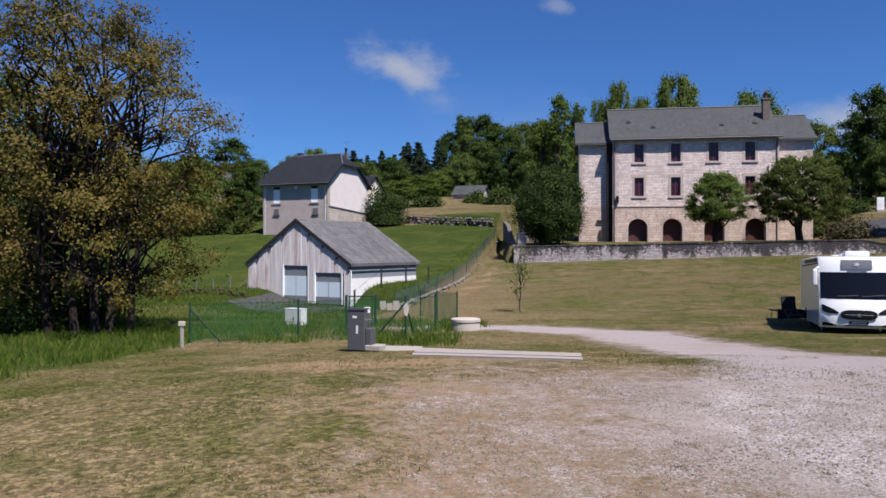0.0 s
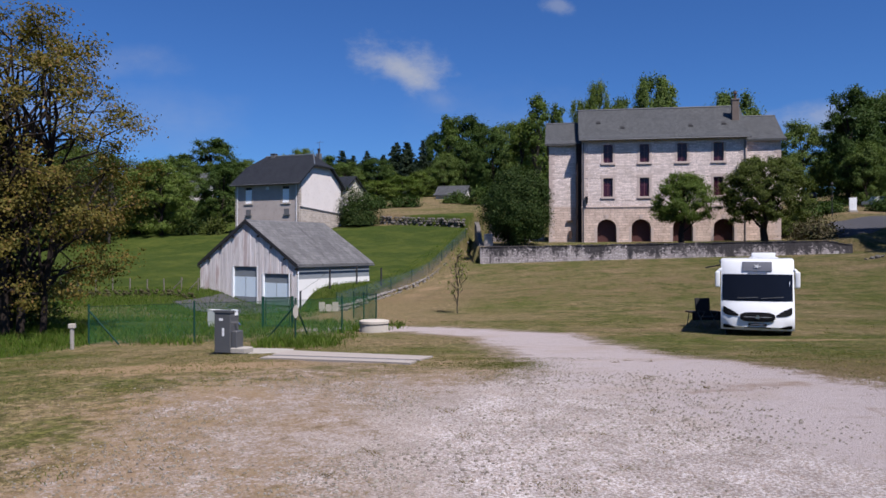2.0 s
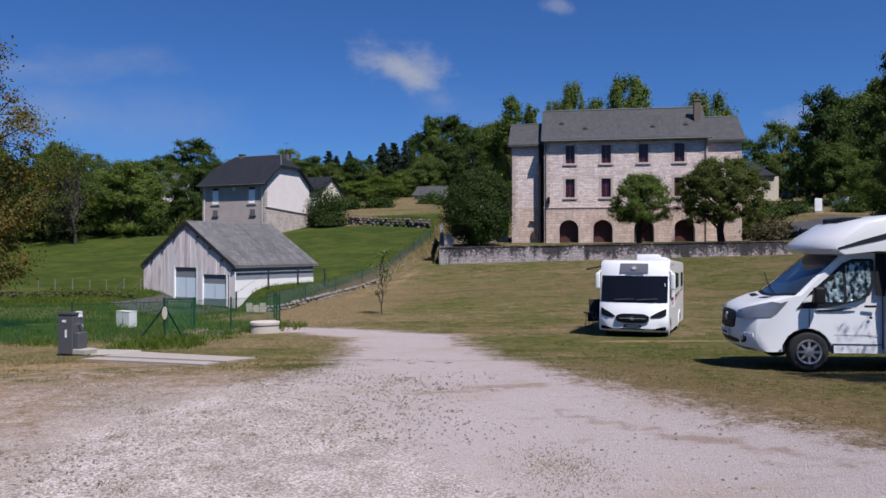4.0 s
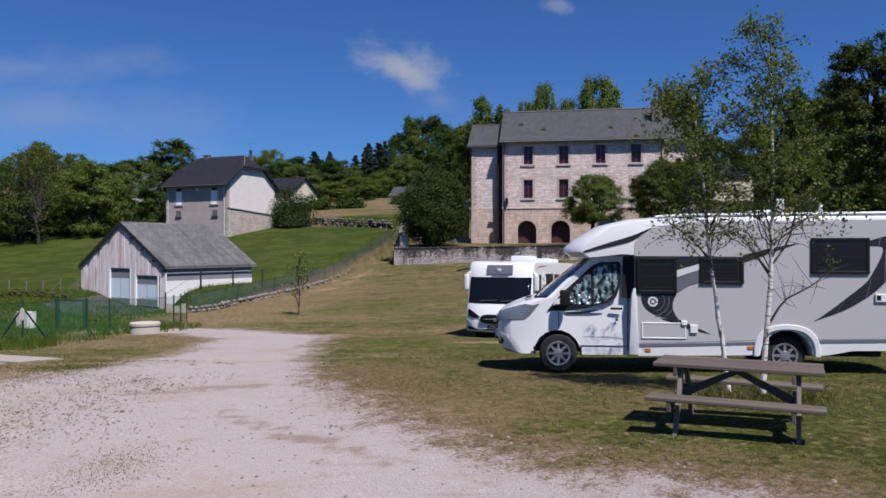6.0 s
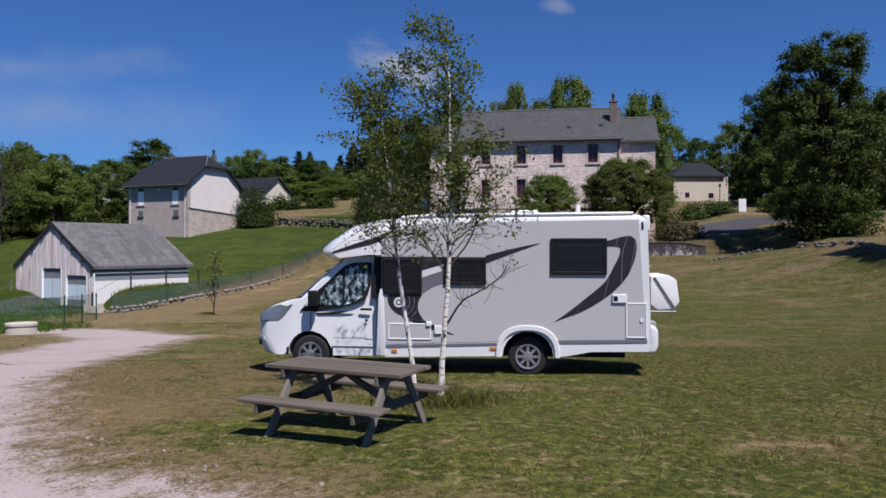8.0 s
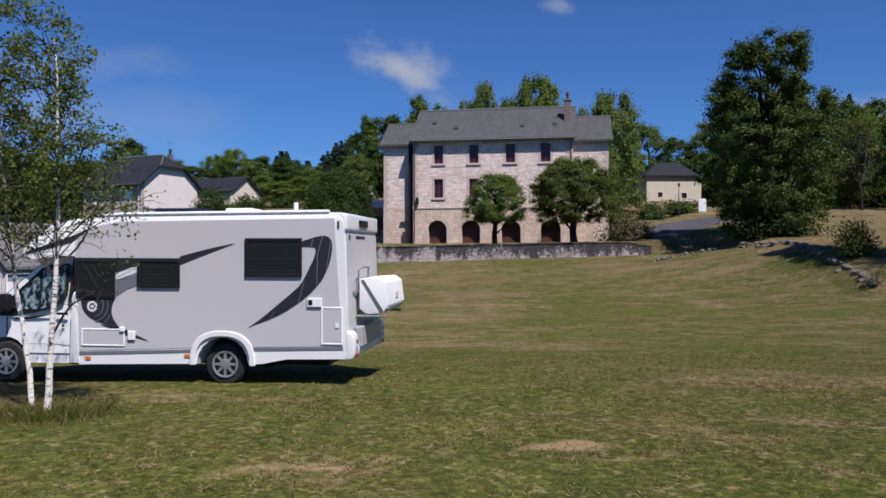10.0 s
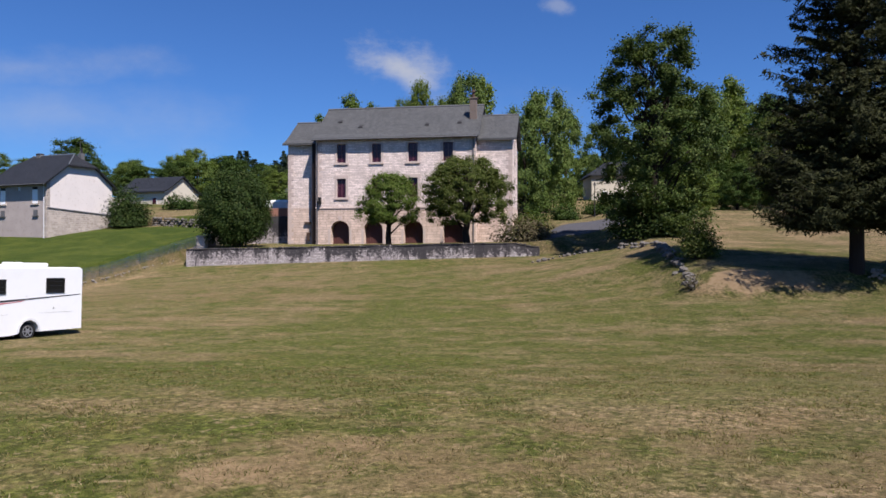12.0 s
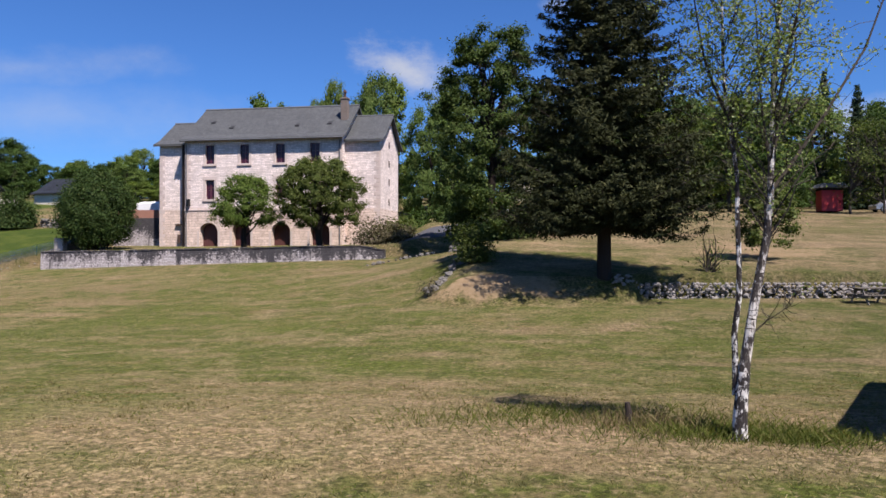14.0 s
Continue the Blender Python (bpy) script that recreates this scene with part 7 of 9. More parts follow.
    part("rear_pillar", Form().loft([[(x, lean(z, 0.010), z) for x, z in ((1.13, 1.32), (1.33, 1.30), (1.33, 2.06), (1.16, 2.06))], [(x, lean(z, -0.01), z) for x, z in ((1.13, 1.32), (1.33, 1.30), (1.33, 2.06), (1.16, 2.06))]]), "black_plastic", cab, "black pillar behind the door")
    part("waist_strip", Form().prism([(0.10, 1.045), (0.45, 1.068), (0.82, 1.105), (0.62, 1.055), (0.40, 1.022), (0.16, 1.015)], 0.10, 0.125), "black_plastic", cab, "black strip under the window")
    for x0, z0, x1, z1 in ((0.0, 0.74, 0.012, 1.06), (1.228, 0.36, 1.240, 1.32), (0.40, 0.44, 1.228, 0.45)):
        part("door_gap", Form().box(x0, 0.108, z0, x1, 0.122, z1), "black_plastic", cab)
    part("door_handle", Form().box(0.93, 0.085, 1.10, 1.14, 0.119, 1.14), "black_plastic", cab, "", 0.01)
    part("fuel_lock", Form().tube([(1.04, 0.112, 0.92), (1.04, 0.125, 0.92)], 0.025, 10), "black_plastic", cab)
    part("body_crease", Form().box(0.42, 0.1165, 0.60, 1.22, 0.1205, 0.612), "grey_panel", cab, "pressed crease along the door")
    for wx, wz in ((0.40, 0.36), (-0.43, 0.36)):
        part("arch_trim", Form().box(wx - 0.02, 0.112, 0.28, wx + 0.02, 0.125, 0.42), "black_plastic", cab)
    mi = new("mirror")
    mi.parent = cab
    part("mirror_arm", Form().tube([(0.16, 0.14, 1.2), (0.12, -0.02, 1.24)], 0.035, 8), "black_plastic", mi)
    part("mirror_shell", Form().box(0.02, -0.13, 1.17, 0.20, 0.0, 1.46), "black_plastic", mi, "black door mirror", 0.035, True, 3)
    mi = new("mirror")
    mi.parent = cab
    part("mirror_shell", Form().box(0.02, 2.30, 1.17, 0.20, 2.43, 1.46), "black_plastic", mi, "", 0.035, True, 3)
    part("mirror_arm", Form().tube([(0.16, 2.16, 1.2), (0.12, 2.32, 1.24)], 0.035, 8), "black_plastic", mi)
    for s in (-1, 1):
        y = lambda d: C + s * d
        rows = []
        for d, lo, hi in ((0.56, (-1.14, 0.875), (-1.095, 1.0)), (0.68, (-1.14, 0.865), (-1.075, 1.03)), (0.80, (-1.14, 0.86), (-1.035, 1.06)), (0.90, (-1.14, 0.86), (-0.97, 1.09)), (0.97, (-1.13, 0.87), (-0.90, 1.12)), (1.01, (-1.10, 0.90), (-0.84, 1.14))):
            zs = [lo[1] + (hi[1] - lo[1]) * q for q in (0.0, 0.3, 0.6, 0.85, 1.0)]
            skin_p = [hull(float(np.interp(z, [q[1] for q in nose], [q[0] for q in nose])), z, s * d) for z in zs]
            rows.append([(p[0] - 0.032, p[1] + s * 0.026, p[2]) for p in skin_p] + [(skin_p[-1][0] + 0.1, skin_p[-1][1] - s * 0.1, skin_p[-1][2]), (skin_p[0][0] + 0.1, skin_p[0][1] - s * 0.1, skin_p[0][2])])
        for xa, za, xb, zb in ((-0.62, 0.90, -0.46, 1.16), (-0.52, 0.98, -0.34, 1.20)):
            ya = C + s * (1.03 * (1 - 0.10 * min(1.0, max(0.0, -xa - 0.10) / 0.7)) + 0.016)
            yb = C + s * (1.03 * (1 - 0.10 * min(1.0, max(0.0, -xb - 0.10) / 0.7)) + 0.014)
            rows.append([(xa + (xb - xa) * q, ya + (yb - ya) * q, za + (zb - za) * q) for q in (0.0, 0.3, 0.6, 0.85, 1.0)] + [(xb, yb - s * 0.08, zb), (xa, ya - s * 0.08, za)])
        lamp = part("headlight", Form().loft(rows), "lamp_smoked", cab, "swept-back headlight with dark inner housing", 0, True)
        r0, r1 = hull(-1.12, 0.945, s * 0.74), hull(-1.12, 0.945, s * 0.72)
        part("reflector", Form().tube([(r0[0] - 0.024, r0[1], 0.945), (r0[0] + 0.02, r1[1], 0.945)], 0.05, 12), "vehicle_glass", lamp, "round dark lens")
        fg = hull(-1.15, 0.50, s * 0.80)
        part("fog_recess", Form().tube([(fg[0] - 0.008, fg[1] + s * 0.008, 0.50), (fg[0] + 0.05, fg[1], 0.50)], 0.085, 10), "black_plastic", cab)
        part("fog_lamp", Form().tube([(fg[0] - 0.016, fg[1] + s * 0.01, 0.50), (fg[0] + 0.05, fg[1], 0.50)], 0.05, 10), "lamp_clear", cab)
    face = lambda d, z, out: (hull(float(np.interp(z, [q[1] for q in nose], [q[0] for q in nose])), z, d)[0] - out, hull(-1.15, z, d)[1], z)
    band = lambda z0, z1, d0, out, taper=0.0, n=13: Form().loft([[face(d, z0 + taper * abs(d / d0) ** 4, out), face(d, (z0 + z1) / 2, out), face(d, z1 - taper * abs(d / d0) ** 4, out), face(d, z1 - taper * abs(d / d0) ** 4, -0.05), face(d, z0 + taper * abs(d / d0) ** 4, -0.05)] for d in np.linspace(-d0, d0, n)])
    gr = part("grille", band(0.64, 0.985, 0.53, 0.016, 0.05), "black_plastic", cab, "large black honeycomb grille")
    for z in (0.70, 0.76, 0.82, 0.88, 0.94):
        part("grille_bar", band(z - 0.006, z + 0.006, 0.48, 0.023), "charcoal_decal", gr)
    part("badge", Form().tube([(-1.18, C, 0.85), (-1.14, C, 0.85)], 0.075, 14), "silver_grille", cab)
    part("bumper", band(0.535, 0.60, 1.0, 0.022, 0.0, 25), "white_paint", cab, "moulded ridge of the bumper", 0, True)
    part("valance", band(0.27, 0.33, 0.92, 0.012, 0.0, 21), "silver_grille", cab, "grey lower valance", 0, True)
    part("air_intake", band(0.385, 0.475, 0.66, 0.014, 0.02), "black_plastic", cab, "black lower air intake")
    part("number_plate", Form().box(-1.20, 0.89, 0.49, -1.183, 1.41, 0.60), "pale_decal", cab, "plate with unreadable dark bars").location = (0, 0, 0)
    part("plate_bars", Form().box(-1.204, 0.97, 0.52, -1.2005, 1.32, 0.57), "charcoal_decal", cab)
    for d0 in (-0.62, 0.22):
        part("bonnet_vent", Form().loft([[pane(px, pz, d, o) for px, pz, o in ((-0.64, 1.20, 0.008), (-0.52, 1.227, 0.008), (-0.52, 1.227, -0.02), (-0.64, 1.20, -0.02))] for d in (d0, d0 + 0.2, d0 + 0.4)]), "black_plastic", cab, "black bonnet vent")
    part("wiper", Form().tube([pane(-0.36, 1.30, -0.25, 0.03), pane(-0.30, 1.35, 0.2, 0.03), pane(-0.24, 1.40, 0.62, 0.03)], 0.012, 5), "black_plastic", cab)
    part("aerial", Form().tube([pane(-0.30, 1.35, 0.93, 0.0), pane(-0.40, 1.62, 0.93, 0.0)], 0.008, 5), "black_plastic", cab)
    # coach body
    a2 = arc(3.92, 0.34, 0.44, 0, 180)
    body = [(0.26, 2.04), (0.11, 2.14), (0.13, 2.22), (0.30, 2.36), (0.72, 2.62), (1.25, 2.74), (2.0, 2.79), (5.78, 2.82), (5.90, 2.76), (5.94, 2.66), (6.00, 0.64), (5.96, 0.46), (5.0, 0.44), (4.6, 0.36), (4.36, 0.34)] + a2[1:-1] + [(3.48, 0.34), (1.335, 0.29), (1.335, 2.09), (0.95, 2.10)]

    def shell(px, pz, y):
        k = max(0.0, abs(y - C) / C)
        nose = max(0.0, 1.6 - px) / 1.3
        top = max(0.0, pz - 2.5) / 0.3
        return (px + 0.30 * k ** 5 * min(1, nose), pz - 0.05 * k ** 8 * min(1, top))
    by = [0.0, 0.03, 0.10, 0.4, 1.15, 1.9, 2.2, 2.27, 2.30]
    rings = []
    for y in by:
        inset = 0.03 if y in (0.0, 2.30) else 0.0
        rings.append([(shell(px, pz, y)[0], y, shell(px, pz, y)[1] - inset * (1 if pz > 2.3 else 0)) for px, pz in body])
    co = part("coach_body", Form().loft(rings), "white_paint", t, "white coach body shell", 0, True)
    skin = [(1.34, 0.51), (3.44, 0.60)] + [(3.92 - 0.54 * math.cos(radians(a)), 0.34 + 0.54 * math.sin(radians(a))) for a in range(32, 149, 9)] + [(4.42, 0.63), (5.93, 0.665), (5.87, 1.4), (5.79, 2.70), (2.2, 2.665), (1.75, 2.60), (1.45, 2.46), (1.34, 2.30)]
    flat_panel(co, "side_panel", skin, -0.001, "grey_panel", "light grey aluminium side panel")
    flat_panel(co, "luton_stripe", curve_band([(0.44, 2.155), (0.87, 2.305), (1.28, 2.42), (1.66, 2.585)], [(0.46, 2.125), (0.87, 2.225), (1.28, 2.315), (1.40, 2.40), (1.66, 2.58)]), 0.002, "charcoal_decal", "charcoal stripe", 0.012)
    flat_panel(co, "window_band", [(1.34, 1.40), (2.06, 1.40), (2.06, 1.82), (2.46, 1.94), (2.46, 2.03), (3.20, 2.03), (3.20, 2.06), (1.34, 2.07)], -0.007, "charcoal_decal", "black glazing band")
    flat_panel(co, "swoosh", curve_band([(3.19, 2.09), (3.5, 2.17), (3.8, 2.24), (4.12, 2.302)], [(3.19, 1.95), (3.5, 2.07), (3.8, 2.18), (4.12, 2.295)]), -0.008, "charcoal_decal", "charcoal swoosh")
    flat_panel(co, "pale_wedge", [(2.07, 1.70), (2.46, 1.83), (2.46, 1.935), (2.07, 1.815)], -0.009, "pale_decal", "pale wedge between the windows")
    flat_panel(co, "swoosh", [(2.07, 1.42), (2.27, 1.55), (2.46, 1.61), (2.46, 1.825), (2.07, 1.695)], -0.009, "grey_decal")
    flat_panel(co, "swoosh", curve_band([(1.45, 1.395), (1.46, 1.22), (1.60, 1.06), (1.85, 0.97), (2.10, 0.95)], [(2.07, 1.395), (2.0, 1.28), (1.99, 1.15), (2.03, 1.04), (2.10, 0.955)]), -0.0085, "charcoal_decal", "charcoal tail swoosh")
    flat_panel(co, "swoosh", [(1.80, 0.965), (2.12, 0.94), (2.64, 0.700), (2.2, 0.80)], -0.0085, "charcoal_decal", "thin end of the tail swoosh")
    for rr, a0, a1 in ((0.20, -80, 30), (0.28, -78, 15), (0.36, -53, -27)):
        flat_panel(co, "contour_line", arc(1.66, 1.28, rr, a0, a1, 10) + arc(1.66, 1.28, rr - 0.012, a1, a0, 10), -0.0155, "grey_decal")
    ring = arc(1.655, 1.26, 0.09, 0, 345, 16) + arc(1.655, 1.26, 0.055, 345, 0, 16)
    flat_panel(co, "roundel", ring, -0.0155, "pale_decal", "pale round emblem")
    flat_panel(co, "roundel_dot", arc(1.655, 1.26, 0.03, 0, 340, 10), -0.0155, "pale_decal")
    flat_panel(co, "swoosh", curve_band([(5.26, 2.337), (5.50, 2.41), (5.65, 2.435), (5.74, 2.37), (5.765, 2.24), (5.715, 1.967), (5.60, 1.72), (5.43, 1.53), (5.27, 1.39), (4.89, 1.14), (4.37, 0.951)],
                                        [(5.26, 2.249), (5.42, 2.25), (5.49, 2.23), (5.48, 2.14), (5.45, 2.05), (5.386, 1.918), (5.25, 1.65), (5.08, 1.50), (4.92, 1.37), (4.63, 1.13), (4.37, 0.945)], 44), -0.008, "charcoal_decal", "large charcoal swoosh behind the rear window")
    for pts in ([(5.44, 2.40), (5.452, 2.40), (5.412, 2.25), (5.40, 2.25)], [(5.60, 2.43), (5.612, 2.43), (5.52, 2.12), (5.508, 2.12)], [(5.52, 2.12), (5.508, 2.12), (5.50, 1.62), (5.512, 1.63)], [(5.74, 2.32), (5.73, 2.33), (5.655, 1.86), (5.665, 1.87)], [(5.30, 1.70), (5.288, 1.69), (5.20, 1.35), (5.212, 1.36)], [(4.86, 1.30), (4.85, 1.29), (4.71, 1.06), (4.72, 1.065)]):
        flat_panel(co, "contour_line", pts, -0.0145, "grey_decal")
    hinged_window(co, 1.375, 2.065, 1.41, 2.04, -0.013)
    hinged_window(co, 2.455, 3.20, 1.575, 2.04, -0.013)
    hinged_window(co, 4.31, 5.262, 1.762, 2.387, -0.013)
    flat_panel(co, "skirt_stripe", [(1.34, 0.445), (3.41, 0.525), (3.42, 0.575), (1.34, 0.495)], -0.002, "grey_decal", "grey line on the skirt")
    flat_panel(co, "skirt_stripe", [(4.43, 0.565), (5.93, 0.605), (5.93, 0.65), (4.43, 0.615)], -0.002, "grey_decal")
    rim = lambda d: [(3.92 + (0.555 - d) * sgn * math.cos(radians(a)) ** 0.82, 0.32 + (0.565 - d) * math.sin(radians(a)) ** 0.72) for sgn, rng_a in ((1, range(0, 90, 9)), (-1, range(90, -1, -9))) for a in rng_a]
    part("wheel_arch", Form().prism(rim(0.0) + rim(0.095)[::-1], -0.035, 0.05), "white_paint", co, "flared white wheel arch", 0.012)
    part("arch_lining", Form().box(3.46, 0.42, 0.30, 4.38, 0.45, 0.80), "black_plastic", co)

    def framed(name, x0, x1, z0, z1, mat, label):
        o = new(name)
        o.parent = t
        part("leaf", Form().box(x0, -0.016, z0, x1, -0.002, z1), mat, o, label)
        b = 0.028
        part("frame", Form().box(x0 - b, -0.022, z0 - b, x0, -0.002, z1 + b).box(x1, -0.022, z0 - b, x1 + b, -0.002, z1 + b).box(x0, -0.022, z0 - b, x1, -0.002, z0).box(x0, -0.022, z1, x1, -0.002, z1 + b), "white_plastic", o, "white rim", 0.006)
    framed("locker_door", 1.485, 2.20, 0.63, 0.865, "grey_panel", "grey locker flap")
    framed("gas_locker", 5.60, 5.90, 0.715, 1.26, "grey_panel", "grey rear locker flap")
    part("locker_latch", Form().box(5.81, -0.03, 0.96, 5.86, -0.017, 1.03), "white_plastic", t)
    part("socket_box", Form().box(5.35, -0.04, 1.285, 5.59, -0.008, 1.43), "white_plastic", t, "white socket flap", 0.008)
    part("socket_hole", Form().box(5.37, -0.043, 1.315, 5.44, -0.041, 1.40), "black_plastic", t)
    part("water_filler", Form().box(2.29, -0.04, 0.71, 2.42, -0.008, 0.86), "white_plastic", t, "white filler cap", 0.01)
    part("locker_hinge", Form().box(2.14, -0.045, 0.84, 2.24, -0.008, 0.93), "white_plastic", t, "white corner latch", 0.015)
    for x, z in ((1.53, 0.375), (3.27, 0.445)):
        part("marker_lamp", Form().box(x, -0.015, z, x + 0.09, -0.0, z + 0.05), "lamp_amber", t, "amber side lamp")
    part("cab_fairing", Form().prism([(1.245, 0.31), (1.42, 0.31), (1.385, 1.38), (1.36, 1.50), (1.32, 1.50), (1.285, 1.38)], -0.02, 0.13), "white_paint", t, "white moulded fairing behind the door", 0.03, True, 2)
    # roof
    part("roof_rail", Form().tube([(1.7, 0.04, 2.76), (2.2, 0.03, 2.79), (5.70, 0.03, 2.81)], 0.03, 8), "white_plastic", t, "white roof edge rail")
    part("skylight", Form().box(0.75, 0.7, 2.62, 1.25, 1.6, 2.72), "vehicle_glass", t, "", 0.02)
    part("roof_hatch", Form().box(2.30, 0.8, 2.80, 3.1, 1.5, 2.93), "solar_blue", t, "dark roof panel", 0.02)
    part("roof_hatch", Form().box(3.6, 0.8, 2.81, 4.1, 1.3, 2.92), "white_plastic", t, "white roof vent", 0.03)
    part("antenna", Form().tube([(4.82, 1.0, 2.80), (4.82, 1.0, 3.02)], 0.04, 8), "white_plastic", t)
    # rear
    part("rear_panel", Form().loft([[(5.996, 0.10, 0.72), (5.996, 2.20, 0.72), (6.006, 2.20, 0.72), (6.006, 0.10, 0.72)], [(5.944, 0.10, 2.50), (5.944, 2.20, 2.50), (5.956, 2.20, 2.50), (5.956, 0.10, 2.50)]]), "grey_panel", t, "light grey rear wall")
    part("rear_bumper", Form().prism([(5.93, 0.42), (6.08, 0.44), (6.12, 0.56), (6.12, 0.82), (6.06, 0.90), (5.93, 0.90)], 0.0, 0.26).prism([(5.93, 0.42), (6.08, 0.44), (6.12, 0.56), (6.12, 0.82), (6.06, 0.90), (5.93, 0.90)], 2.04, 2.30).prism([(5.93, 0.42), (6.06, 0.44), (6.10, 0.56), (6.08, 0.66), (5.93, 0.68)], 0.26, 2.04), "white_paint", t, "white rear bumper with lamp clusters", 0.05, True, 3)
    part("rear_valance", Form().box(6.01, 0.42, 0.60, 6.14, 1.88, 0.94), "silver_grille", t, "", 0.02)
    for y0 in (0.08, 2.08):
        for z0, mt in ((0.46, "lamp_red"), (0.57, "lamp_clear"), (0.68, "lamp_red")):
            part("rear_lamp", Form().tube([(6.09, y0 + 0.07, z0 + 0.05), (6.128, y0 + 0.07, z0 + 0.05)], 0.036, 10), mt, t)
    part("rear_cap", Form().box(5.86, 0.02, 2.50, 5.985, 2.28, 2.785), "white_paint", t, "white rear roof cap", 0.05, True, 3)
    part("brake_lamp", Form().box(5.986, 0.80, 2.58, 6.01, 1.40, 2.70), "acrylic_pane", t, "dark high brake lamp", 0.01)
    part("marker_lamp", Form().box(5.84, -0.012, 2.54, 5.87, 0.0, 2.66), "black_plastic", t)
    part("name_bars", Form().box(5.957, 0.72, 2.38, 5.963, 1.35, 2.43), "charcoal_decal", t, "dark illegible lettering bar")
    part("emblem", Form().tube([(5.957, 0.30, 2.40), (5.963, 0.30, 2.40)], 0.05, 10), "charcoal_decal", t)
    # box carrier
    bc = thing("carrier_box", CAMPER_POSE @ pose(0.085, 0, 0), "white hard-shell storage box on the motorhome's rear carrier", "carrier box")
    bx = [(5.98, 1.72), (6.30, 1.74), (6.42, 1.66), (6.47, 1.28), (6.38, 1.15), (6.10, 1.13), (5.98, 1.22)]
    part("shell", Form().loft([[(x, y, z) for x, z in bx] for y in (0.52, 0.55, 1.95, 1.98)]), "white_plastic", bc, "glossy white shell", 0.02, True, 2)
    part("strap", Form().prism([(6.02, 1.70), (6.06, 1.70), (6.40, 1.17), (6.35, 1.16)], 0.505, 0.518), "zinc", bc, "diagonal grey strap")
    part("rim_tube", Form().tube([(6.36, 0.53, 1.18), (6.45, 0.6, 1.24), (6.48, 1.25, 1.26), (6.45, 1.9, 1.24), (6.36, 1.96, 1.18)], 0.022, 8), "galvanised", bc)
    part("sticker", Form().box(6.455, 1.17, 1.38, 6.473, 1.36, 1.48), "pale_decal", bc, "faded red and white sticker")
    for y in (1.18, 1.30):
        part("sticker_mark", Form().box(6.4735, y, 1.39, 6.4755, y + 0.05, 1.47), "faded_red", bc)
    part("carrier_frame", Form().tube([(5.95, 0.6, 1.2), (5.95, 0.6, 1.86), (5.99, 0.7, 1.9), (5.99, 1.2, 1.9), (5.95, 1.3, 1.86), (5.95, 1.3, 1.2)], 0.018, 8), "galvanised", bc, "tubular metal carrier")
    for y in (0.55, 1.9):
        part("carrier_arm", Form().tube([(5.92, y, 1.10), (6.42, y, 1.10)], 0.022, 8), "galvanised", bc)
    part("carrier_strut", Form().tube([(5.90, 0.4, 1.5), (6.0, 0.75, 1.5)], 0.015, 6), "galvanised", bc)
    for x in (0.0, 3.92):
        wheel(t, x, 0.22, drop=0.05 if x == 0 else 0.02, spokes=8)
        wheel(t, x, 2.08, face=1, drop=0.05 if x == 0 else 0.02, spokes=8)
    part("underbody", Form().box(-0.7, 0.35, 0.30, 5.6, 1.95, 0.46), "black_plastic", t)


camper()


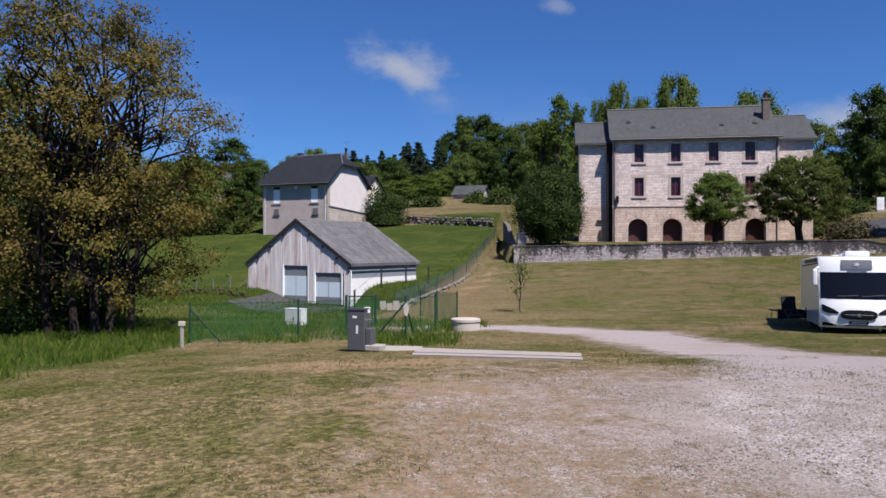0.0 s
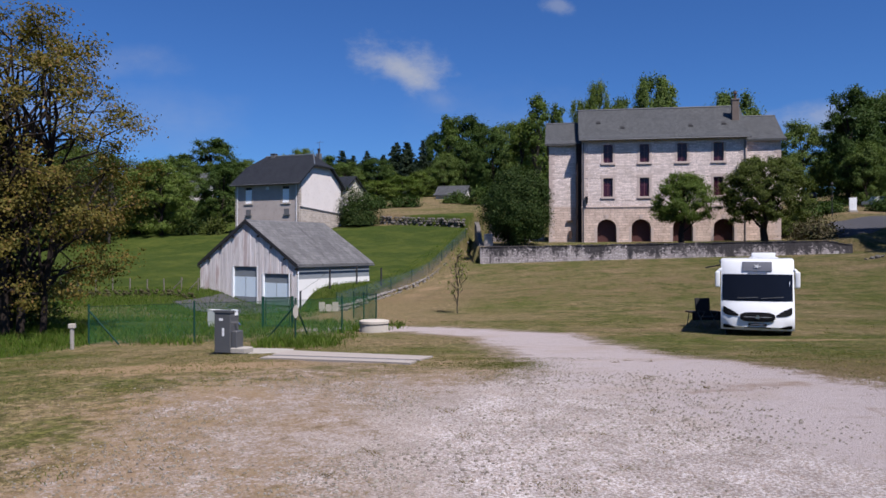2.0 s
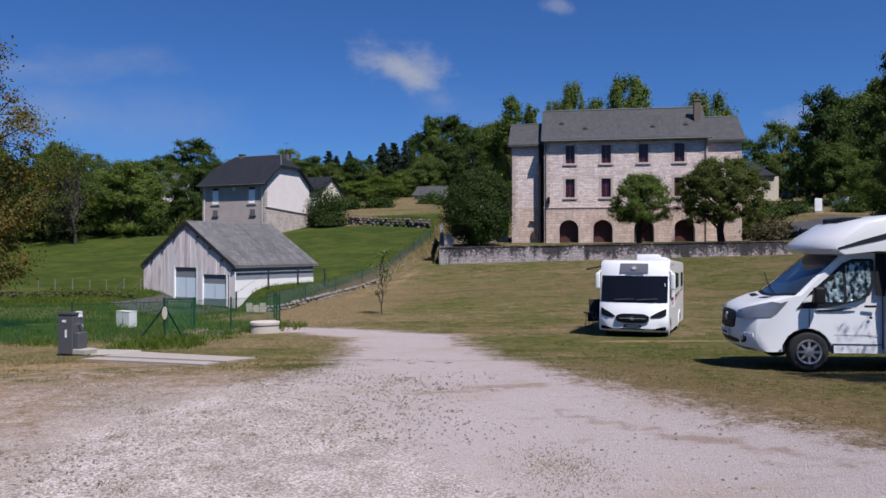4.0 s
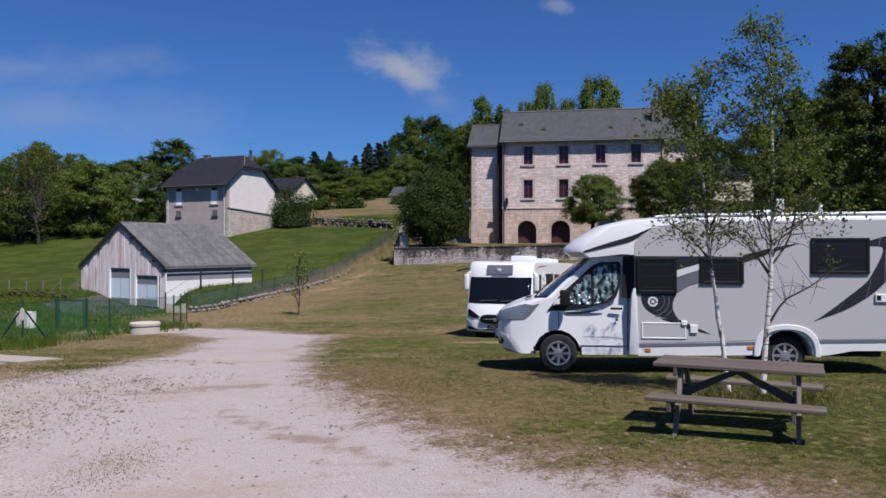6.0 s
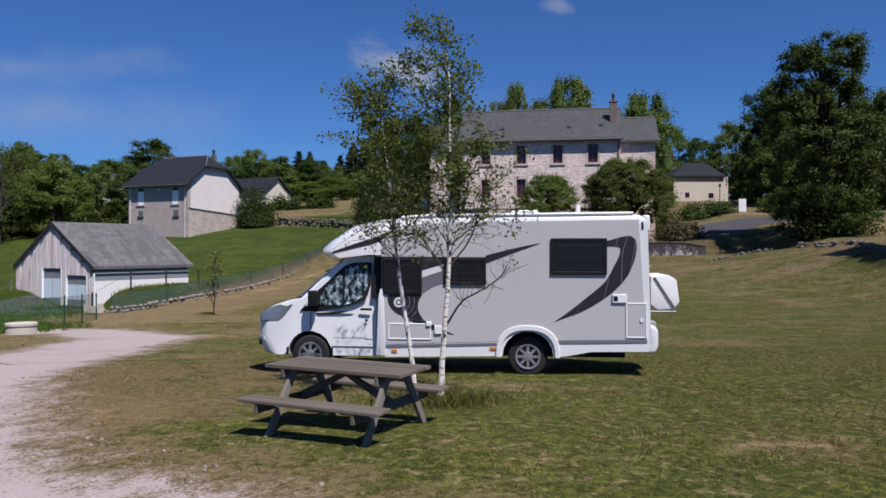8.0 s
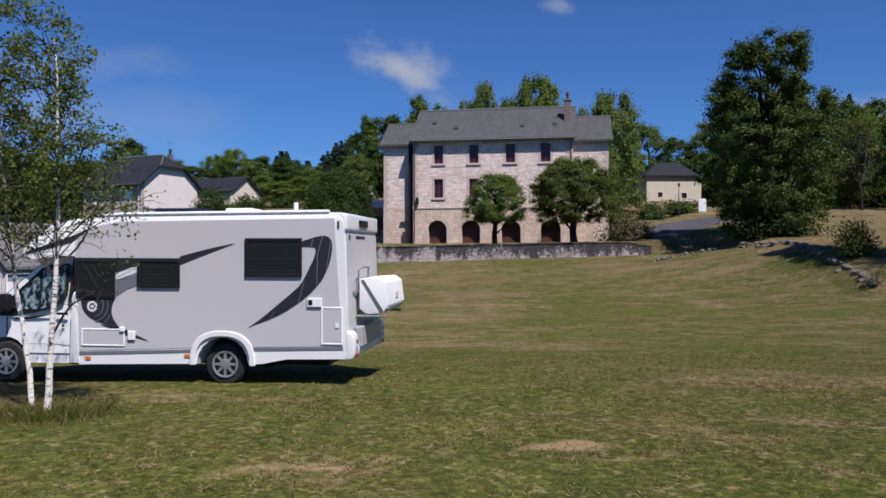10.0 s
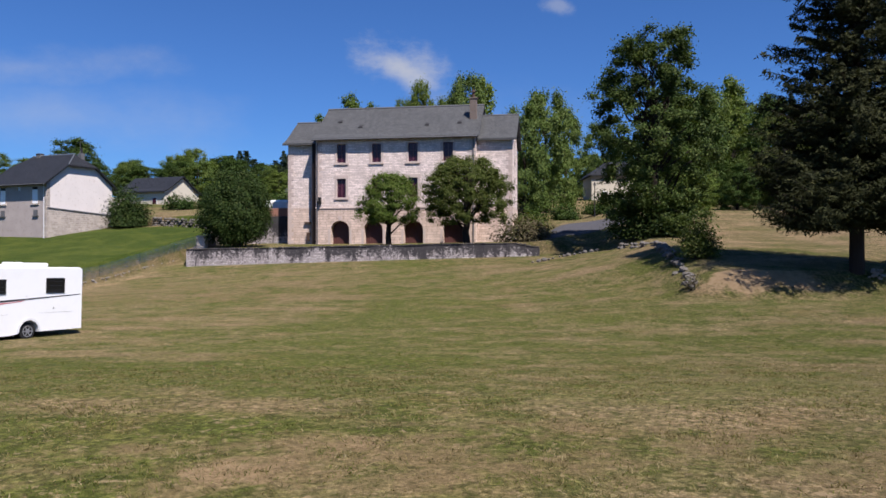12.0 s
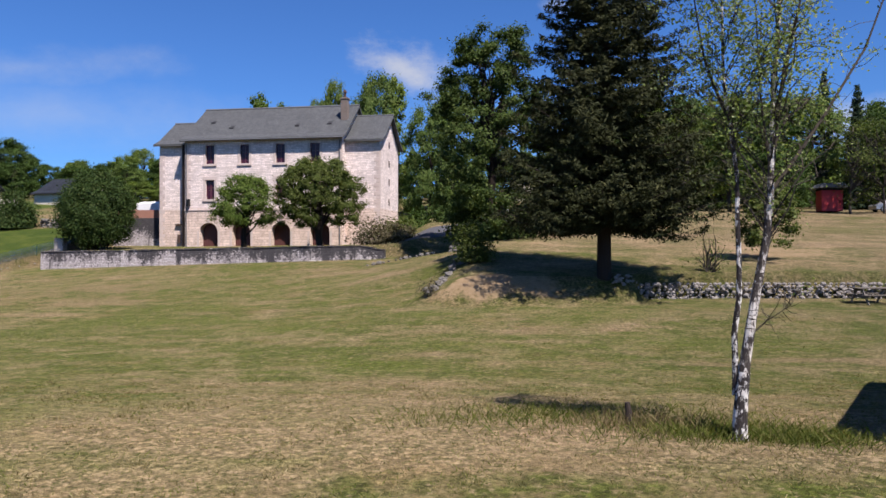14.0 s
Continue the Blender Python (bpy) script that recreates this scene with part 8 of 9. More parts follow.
def integrated():
    """White integrated motorhome seen head-on, then along its side."""
    t = thing("motorhome", pose(0.487, 24.87, float(land(0.9, 26.0)) - 0.05, 0.0, 1.7, 68.7) @ Matrix.Scale(0.955, 4), "white integrated motorhome with panoramic windscreen and red and black stripes", "motorhome")
    C, L = 1.17, 7.28
    RW = L - 2.42
    a1, a2 = arc(0.35, 0.33, 0.42, 0, 180), arc(RW, 0.33, 0.42, 0, 180)
    prof = [(-0.60, 0.28), (-0.74, 0.40), (-0.76, 0.72), (-0.66, 1.10), (-0.55, 1.30), (-0.32, 2.18), (-0.25, 2.58), (-0.14, 2.71), (0.3, 2.76), (L - 0.1, 2.76), (L, 2.70), (L, 0.30), (RW + 0.42, 0.30)] + a2[1:-1] + [(RW - 0.42, 0.28), (RW - 0.75, 0.22), (RW - 1.35, 0.22), (RW - 1.55, 0.28), (0.77, 0.28)] + a1[1:-1] + [(-0.07, 0.30)]
    ys = [0.0, 0.04, 0.14, 0.4, 0.8, 1.17, 1.54, 1.94, 2.20, 2.30, 2.34]

    def bend(px, pz, y):
        k = abs(y - C) / C
        front = max(0.0, 0.5 - px) / 1.2
        return px + 0.30 * k ** 3.6 * min(1, front)
    rings = [[(bend(px, pz, y), y, pz - (0.04 if y in (0.0, 2.34) and pz > 2.6 else 0)) for px, pz in prof] for y in ys]
    sh = part("body", Form().loft(rings), "bright_white", t, "white moulded body shell", 0, True)

    def front_band(name, z0, z1, y0, y1, mat, label, out=0.012, n=9, taper=0.0):
        """A strip that hugs the curved front between two heights."""
        zs = [p[1] for p in prof[:9]]
        xs = [p[0] for p in prof[:9]]
        fx = lambda zz, yy: bend(float(np.interp(zz, zs, xs)), zz, yy) - out
        rows = []
        for i in range(n):
            y = y0 + (y1 - y0) * i / (n - 1)
            q = 1 - taper * abs(2 * i / (n - 1) - 1) ** 5
            zc, zh = (z0 + z1) / 2, (z1 - z0) / 2 * q
            rows.append([(fx(zc - zh, y), y, zc - zh), (fx(zc, y), y, zc), (fx(zc + zh, y), y, zc + zh), (fx(zc + zh, y) + 0.03, y, zc + zh), (fx(zc - zh, y) + 0.03, y, zc - zh)])
        return part(name, Form().loft(rows), mat, sh, label, 0, True)
    front_band("windscreen", 1.27, 2.19, 0.05, 2.29, "front_glass", "wide dark panoramic windscreen")
    front_band("brow_panel", 2.30, 2.62, 0.70, 1.64, "grey_decal", "dark grey panel over the windscreen", 0.035, 13)
    front_band("name_bars", 2.22, 2.25, 0.85, 1.47, "grey_decal", "grey bar of illegible lettering", 0.014)
    front_band("grille", 0.58, 0.90, 0.62, 1.72, "gloss_black", "black oval grille", 0.05, 17, 0.55)
    for z in (0.67, 0.735, 0.80):
        front_band("grille_bar", z, z + 0.012, 0.74, 1.60, "silver_grille" if z == 0.735 else "black_plastic", "thin bar", 0.056)
    front_band("number_plate", 0.44, 0.53, 0.88, 1.46, "gloss_black", "dark plate with unreadable bar", 0.02)
    front_band("plate_bar", 0.47, 0.50, 0.95, 1.39, "grey_decal", "", 0.024)
    front_band("lower_intake", 0.36, 0.40, 0.75, 1.59, "gloss_black", "")
    part("emblem", Form().prism([(0.13 * (1.0 if k % 2 else 0.38) * math.sin(math.pi * k / 5 + 0.3), 0.09 * (1.0 if k % 2 else 0.45) * math.cos(math.pi * k / 5 + 0.3)) for k in range(10)], -0.005, 0.005, "x"), "pale_decal", sh, "pale star emblem").location = (-0.34, C, 2.46)
    part("badge", Form().tube([(-0.835, C, 0.735), (-0.79, C, 0.735)], 0.065, 12), "chrome", sh)
    for s in (-1, 1):
        yy = lambda d: C + s * d
        x = lambda z, d: bend(float(np.interp(z, [p[1] for p in prof[:9]], [p[0] for p in prof[:9]])), z, yy(d)) - 0.012
        for name, cols, lab in (("headlight", ((0.60, 0.775, 0.815), (0.72, 0.765, 0.90), (0.84, 0.77, 0.965), (0.96, 0.79, 1.02), (1.04, 0.82, 1.06), (1.09, 0.87, 1.08)), "black slanted headlight"),
                                ("fog_recess", ((0.68, 0.36, 0.37), (0.80, 0.345, 0.42), (0.92, 0.34, 0.45), (1.04, 0.34, 0.47), (1.09, 0.36, 0.45)), "black fog lamp recess")):
            rows = []
            for d, zl, zh in cols:
                zm = (zl + zh) / 2
                rows.append([(x(zz, d) - 0.012, yy(d), zz) for zz in (zl, zm, zh)] + [(x(zz, d) + 0.05, yy(d), zz) for zz in (zh, zl)])
            part(name, Form().loft(rows), "gloss_black", sh, lab, 0, True)
        part("lamp_lens", Form().tube([(x(0.9, 0.90) - 0.022, yy(0.90), 0.885), (x(0.9, 0.90) + 0.02, yy(0.90), 0.885)], 0.04, 10), "vehicle_glass", sh)
        m = new("mirror")
        m.parent = t
        part("mirror_arm", Form().tube([(-0.02, yy(1.02), 2.33), (-0.08, yy(1.20), 2.34), (-0.11, yy(1.29), 2.22)], 0.055, 8), "white_plastic", m)
        part("mirror_shell", Form().box(-0.20, min(yy(1.20), yy(1.36)), 1.72, -0.04, max(yy(1.20), yy(1.36)), 2.28), "white_plastic", m, "white hanging coach mirror", 0.05, True, 3)
    part("wiper", Form().tube([(-0.59, 1.05, 1.36), (-0.57, 0.35, 1.42)], 0.012, 5).tube([(-0.57, 1.8, 1.36), (-0.62, 1.15, 1.40)], 0.012, 5), "zinc", sh, "pale wiper arms")
    # near side
    hinged_window(sh, L - 1.72, L - 0.86, 1.76, 2.34, -0.004)
    hinged_window(sh, L - 4.20, L - 3.42, 1.76, 2.30, -0.004)
    hinged_window(sh, L - 5.55, L - 4.50, 1.74, 2.32, -0.004)
    flat_panel(sh, "side_glass", [(0.10, 1.40), (0.95, 1.40), (1.02, 2.28), (0.16, 2.30)], -0.002, "vehicle_glass", "cab side glass")
    flat_panel(sh, "stripe", [(0.5, 1.40), (3.6, 1.52), (L - 0.1, 1.69), (L - 0.1, 1.665), (3.6, 1.455), (0.5, 1.30)], -0.002, "charcoal_decal", "black side stripe")
    flat_panel(sh, "stripe", [(0.9, 1.24), (2.8, 1.365), (4.6, 1.49), (4.6, 1.475), (2.8, 1.315), (0.9, 1.17)], -0.002, "red_decal", "red side stripe")
    flat_panel(sh, "stripe", [(0.35, 2.52), (0.9, 2.62), (1.9, 2.62), (0.9, 2.58)], -0.002, "red_decal")
    for z in (1.45, 1.70, 1.95, 2.20):
        part("door_bar", Form().tube([(1.15, -0.03, z), (1.42, -0.03, z)], 0.018, 6), "white_plastic", t, "white grab bar beside the door")
    part("door_rail", Form().tube([(1.42, -0.035, 1.05), (1.42, -0.035, 2.36)], 0.024, 8), "white_plastic", t)
    flat_panel(sh, "emblem", [(L - 2.55 + 0.09 * (1.0 if k % 2 else 0.4) * math.sin(math.pi * k / 5), 1.60 + 0.11 * (1.0 if k % 2 else 0.4) * math.cos(math.pi * k / 5)) for k in range(10)], -0.009, "pale_decal", "small star emblem")
    lip = arc(RW, 0.33, 0.50, 0, 180, 16) + arc(RW, 0.33, 0.42, 180, 0, 16)
    part("wheel_arch", Form().prism(lip, -0.02, 0.05), "white_paint", sh)
    part("locker_seam", Form().box(1.6, -0.004, 1.0, 4.0, 0.0, 1.005).box(5.3, -0.004, 1.0, 6.8, 0.0, 1.005), "grey_decal", sh)
    part("locker_latch", Form().box(5.9, -0.012, 1.15, 5.95, 0.0, 1.19), "black_plastic", sh)
    for x0, x1, y0, y1, h_ in ((1.5, 2.4, 0.5, 1.3, 0.22), (3.4, 4.2, 0.3, 1.0, 0.10), (4.5, 5.0, 0.5, 1.1, 0.18), (5.3, 6.1, 0.5, 1.3, 0.16)):
        part("roof_unit", Form().box(x0, y0, 2.755, x1, y1, 2.76 + h_), "white_plastic", t, "white roof ventilator", 0.06, True, 2)
    part("awning_case", Form().box(0.4, 2.24, 2.55, 4.6, 2.40, 2.70), "zinc", t, "folded awning on the far side", 0.03)
    part("awning_lever", Form().tube([(0.1, 2.3, 2.52), (-0.15, 2.85, 2.40)], 0.025, 6), "black_plastic", t)
    for x in (0.35, RW):
        wheel(t, x, 0.18, 0.335, 0.22, -1, 6)
        wheel(t, x, 2.08, 0.335, 0.22, 1, 6)
    part("underbody", Form().box(-0.4, 0.3, 0.26, L - 0.3, 1.95, 0.44), "black_plastic", t)


integrated()


def panel_van():
    """Tall white motorhome whose roof throws its shade on the grass beside the birch."""
    t = thing("motorhome", on_land(36.4, 11.55, 55.2), "tall white motorhome parked on the grass beyond the birch", "motorhome")
    side = [(-0.0, 0.38), (8.8, 0.38), (9.0, 0.9), (8.8, 1.25), (8.25, 1.35), (7.85, 2.1), (7.5, 2.72), (6.9, 2.80), (0.1, 2.80), (0.0, 2.7)]
    body = part("body", Form().loft([[(x, y, z) for x, z in side] for y in (-2.2, -2.15, -0.05, 0.0)]), "white_paint", t, "white body shell", 0.03, True, 2)
    for x0, x1 in ((0.6, 1.5), (2.6, 3.6)):
        hinged_window(body, x0, x1, 1.5, 2.1, -2.202)
    part("windscreen", Form().loft([[(8.28, -2.0, 1.40), (8.28, -0.2, 1.40), (7.90, -0.25, 2.08), (7.90, -1.95, 2.08)], [(8.24, -2.0, 1.38), (8.24, -0.2, 1.38), (7.86, -0.25, 2.06), (7.86, -1.95, 2.06)]]), "vehicle_glass", body)
    for x in (2.2, 7.6):
        wheel(t, x, -2.05, 0.34, 0.22, -1, 6)
        wheel(t, x, -0.15, 0.34, 0.22, 1, 6)


panel_van()


# ---- camping furniture beside it ----
def folding_chair():
    x, y = -1.0, 28.7
    t = thing("folding_chair", on_land(x, y, 12), "black folding camping chair with high back", "chair")
    part("backrest", Form().box(-0.31, 0.16, 0.42, 0.31, 0.22, 1.16, pose(0, 0, 0, -8)), "dark_fabric", t, "", 0.02)
    part("seat", Form().box(-0.27, -0.32, 0.40, 0.27, 0.18, 0.45), "dark_fabric", t, "", 0.02)
    for s in (-1, 1):
        part("leg", Form().tube([(0.27 * s, -0.36, 0), (0.27 * s, 0.2, 0.62)], 0.013, 6), "zinc", t)
        part("leg", Form().tube([(0.27 * s, 0.30, 0), (0.27 * s, -0.28, 0.62)], 0.013, 6), "zinc", t)
        part("armrest", Form().box(0.25 * s - 0.03, -0.32, 0.62, 0.25 * s + 0.03, 0.25, 0.65), "dark_fabric", t, "", 0.01)


def camping_table():
    x, y = -0.75, 29.7
    t = thing("camping_table", on_land(x, y, 5), "low reddish-brown folding camping table", "table")
    part("tabletop", Form().box(-0.62, -0.35, 0.54, 0.62, 0.35, 0.58), "maroon_wood", t, "", 0.01)
    for sx in (-1, 1):
        for sy in (-1, 1):
            part("leg", Form().tube([(0.56 * sx, 0.3 * sy, 0), (0.5 * sx, 0.28 * sy, 0.54)], 0.015, 6), "zinc", t)
    c = thing("cloth", on_land(x - 0.05, y - 0.02, 5, 0.58), "dark cloth folded over the camping table", "cloth")
    part("fold", Form().box(-0.60, -0.385, -0.30, 0.60, -0.36, 0.0).box(-0.60, -0.385, 0.001, 0.60, 0.3, 0.02), "dark_fabric", c, "", 0.008)


folding_chair()
camping_table()

# ---- picnic table ----
def picnic_table(m, label, scale_len=1.96):
    t = thing("picnic_table", m, label, "picnic table")
    L = scale_len
    rnd = random.Random(4)
    for k in range(5):
        y = -0.37 + k * 0.148
        part("tabletop_board", Form().box(-L / 2 + rnd.uniform(0, .015), y, 0.74, L / 2 - rnd.uniform(0, .015), y + 0.140, 0.785), "table_wood", t, "", 0.008)
    for s in (-1, 1):
        for k in range(2):
            y = s * 0.70 + (k - 1) * 0.146
            part("seat_board", Form().box(-L / 2, y, 0.43, L / 2, y + 0.138, 0.472), "table_wood", t, "", 0.008)
        x = s * (L / 2 - 0.28)
        part("seat_bearer", Form().box(x - 0.045, -0.84, 0.32, x - 0.001, 0.84, 0.428), "table_wood", t, "", 0.006)
        part("top_bearer", Form().box(x - 0.045, -0.37, 0.64, x - 0.001, 0.37, 0.739), "table_wood", t, "", 0.006)
        for q in (-1, 1):
            part("leg", Form().prism([(q * 0.64, 0), (q * 0.76, 0), (q * 0.24, 0.739), (q * 0.12, 0.739)], x, x + 0.048, "x"), "table_wood_cut", t, "", 0.006)
        part("brace", Form().prism([(x - s * 0.02, 0.34), (x - s * 0.02, 0.45), (-s * 0.02, 0.735), (-s * 0.14, 0.735)], -0.05, 0.0), "table_wood", t, "", 0.005)
    return t


picnic_table(pose(0.87, 8.70, 0.09, 0.0, 0, -25.7), "weathered brown wooden picnic table with attached benches", 1.80)
picnic_table(on_land(51.0, 39.2, 4), "dark wooden picnic table by the field wall", 1.9)


# ---- service point: cabinet, slab, manhole, fence ----
def service_cabinet():
    t = thing("service_cabinet", pose(-16.35, 19.15, -0.50, 0, 0, -18), "dark grey metal service pillar for motorhomes on a concrete base", "service pillar")
    part("body", Form().box(-0.26, -0.19, 0, 0.20, 0.19, 1.0), "grey_cabinet", t, "", 0.015)
    part("lid", Form().prism([(-0.21, 1.001), (0.21, 1.001), (0.21, 1.03), (-0.21, 1.06)], -0.28, 0.22, "x"), "grey_cabinet", t)
    part("service_bay", Form().box(0.201, -0.15, 0.12, 0.36, 0.15, 0.55), "grey_cabinet", t, "side recess with tap", 0.02)
    part("tray", Form().box(0.201, -0.2, 0.0, 0.62, 0.2, 0.14), "concrete", t, "", 0.02)
    part("tap", Form().tube([(0.2, 0, 0.74), (0.33, 0, 0.74), (0.36, 0, 0.68)], 0.02, 6), "chrome", t)
    part("label_plate", Form().box(-0.12, -0.197, 0.80, 0.0, -0.192, 0.86), "pale_decal", t, "small white notice")
    part("label_plate", Form().box(-0.03, -0.197, 0.42, 0.03, -0.192, 0.62), "pale_decal", t)
    part("meter_box", Form().box(0.1, 0.0, 0.92, 0.22, 0.12, 1.06), "white_plastic", t)


service_cabinet()


def slabs():
    t = thing("drain_slab", pose(-13.2, 17.2, 0.0), "pale concrete drain slab with a dark slot drain", "concrete slab")
    cor = [Vector((-14.95, 16.7)), Vector((-11.6, 14.75)), Vector((-11.2, 17.1)), Vector((-14.95, 19.6))]

    def spot(u, v, dz):
        p = (cor[0] * (1 - u) + cor[1] * u) * (1 - v) + (cor[3] * (1 - u) + cor[2] * u) * v
        return (p.x + 13.2, p.y - 17.2, float(land(p.x, p.y)) + dz)
    for va, vb, top in ((0.0, 0.27, 0.035), (0.40, 0.67, 0.035), (0.68, 1.0, 0.03)):
        rows = [[spot(u, va, top), spot(u, vb, top), spot(u, vb, -0.3), spot(u, va, -0.3)] for u in np.linspace(0, 1, 9)]
        part("slab_strip", Form().loft(rows), "slab_concrete", t, "")
    part("slot_drain", Form().loft([[spot(u, 0.271, 0.026), spot(u, 0.399, 0.026), spot(u, 0.399, -0.3), spot(u, 0.271, -0.3)] for u in np.linspace(0.02, 0.92, 9)]), "dark_concrete", t, "dark recessed slot")
    b = thing("footing_slab", on_land(-15.6, 19.35, -8), "small concrete footing in front of the service pillar", "concrete slab")
    part("slab", Form().box(-0.55, -0.45, -0.2, 0.75, 0.45, 0.05), "concrete", b, "", 0.02)
    k = thing("manhole_block", on_land(-13.45, 27.4, -6), "low round pale concrete manhole with a wide lid", "manhole")
    part("block", Form().tube([(0, 0, -0.2), (0, 0, 0.2), (0, 0, 0.30)], [0.52, 0.51, 0.50], 20), "pale_concrete", k, "", 0.0, True)
    part("cover", Form().tube([(0, 0, 0.301), (0, 0, 0.315), (0, 0, 0.40), (0, 0, 0.42)], [0.52, 0.535, 0.535, 0.50], 20), "pale_concrete", k, "pale concrete cover", 0.0, True)


slabs()

box_ = thing("meter_cabinet", on_land(-20.55, 32.3, -32, -0.22), "plain white plastic meter cabinet in the grass", "meter cabinet")
part("body", Form().box(-0.46, -0.19, -0.1, 0.46, 0.19, 0.90), "white_plastic", box_, "", 0.02)
part("lid", Form().box(-0.47, -0.20, 0.901, 0.47, 0.20, 0.925), "white_plastic", box_, "", 0.008)
part("door_seam", Form().box(-0.005, -0.193, 0.05, 0.005, -0.1905, 0.87), "zinc", box_)
part("latch", Form().box(0.03, -0.205, 0.42, 0.06, -0.1905, 0.58), "black_plastic", box_)

post_ = thing("valve_post", on_land(-22.2, 23.1, 0, 0.12), "weathered pale post with a small white tap box", "post")
part("post", Form().tube([(0, 0, -0.35), (0, 0, 0.52)], 0.06, 10), "concrete", post_)
part("tap_box", Form().box(-0.09, -0.08, 0.521, 0.09, 0.08, 0.66), "pale_concrete", post_, "white tap box", 0.015)

wp_ = thing("pallet_fence", on_land(-17.4, 41.0, 6), "short white-painted board barrier by the stones", "barrier")
for k in range(3):
    part("board", Form().box(-0.3 + k * 0.36, -0.03, 0.05, 0.02 + k * 0.36, 0.03, 0.55 - 0.12 * (k % 2)), "pale_concrete", wp_)
part("rail", Form().box(-0.3, 0.031, 0.2, 0.8, 0.07, 0.3), "pale_concrete", wp_)


def mesh_fence(name, pts, high, post_mat, veil, label, every=2.6, braces=(), post_r=0.03, sag=0.0):
    """Posts with wire mesh between them, following the ground; braces: corners with slanting struts."""
    t = thing(name, pose(0, 0, 0), label, "fence")
    pts = [Vector(p) for p in pts]
    for a, b in zip(pts, pts[1:]):
        n = max(1, round((b - a).length / every))
        sub = [a + (b - a) * i / n for i in range(n + 1)]
        for i, p in enumerate(sub[:-1] if b != pts[-1] else sub):
            z = float(land(p.x, p.y))
            part("post", Form().tube([(p.x, p.y, z - 0.3), (p.x, p.y, z + high + 0.08)], post_r, 8), post_mat, t)
        for p, q in zip(sub, sub[1:]):
            zp, zq = float(land(p.x, p.y)), float(land(q.x, q.y))
            if veil:
                part("mesh_panel", Form().face([(p.x, p.y, zp + 0.02), (q.x, q.y, zq + 0.02), (q.x, q.y, zq + high), (p.x, p.y, zp + high)]), veil, t, "")
            part("wire", Form().tube([(p.x, p.y, zp + high), ((p.x + q.x) / 2, (p.y + q.y) / 2, (zp + zq) / 2 + high - sag), (q.x, q.y, zq + high)], 0.008, 4, False), post_mat, t)
    for i in braces:
        p = pts[i]
        for q in (pts[i - 1] if i else None, pts[i + 1] if i + 1 < len(pts) else None):
            if q is None:
                continue
            d = (q - p).normalized() * 1.1
            z = float(land(p.x, p.y))
            part("brace", Form().tube([(p.x, p.y, z + high * 0.9), (p.x + d.x, p.y + d.y, float(land(p.x + d.x, p.y + d.y)))], post_r * 0.9, 6), post_mat, t)
    return t


fence_ = mesh_fence("mesh_fence", [(-22.6, 25.0), (-18.9, 24.3), (-15.4, 22.9), (-13.7, 31.0), (-15.4, 37.5)], 1.25, "fence_green", "green_mesh", "green wire mesh fence round the sunken ground", 3.4, (0, 2), 0.03)
mesh_fence("meadow_fence", [(-17.0, 42.8), (-14.7, 54), (-12.2, 66), (-10.0, 77.5), (-8.4, 85.5)], 1.0, "fence_green", "blue_mesh", "thin wire mesh fence climbing beside the path", 6.0, (), 0.022)
mesh_fence("barn_fence", [(-19.7, 46.2), (-15.3, 52.8)], 1.15, "dark_fascia", "", "dark posts with a thin rail beside the barn", 2.6, (), 0.06)

part("plate", Form().prism([(0.075 * math.cos(k * 0.5236) * (1.0 if abs(math.sin(k * 0.5236)) > 0.6 else 1.05), 0.20 * math.sin(k * 0.5236)) for k in range(12)], -0.012, 0.012), "pale_concrete", fence_, "pale oval plate wired to the corner post").location = (-15.38, 22.84, float(land(-15.4, 22.9)) + 0.92)

gate_ = thing("metal_gate", on_land(-18.0, 30.2, 6), "dark green metal gate with mesh between two square posts", "gate")
for x in (-0.13, 1.02):
    part("gate_post", Form().box(x - 0.05, -0.05, -0.2, x + 0.05, 0.05, 1.28), "fence_green", gate_, "", 0.008)
part("gate_leaf", Form().tube([(-0.05, 0, 0.1), (0.94, 0, 0.1)], 0.025, 6).tube([(-0.05, 0, 1.22), (0.94, 0, 1.22)], 0.025, 6).tube([(-0.02, 0, 0.1), (-0.02, 0, 1.22)], 0.02, 6).tube([(0.91, 0, 0.1), (0.91, 0, 1.22)], 0.02, 6), "fence_green", gate_)
part("mesh_panel", Form().face([(-0.02, 0.0, 0.1), (0.91, 0.0, 0.1), (0.91, 0.0, 1.22), (-0.02, 0.0, 1.22)]), "green_mesh", gate_)

# paddock posts in the meadow
for i in range(13):
    x = -27.6 - 1.13 * i
    y = 51.2 - 0.07 * i
    p_ = thing("fence_post", on_land(x, y), "thin pale wooden fence post in the meadow", "fence post", "posts of the paddock")
    part("post", Form().tube([(0, 0, -0.2), (0.03 * math.sin(i * 2.3), 0, 0.80 + 0.06 * math.sin(i * 1.7))], 0.042, 7), "table_wood_cut", p_)
    if i in (0, 1):
        part("strut", Form().tube([(0.1, 0, 0.75), (-0.62, 0, 0)], 0.036, 6), "table_wood_cut", p_)
stone_bank("paddock_bank", [(-43.0, 47.6), (-34.5, 48.3), (-27.0, 48.9)], 0.45, 1.1, 0.24, "low rough bank of earth and stones below the paddock", 77, "bank_earth", 260)

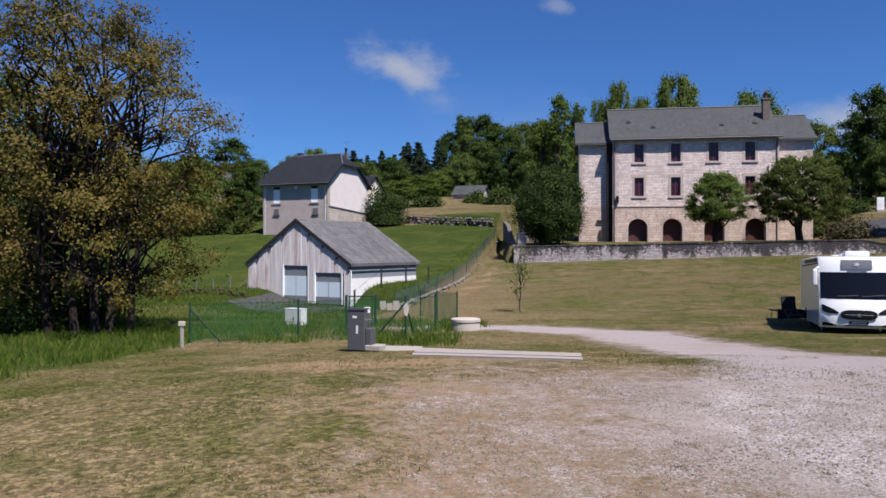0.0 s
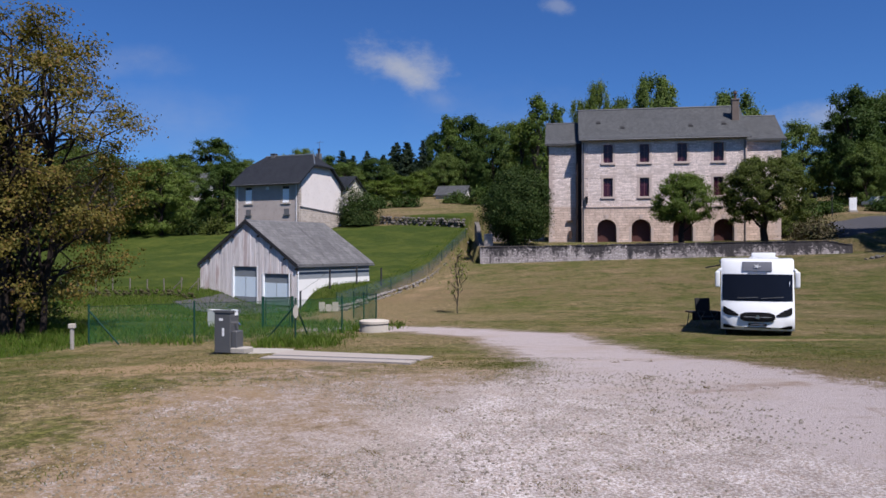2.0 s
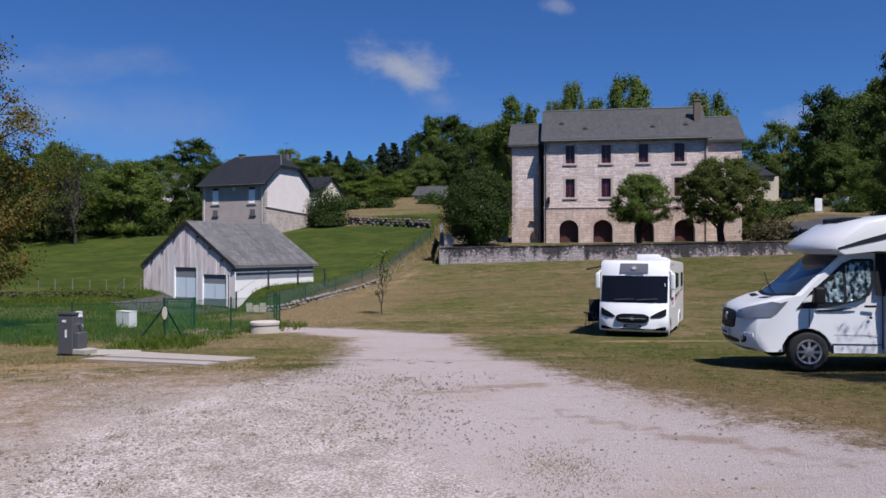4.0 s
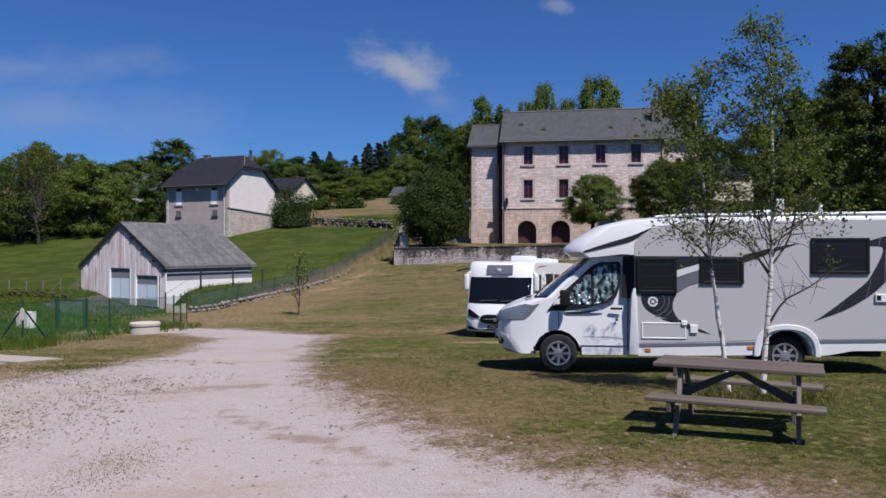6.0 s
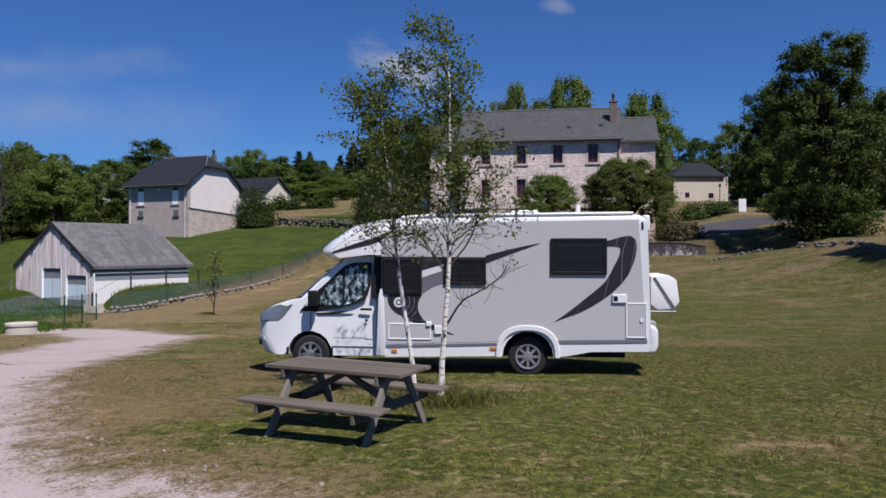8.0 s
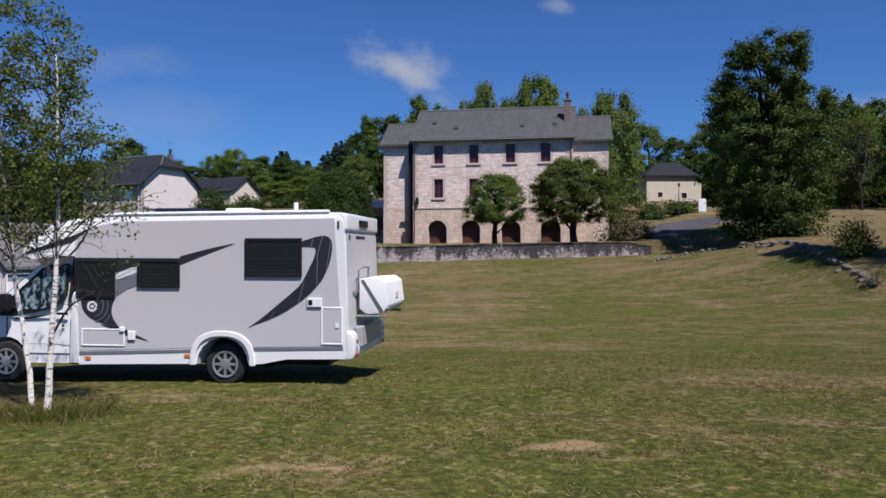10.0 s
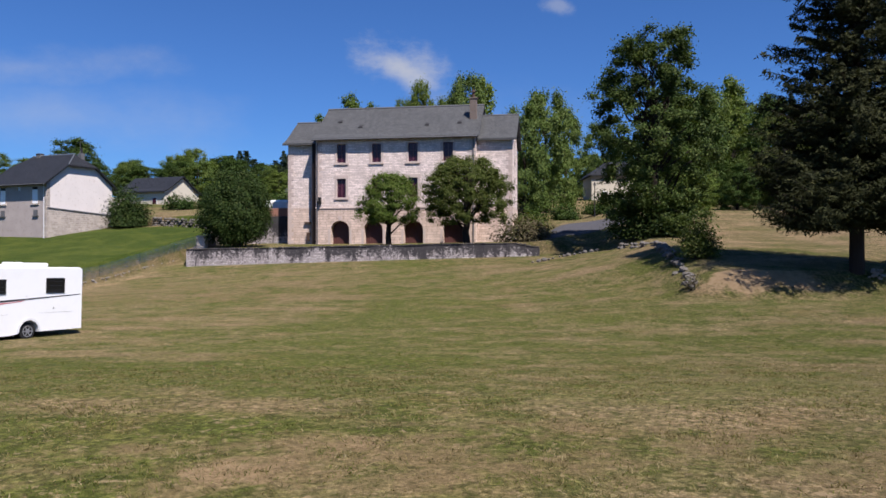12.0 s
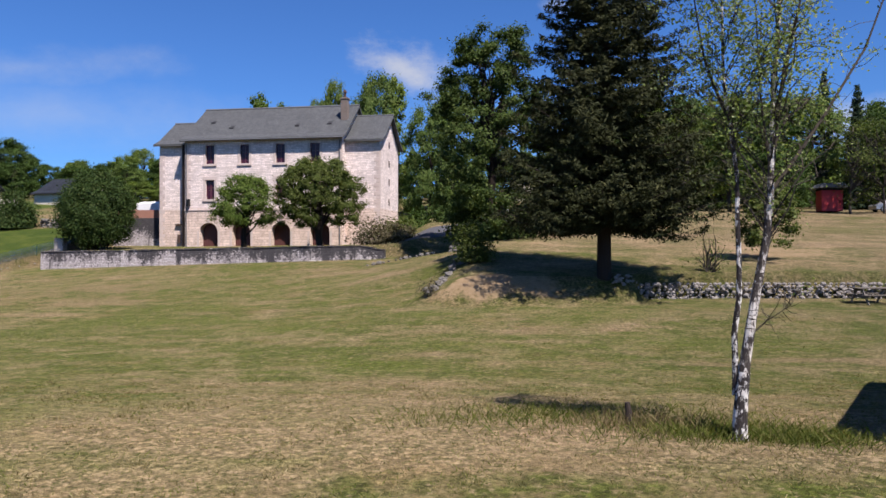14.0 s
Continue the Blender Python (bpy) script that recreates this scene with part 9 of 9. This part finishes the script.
# track of pale sand in front of the barn
apron_ = thing("barn_apron", pose(0, 0, 0), "grey compacted yard in front of the barn", "yard")
tagged(apron_, "", "", "", "structure")
for k in range(4):
    rows = []
    for i in range(12):
        lx = 2.4 + i * 0.62
        ends = []
        for d in (0.15 + k * 1.0, 1.15 + k * 1.0):
            gx, gy = -20.07 + 0.8429 * (lx - 9.05) - 0.538 * d, 47.13 - 0.538 * (lx - 9.05) - 0.8429 * d
            ends.append((gx, gy, float(land(gx, gy)) + 0.03))
        rows.append(ends)
    part("yard", Form().loft(rows, False), "asphalt", apron_)

# things far off
sg_ = thing("white_panel", on_land(37.6, 88.9), "white upright panel beside the lane", "sign")
part("panel", Form().box(-0.45, -0.05, 0.2, 0.45, 0.05, 1.7), "white_plastic", sg_, "", 0.02)
part("foot", Form().box(-0.5, -0.2, -0.2, 0.5, 0.2, 0.2), "concrete", sg_)
lp_ = thing("lamp_post", on_land(34.4, 87.5), "slim dark lamp post beside the lane", "lamp post")
part("pole", Form().tube([(0, 0, -0.2), (0, 0, 3.6)], [0.06, 0.04], 8), "dark_fascia", lp_)
part("lantern", Form().tube([(0, 0, 3.6), (0, 0, 3.7), (0, 0, 4.0)], [0.08, 0.18, 0.05], 8), "dark_fascia", lp_)
ks_ = thing("kiosk", on_land(77.3, 94.0, -8, 0.3), "small red kiosk with grey roof beside the wood", "kiosk")
part("wall", Form().box(-1.2, -1.0, -0.2, 1.2, 1.0, 2.3), "kiosk_red", ks_)
part("roof", Form().prism([(-1.75, 2.6), (1.75, 2.6), (1.2, 3.15), (-1.2, 3.15)], -1.5, 1.5), "zinc", ks_, "low hipped grey roof", 0.03)
# near-black block paints the shade in the gap under the kiosk roof
part("opening", Form().box(-1.2, -0.98, 2.301, 1.2, 0.98, 2.599), "dark_void", ks_)


def parked_car(x, y, rz, paint, label):
    t = thing("car", on_land(x, y, rz), label, "car")
    prof = [(-2.0, 0.3), (-2.05, 0.7), (-1.9, 0.85), (-1.1, 0.95), (-0.5, 1.42), (0.9, 1.45), (1.6, 0.98), (2.0, 0.9), (2.05, 0.35)]
    part("body", Form().loft([[(px, y_, pz if abs(y_) < 0.8 else min(pz, 0.95)) for px, pz in prof] for y_ in (-0.85, -0.7, 0.7, 0.85)]), paint, t, "", 0, True)
    part("side_glass", Form().prism([(-0.95, 0.98), (-0.45, 1.36), (0.8, 1.38), (1.35, 1.0)], -0.79, 0.79), "vehicle_glass", t)
    for wx in (-1.25, 1.25):
        wheel(t, wx, -0.78, 0.31, 0.2, -1, 5)
        wheel(t, wx, 0.78, 0.31, 0.2, 1, 5)


parked_car(49.5, 104.0, 10, "white_paint", "white car parked under the trees")
parked_car(53.2, 130.6, 60, "black_plastic", "dark car parked beside the bungalow")
parked_car(58.9, 118.0, 5, "white_paint", "white car parked at the top of the lawn")
parked_car(84.0, 93.0, 0, "wheel_silver", "silver car parked by the wood")


# ---- grass tufts and low growth ----
def blades(name, label, rng, xy, high, wide, mat, lean=0.35):
    """Blades of grass as slender tapering leaves on the ground."""
    n = len(xy)
    z = land(xy[:, 0], xy[:, 1])
    base = np.stack([xy[:, 0], xy[:, 1], z - 0.01], 1)
    h = high * rng.uniform(0.45, 1.25, n)
    a = rng.uniform(0, 2 * math.pi, n)
    side = np.stack([np.cos(a), np.sin(a), np.zeros(n)], 1) * (wide * rng.uniform(0.6, 1.3, n))[:, None]
    tip = base + np.stack([rng.normal(size=n) * lean * h, rng.normal(size=n) * lean * h, h], 1)
    mid = base * 0.45 + tip * 0.55
    mid[:, 2] += h * 0.08
    ob = quads(name, np.stack([base - side, base + side, mid + side * 0.8, tip], 1), mat, None, label)
    return tagged(ob, label, "grass", "", "stuff")


rng_g = np.random.default_rng(77)


def scatter(n, x0, x1, y0, y1, keep):
    p = np.stack([rng_g.uniform(x0, x1, n), rng_g.uniform(y0, y1, n)], 1)
    return p[keep(p[:, 0], p[:, 1])]


def clumped(n, x0, x1, y0, y1, keep, per, sig):
    c = scatter(n, x0, x1, y0, y1, keep)
    p = np.repeat(c, per, 0) + rng_g.normal(size=(len(c) * per, 2)) * sig
    return p


near_lawn = lambda x, y: (drive_dist(x, y) < -0.25) & (apron_dist(x, y) < 0.15 + rng_g.normal(size=np.shape(x)) * 0.12)
blades("lawn_grass", "short mown grass with dry blades", rng_g, scatter(120000, -24, 44, 5.5, 21, near_lawn), 0.036, 0.005, "grass_blade", 0.95)
blades("straw_litter", "dry straw lying in the mown grass", rng_g, scatter(110000, -24, 44, 5.5, 19, lambda x, y: drive_dist(x, y) < 0.2), 0.028, 0.005, "straw_blade", 1.8)
blades("lawn_grass", "short mown grass tufts", rng_g, clumped(3400, -24, 46, 5.5, 34, near_lawn, 26, 0.10), 0.045, 0.005, "grass_blade", 0.9)
blades("lawn_grass", "dry stubble tufts in the mown field", rng_g, clumped(2400, 4, 46, 7, 20, near_lawn, 24, 0.07), 0.045, 0.006, "straw_blade", 0.9)
blades("gravel_weeds", "small dry weeds growing in the gravel", rng_g, clumped(230, -15, -1, 5.5, 16, lambda x, y: (np.abs(drive_dist(x, y) - 1.2) < 1.8) & (x < -7.2 + 1.2 * np.sin(y * 5)), 30, 0.045), 0.032, 0.006, "weed_dry", 1.3)
blades("gravel_weeds", "olive grass creeping into the gravel", rng_g, np.concatenate([rng_g.normal(size=(5200, 2)) * (0.62, 0.75) + (-9.9, 14.6), rng_g.normal(size=(1800, 2)) * (0.9, 0.25) + (-9.8, 16.2)]), 0.035, 0.005, "grass_blade", 0.9)
blades("gravel_weeds", "yellowish dry grass in the gravel", rng_g, rng_g.normal(size=(2600, 2)) * (0.28, 0.40) + (-5.9, 7.4), 0.03, 0.005, "straw_blade", 0.9)
tall = np.concatenate([
    clumped(620, -36, -22.3, 13.5, 31, lambda x, y: (x < -22.5 - 0.5 * np.sin(y * 1.3)), 34, 0.24),
    clumped(420, -32, -13.6, 21.0, 33, lambda x, y: (y > 22.2 - 0.0 * x) & (y > 24.5 - 0.35 * (x + 22.5)), 34, 0.22),
    clumped(44, -16.2, -13.8, 20.4, 23.0, lambda x, y: y > 20.4, 24, 0.15),
    clumped(44, -14.4, -12.6, 25, 31, lambda x, y: (y > 28.2) | (x < -14.2), 26, 0.14),
])
blades("tall_grass", "tall lush grass along the fence", rng_g, tall, 0.27, 0.011, "grass_lush", 0.35)
tuft = np.concatenate([rng_g.normal(size=(2200, 2)) * (0.42, 0.30) + (1.9, 10.45), rng_g.normal(size=(2600, 2)) * (0.7, 0.35) + (34.0, 13.1), rng_g.normal(size=(2000, 2)) * (1.2, 0.6) + (32.2, 14.4), rng_g.normal(size=(1300, 2)) * (0.35, 0.25) + (35.1, 12.6)])
blades("tree_grass", "uncut grass round the foot of the birches", rng_g, tuft, 0.15, 0.005, "grass_blade", 0.55)
blades("tree_grass", "dry stalks among the uncut grass", rng_g, np.concatenate([rng_g.normal(size=(700, 2)) * (0.45, 0.3) + (33.2, 13.6), rng_g.normal(size=(500, 2)) * (0.5, 0.3) + (1.9, 10.4)]), 0.20, 0.005, "weed_dry", 0.35)
blades("meadow_grass", "longer grass of the meadow by the barn", rng_g, np.concatenate([scatter(26000, -34, -12, 36, 52, lambda x, y: (x < fence_line(y) + 0.2) & (y > 36)), scatter(9000, -17.8, -8, 42, 86, lambda x, y: np.abs(x - fence_line(y) + 0.5) < 0.9)]), 0.20, 0.014, "grass_lush", 0.4)

# small stones on the drive and in the worn grass
def loose_stones(n, x0, x1, y0, y1, keep, sizes, label):
    """Low rounded stones: a ring on the ground, a smaller one above it and a flat top."""
    p = scatter(n, x0, x1, y0, y1, keep)
    k = len(p)
    r = rng_g.choice(sizes, k) * rng_g.uniform(0.7, 1.3, k)
    z = land(p[:, 0], p[:, 1])
    turn = rng_g.uniform(0, 6.28, k)
    ang = np.arange(5) * 2 * math.pi / 5
    v = np.zeros((k, 10, 3))
    for row, (wide, up) in enumerate(((1.0, -0.15), (0.62, 0.62))):
        rr = r[:, None] * wide * rng_g.uniform(0.75, 1.15, (k, 5))
        v[:, row * 5:row * 5 + 5, 0] = p[:, 0:1] + rr * np.cos(ang + turn[:, None])
        v[:, row * 5:row * 5 + 5, 1] = p[:, 1:2] + rr * 0.75 * np.sin(ang + turn[:, None])
        v[:, row * 5:row * 5 + 5, 2] = z[:, None] + r[:, None] * up * rng_g.uniform(0.7, 1.2, (k, 1))
    f = []
    for i in range(k):
        b = i * 10
        f += [(b + j, b + (j + 1) % 5, b + 5 + (j + 1) % 5, b + 5 + j) for j in range(5)] + [tuple(range(b + 5, b + 10))]
    me = bpy.data.meshes.new("loose_stones")
    me.from_pydata(v.reshape(-1, 3).tolist(), [], f)
    me.materials.append(MATS["gravel_stone"])
    tagged(new("loose_stones", me), label, "stones", "", "stuff")


loose_stones(26000, -15.5, -1, 5.2, 13.5, lambda x, y: (drive_dist(x, y) > -0.3 + rng_g.normal(size=x.shape) * 0.5) & (rng_g.uniform(size=x.shape) > smoothstep(-8.5, -5.5, x) * 0.93), (0.007, 0.010, 0.013, 0.02), "loose pebbles lying on the gravel drive")
loose_stones(9000, -16.5, -11, 5.2, 13, lambda x, y: (drive_dist(x, y) < 0.3) & (apron_dist(x, y) > 0.1 + rng_g.normal(size=x.shape) * 0.2), (0.007, 0.010, 0.014), "scattered pebbles in the straw beside the drive")
loose_stones(60, -2.5, 2.0, 6.6, 8.8, lambda x, y: np.abs(drive_dist(x, y)) < 0.9, (0.012, 0.02, 0.03), "pale stones at the edge of the drive")
stump_ = thing("tree_stump", on_land(32.9, 13.6), "short dark weathered stump in the long grass", "stump")
part("stump", Form().tube([(0, 0, -0.1), (0.02, 0, 0.2), (0.0, 0, 0.33)], [0.055, 0.045, 0.035], 8), "bark_dark", stump_)
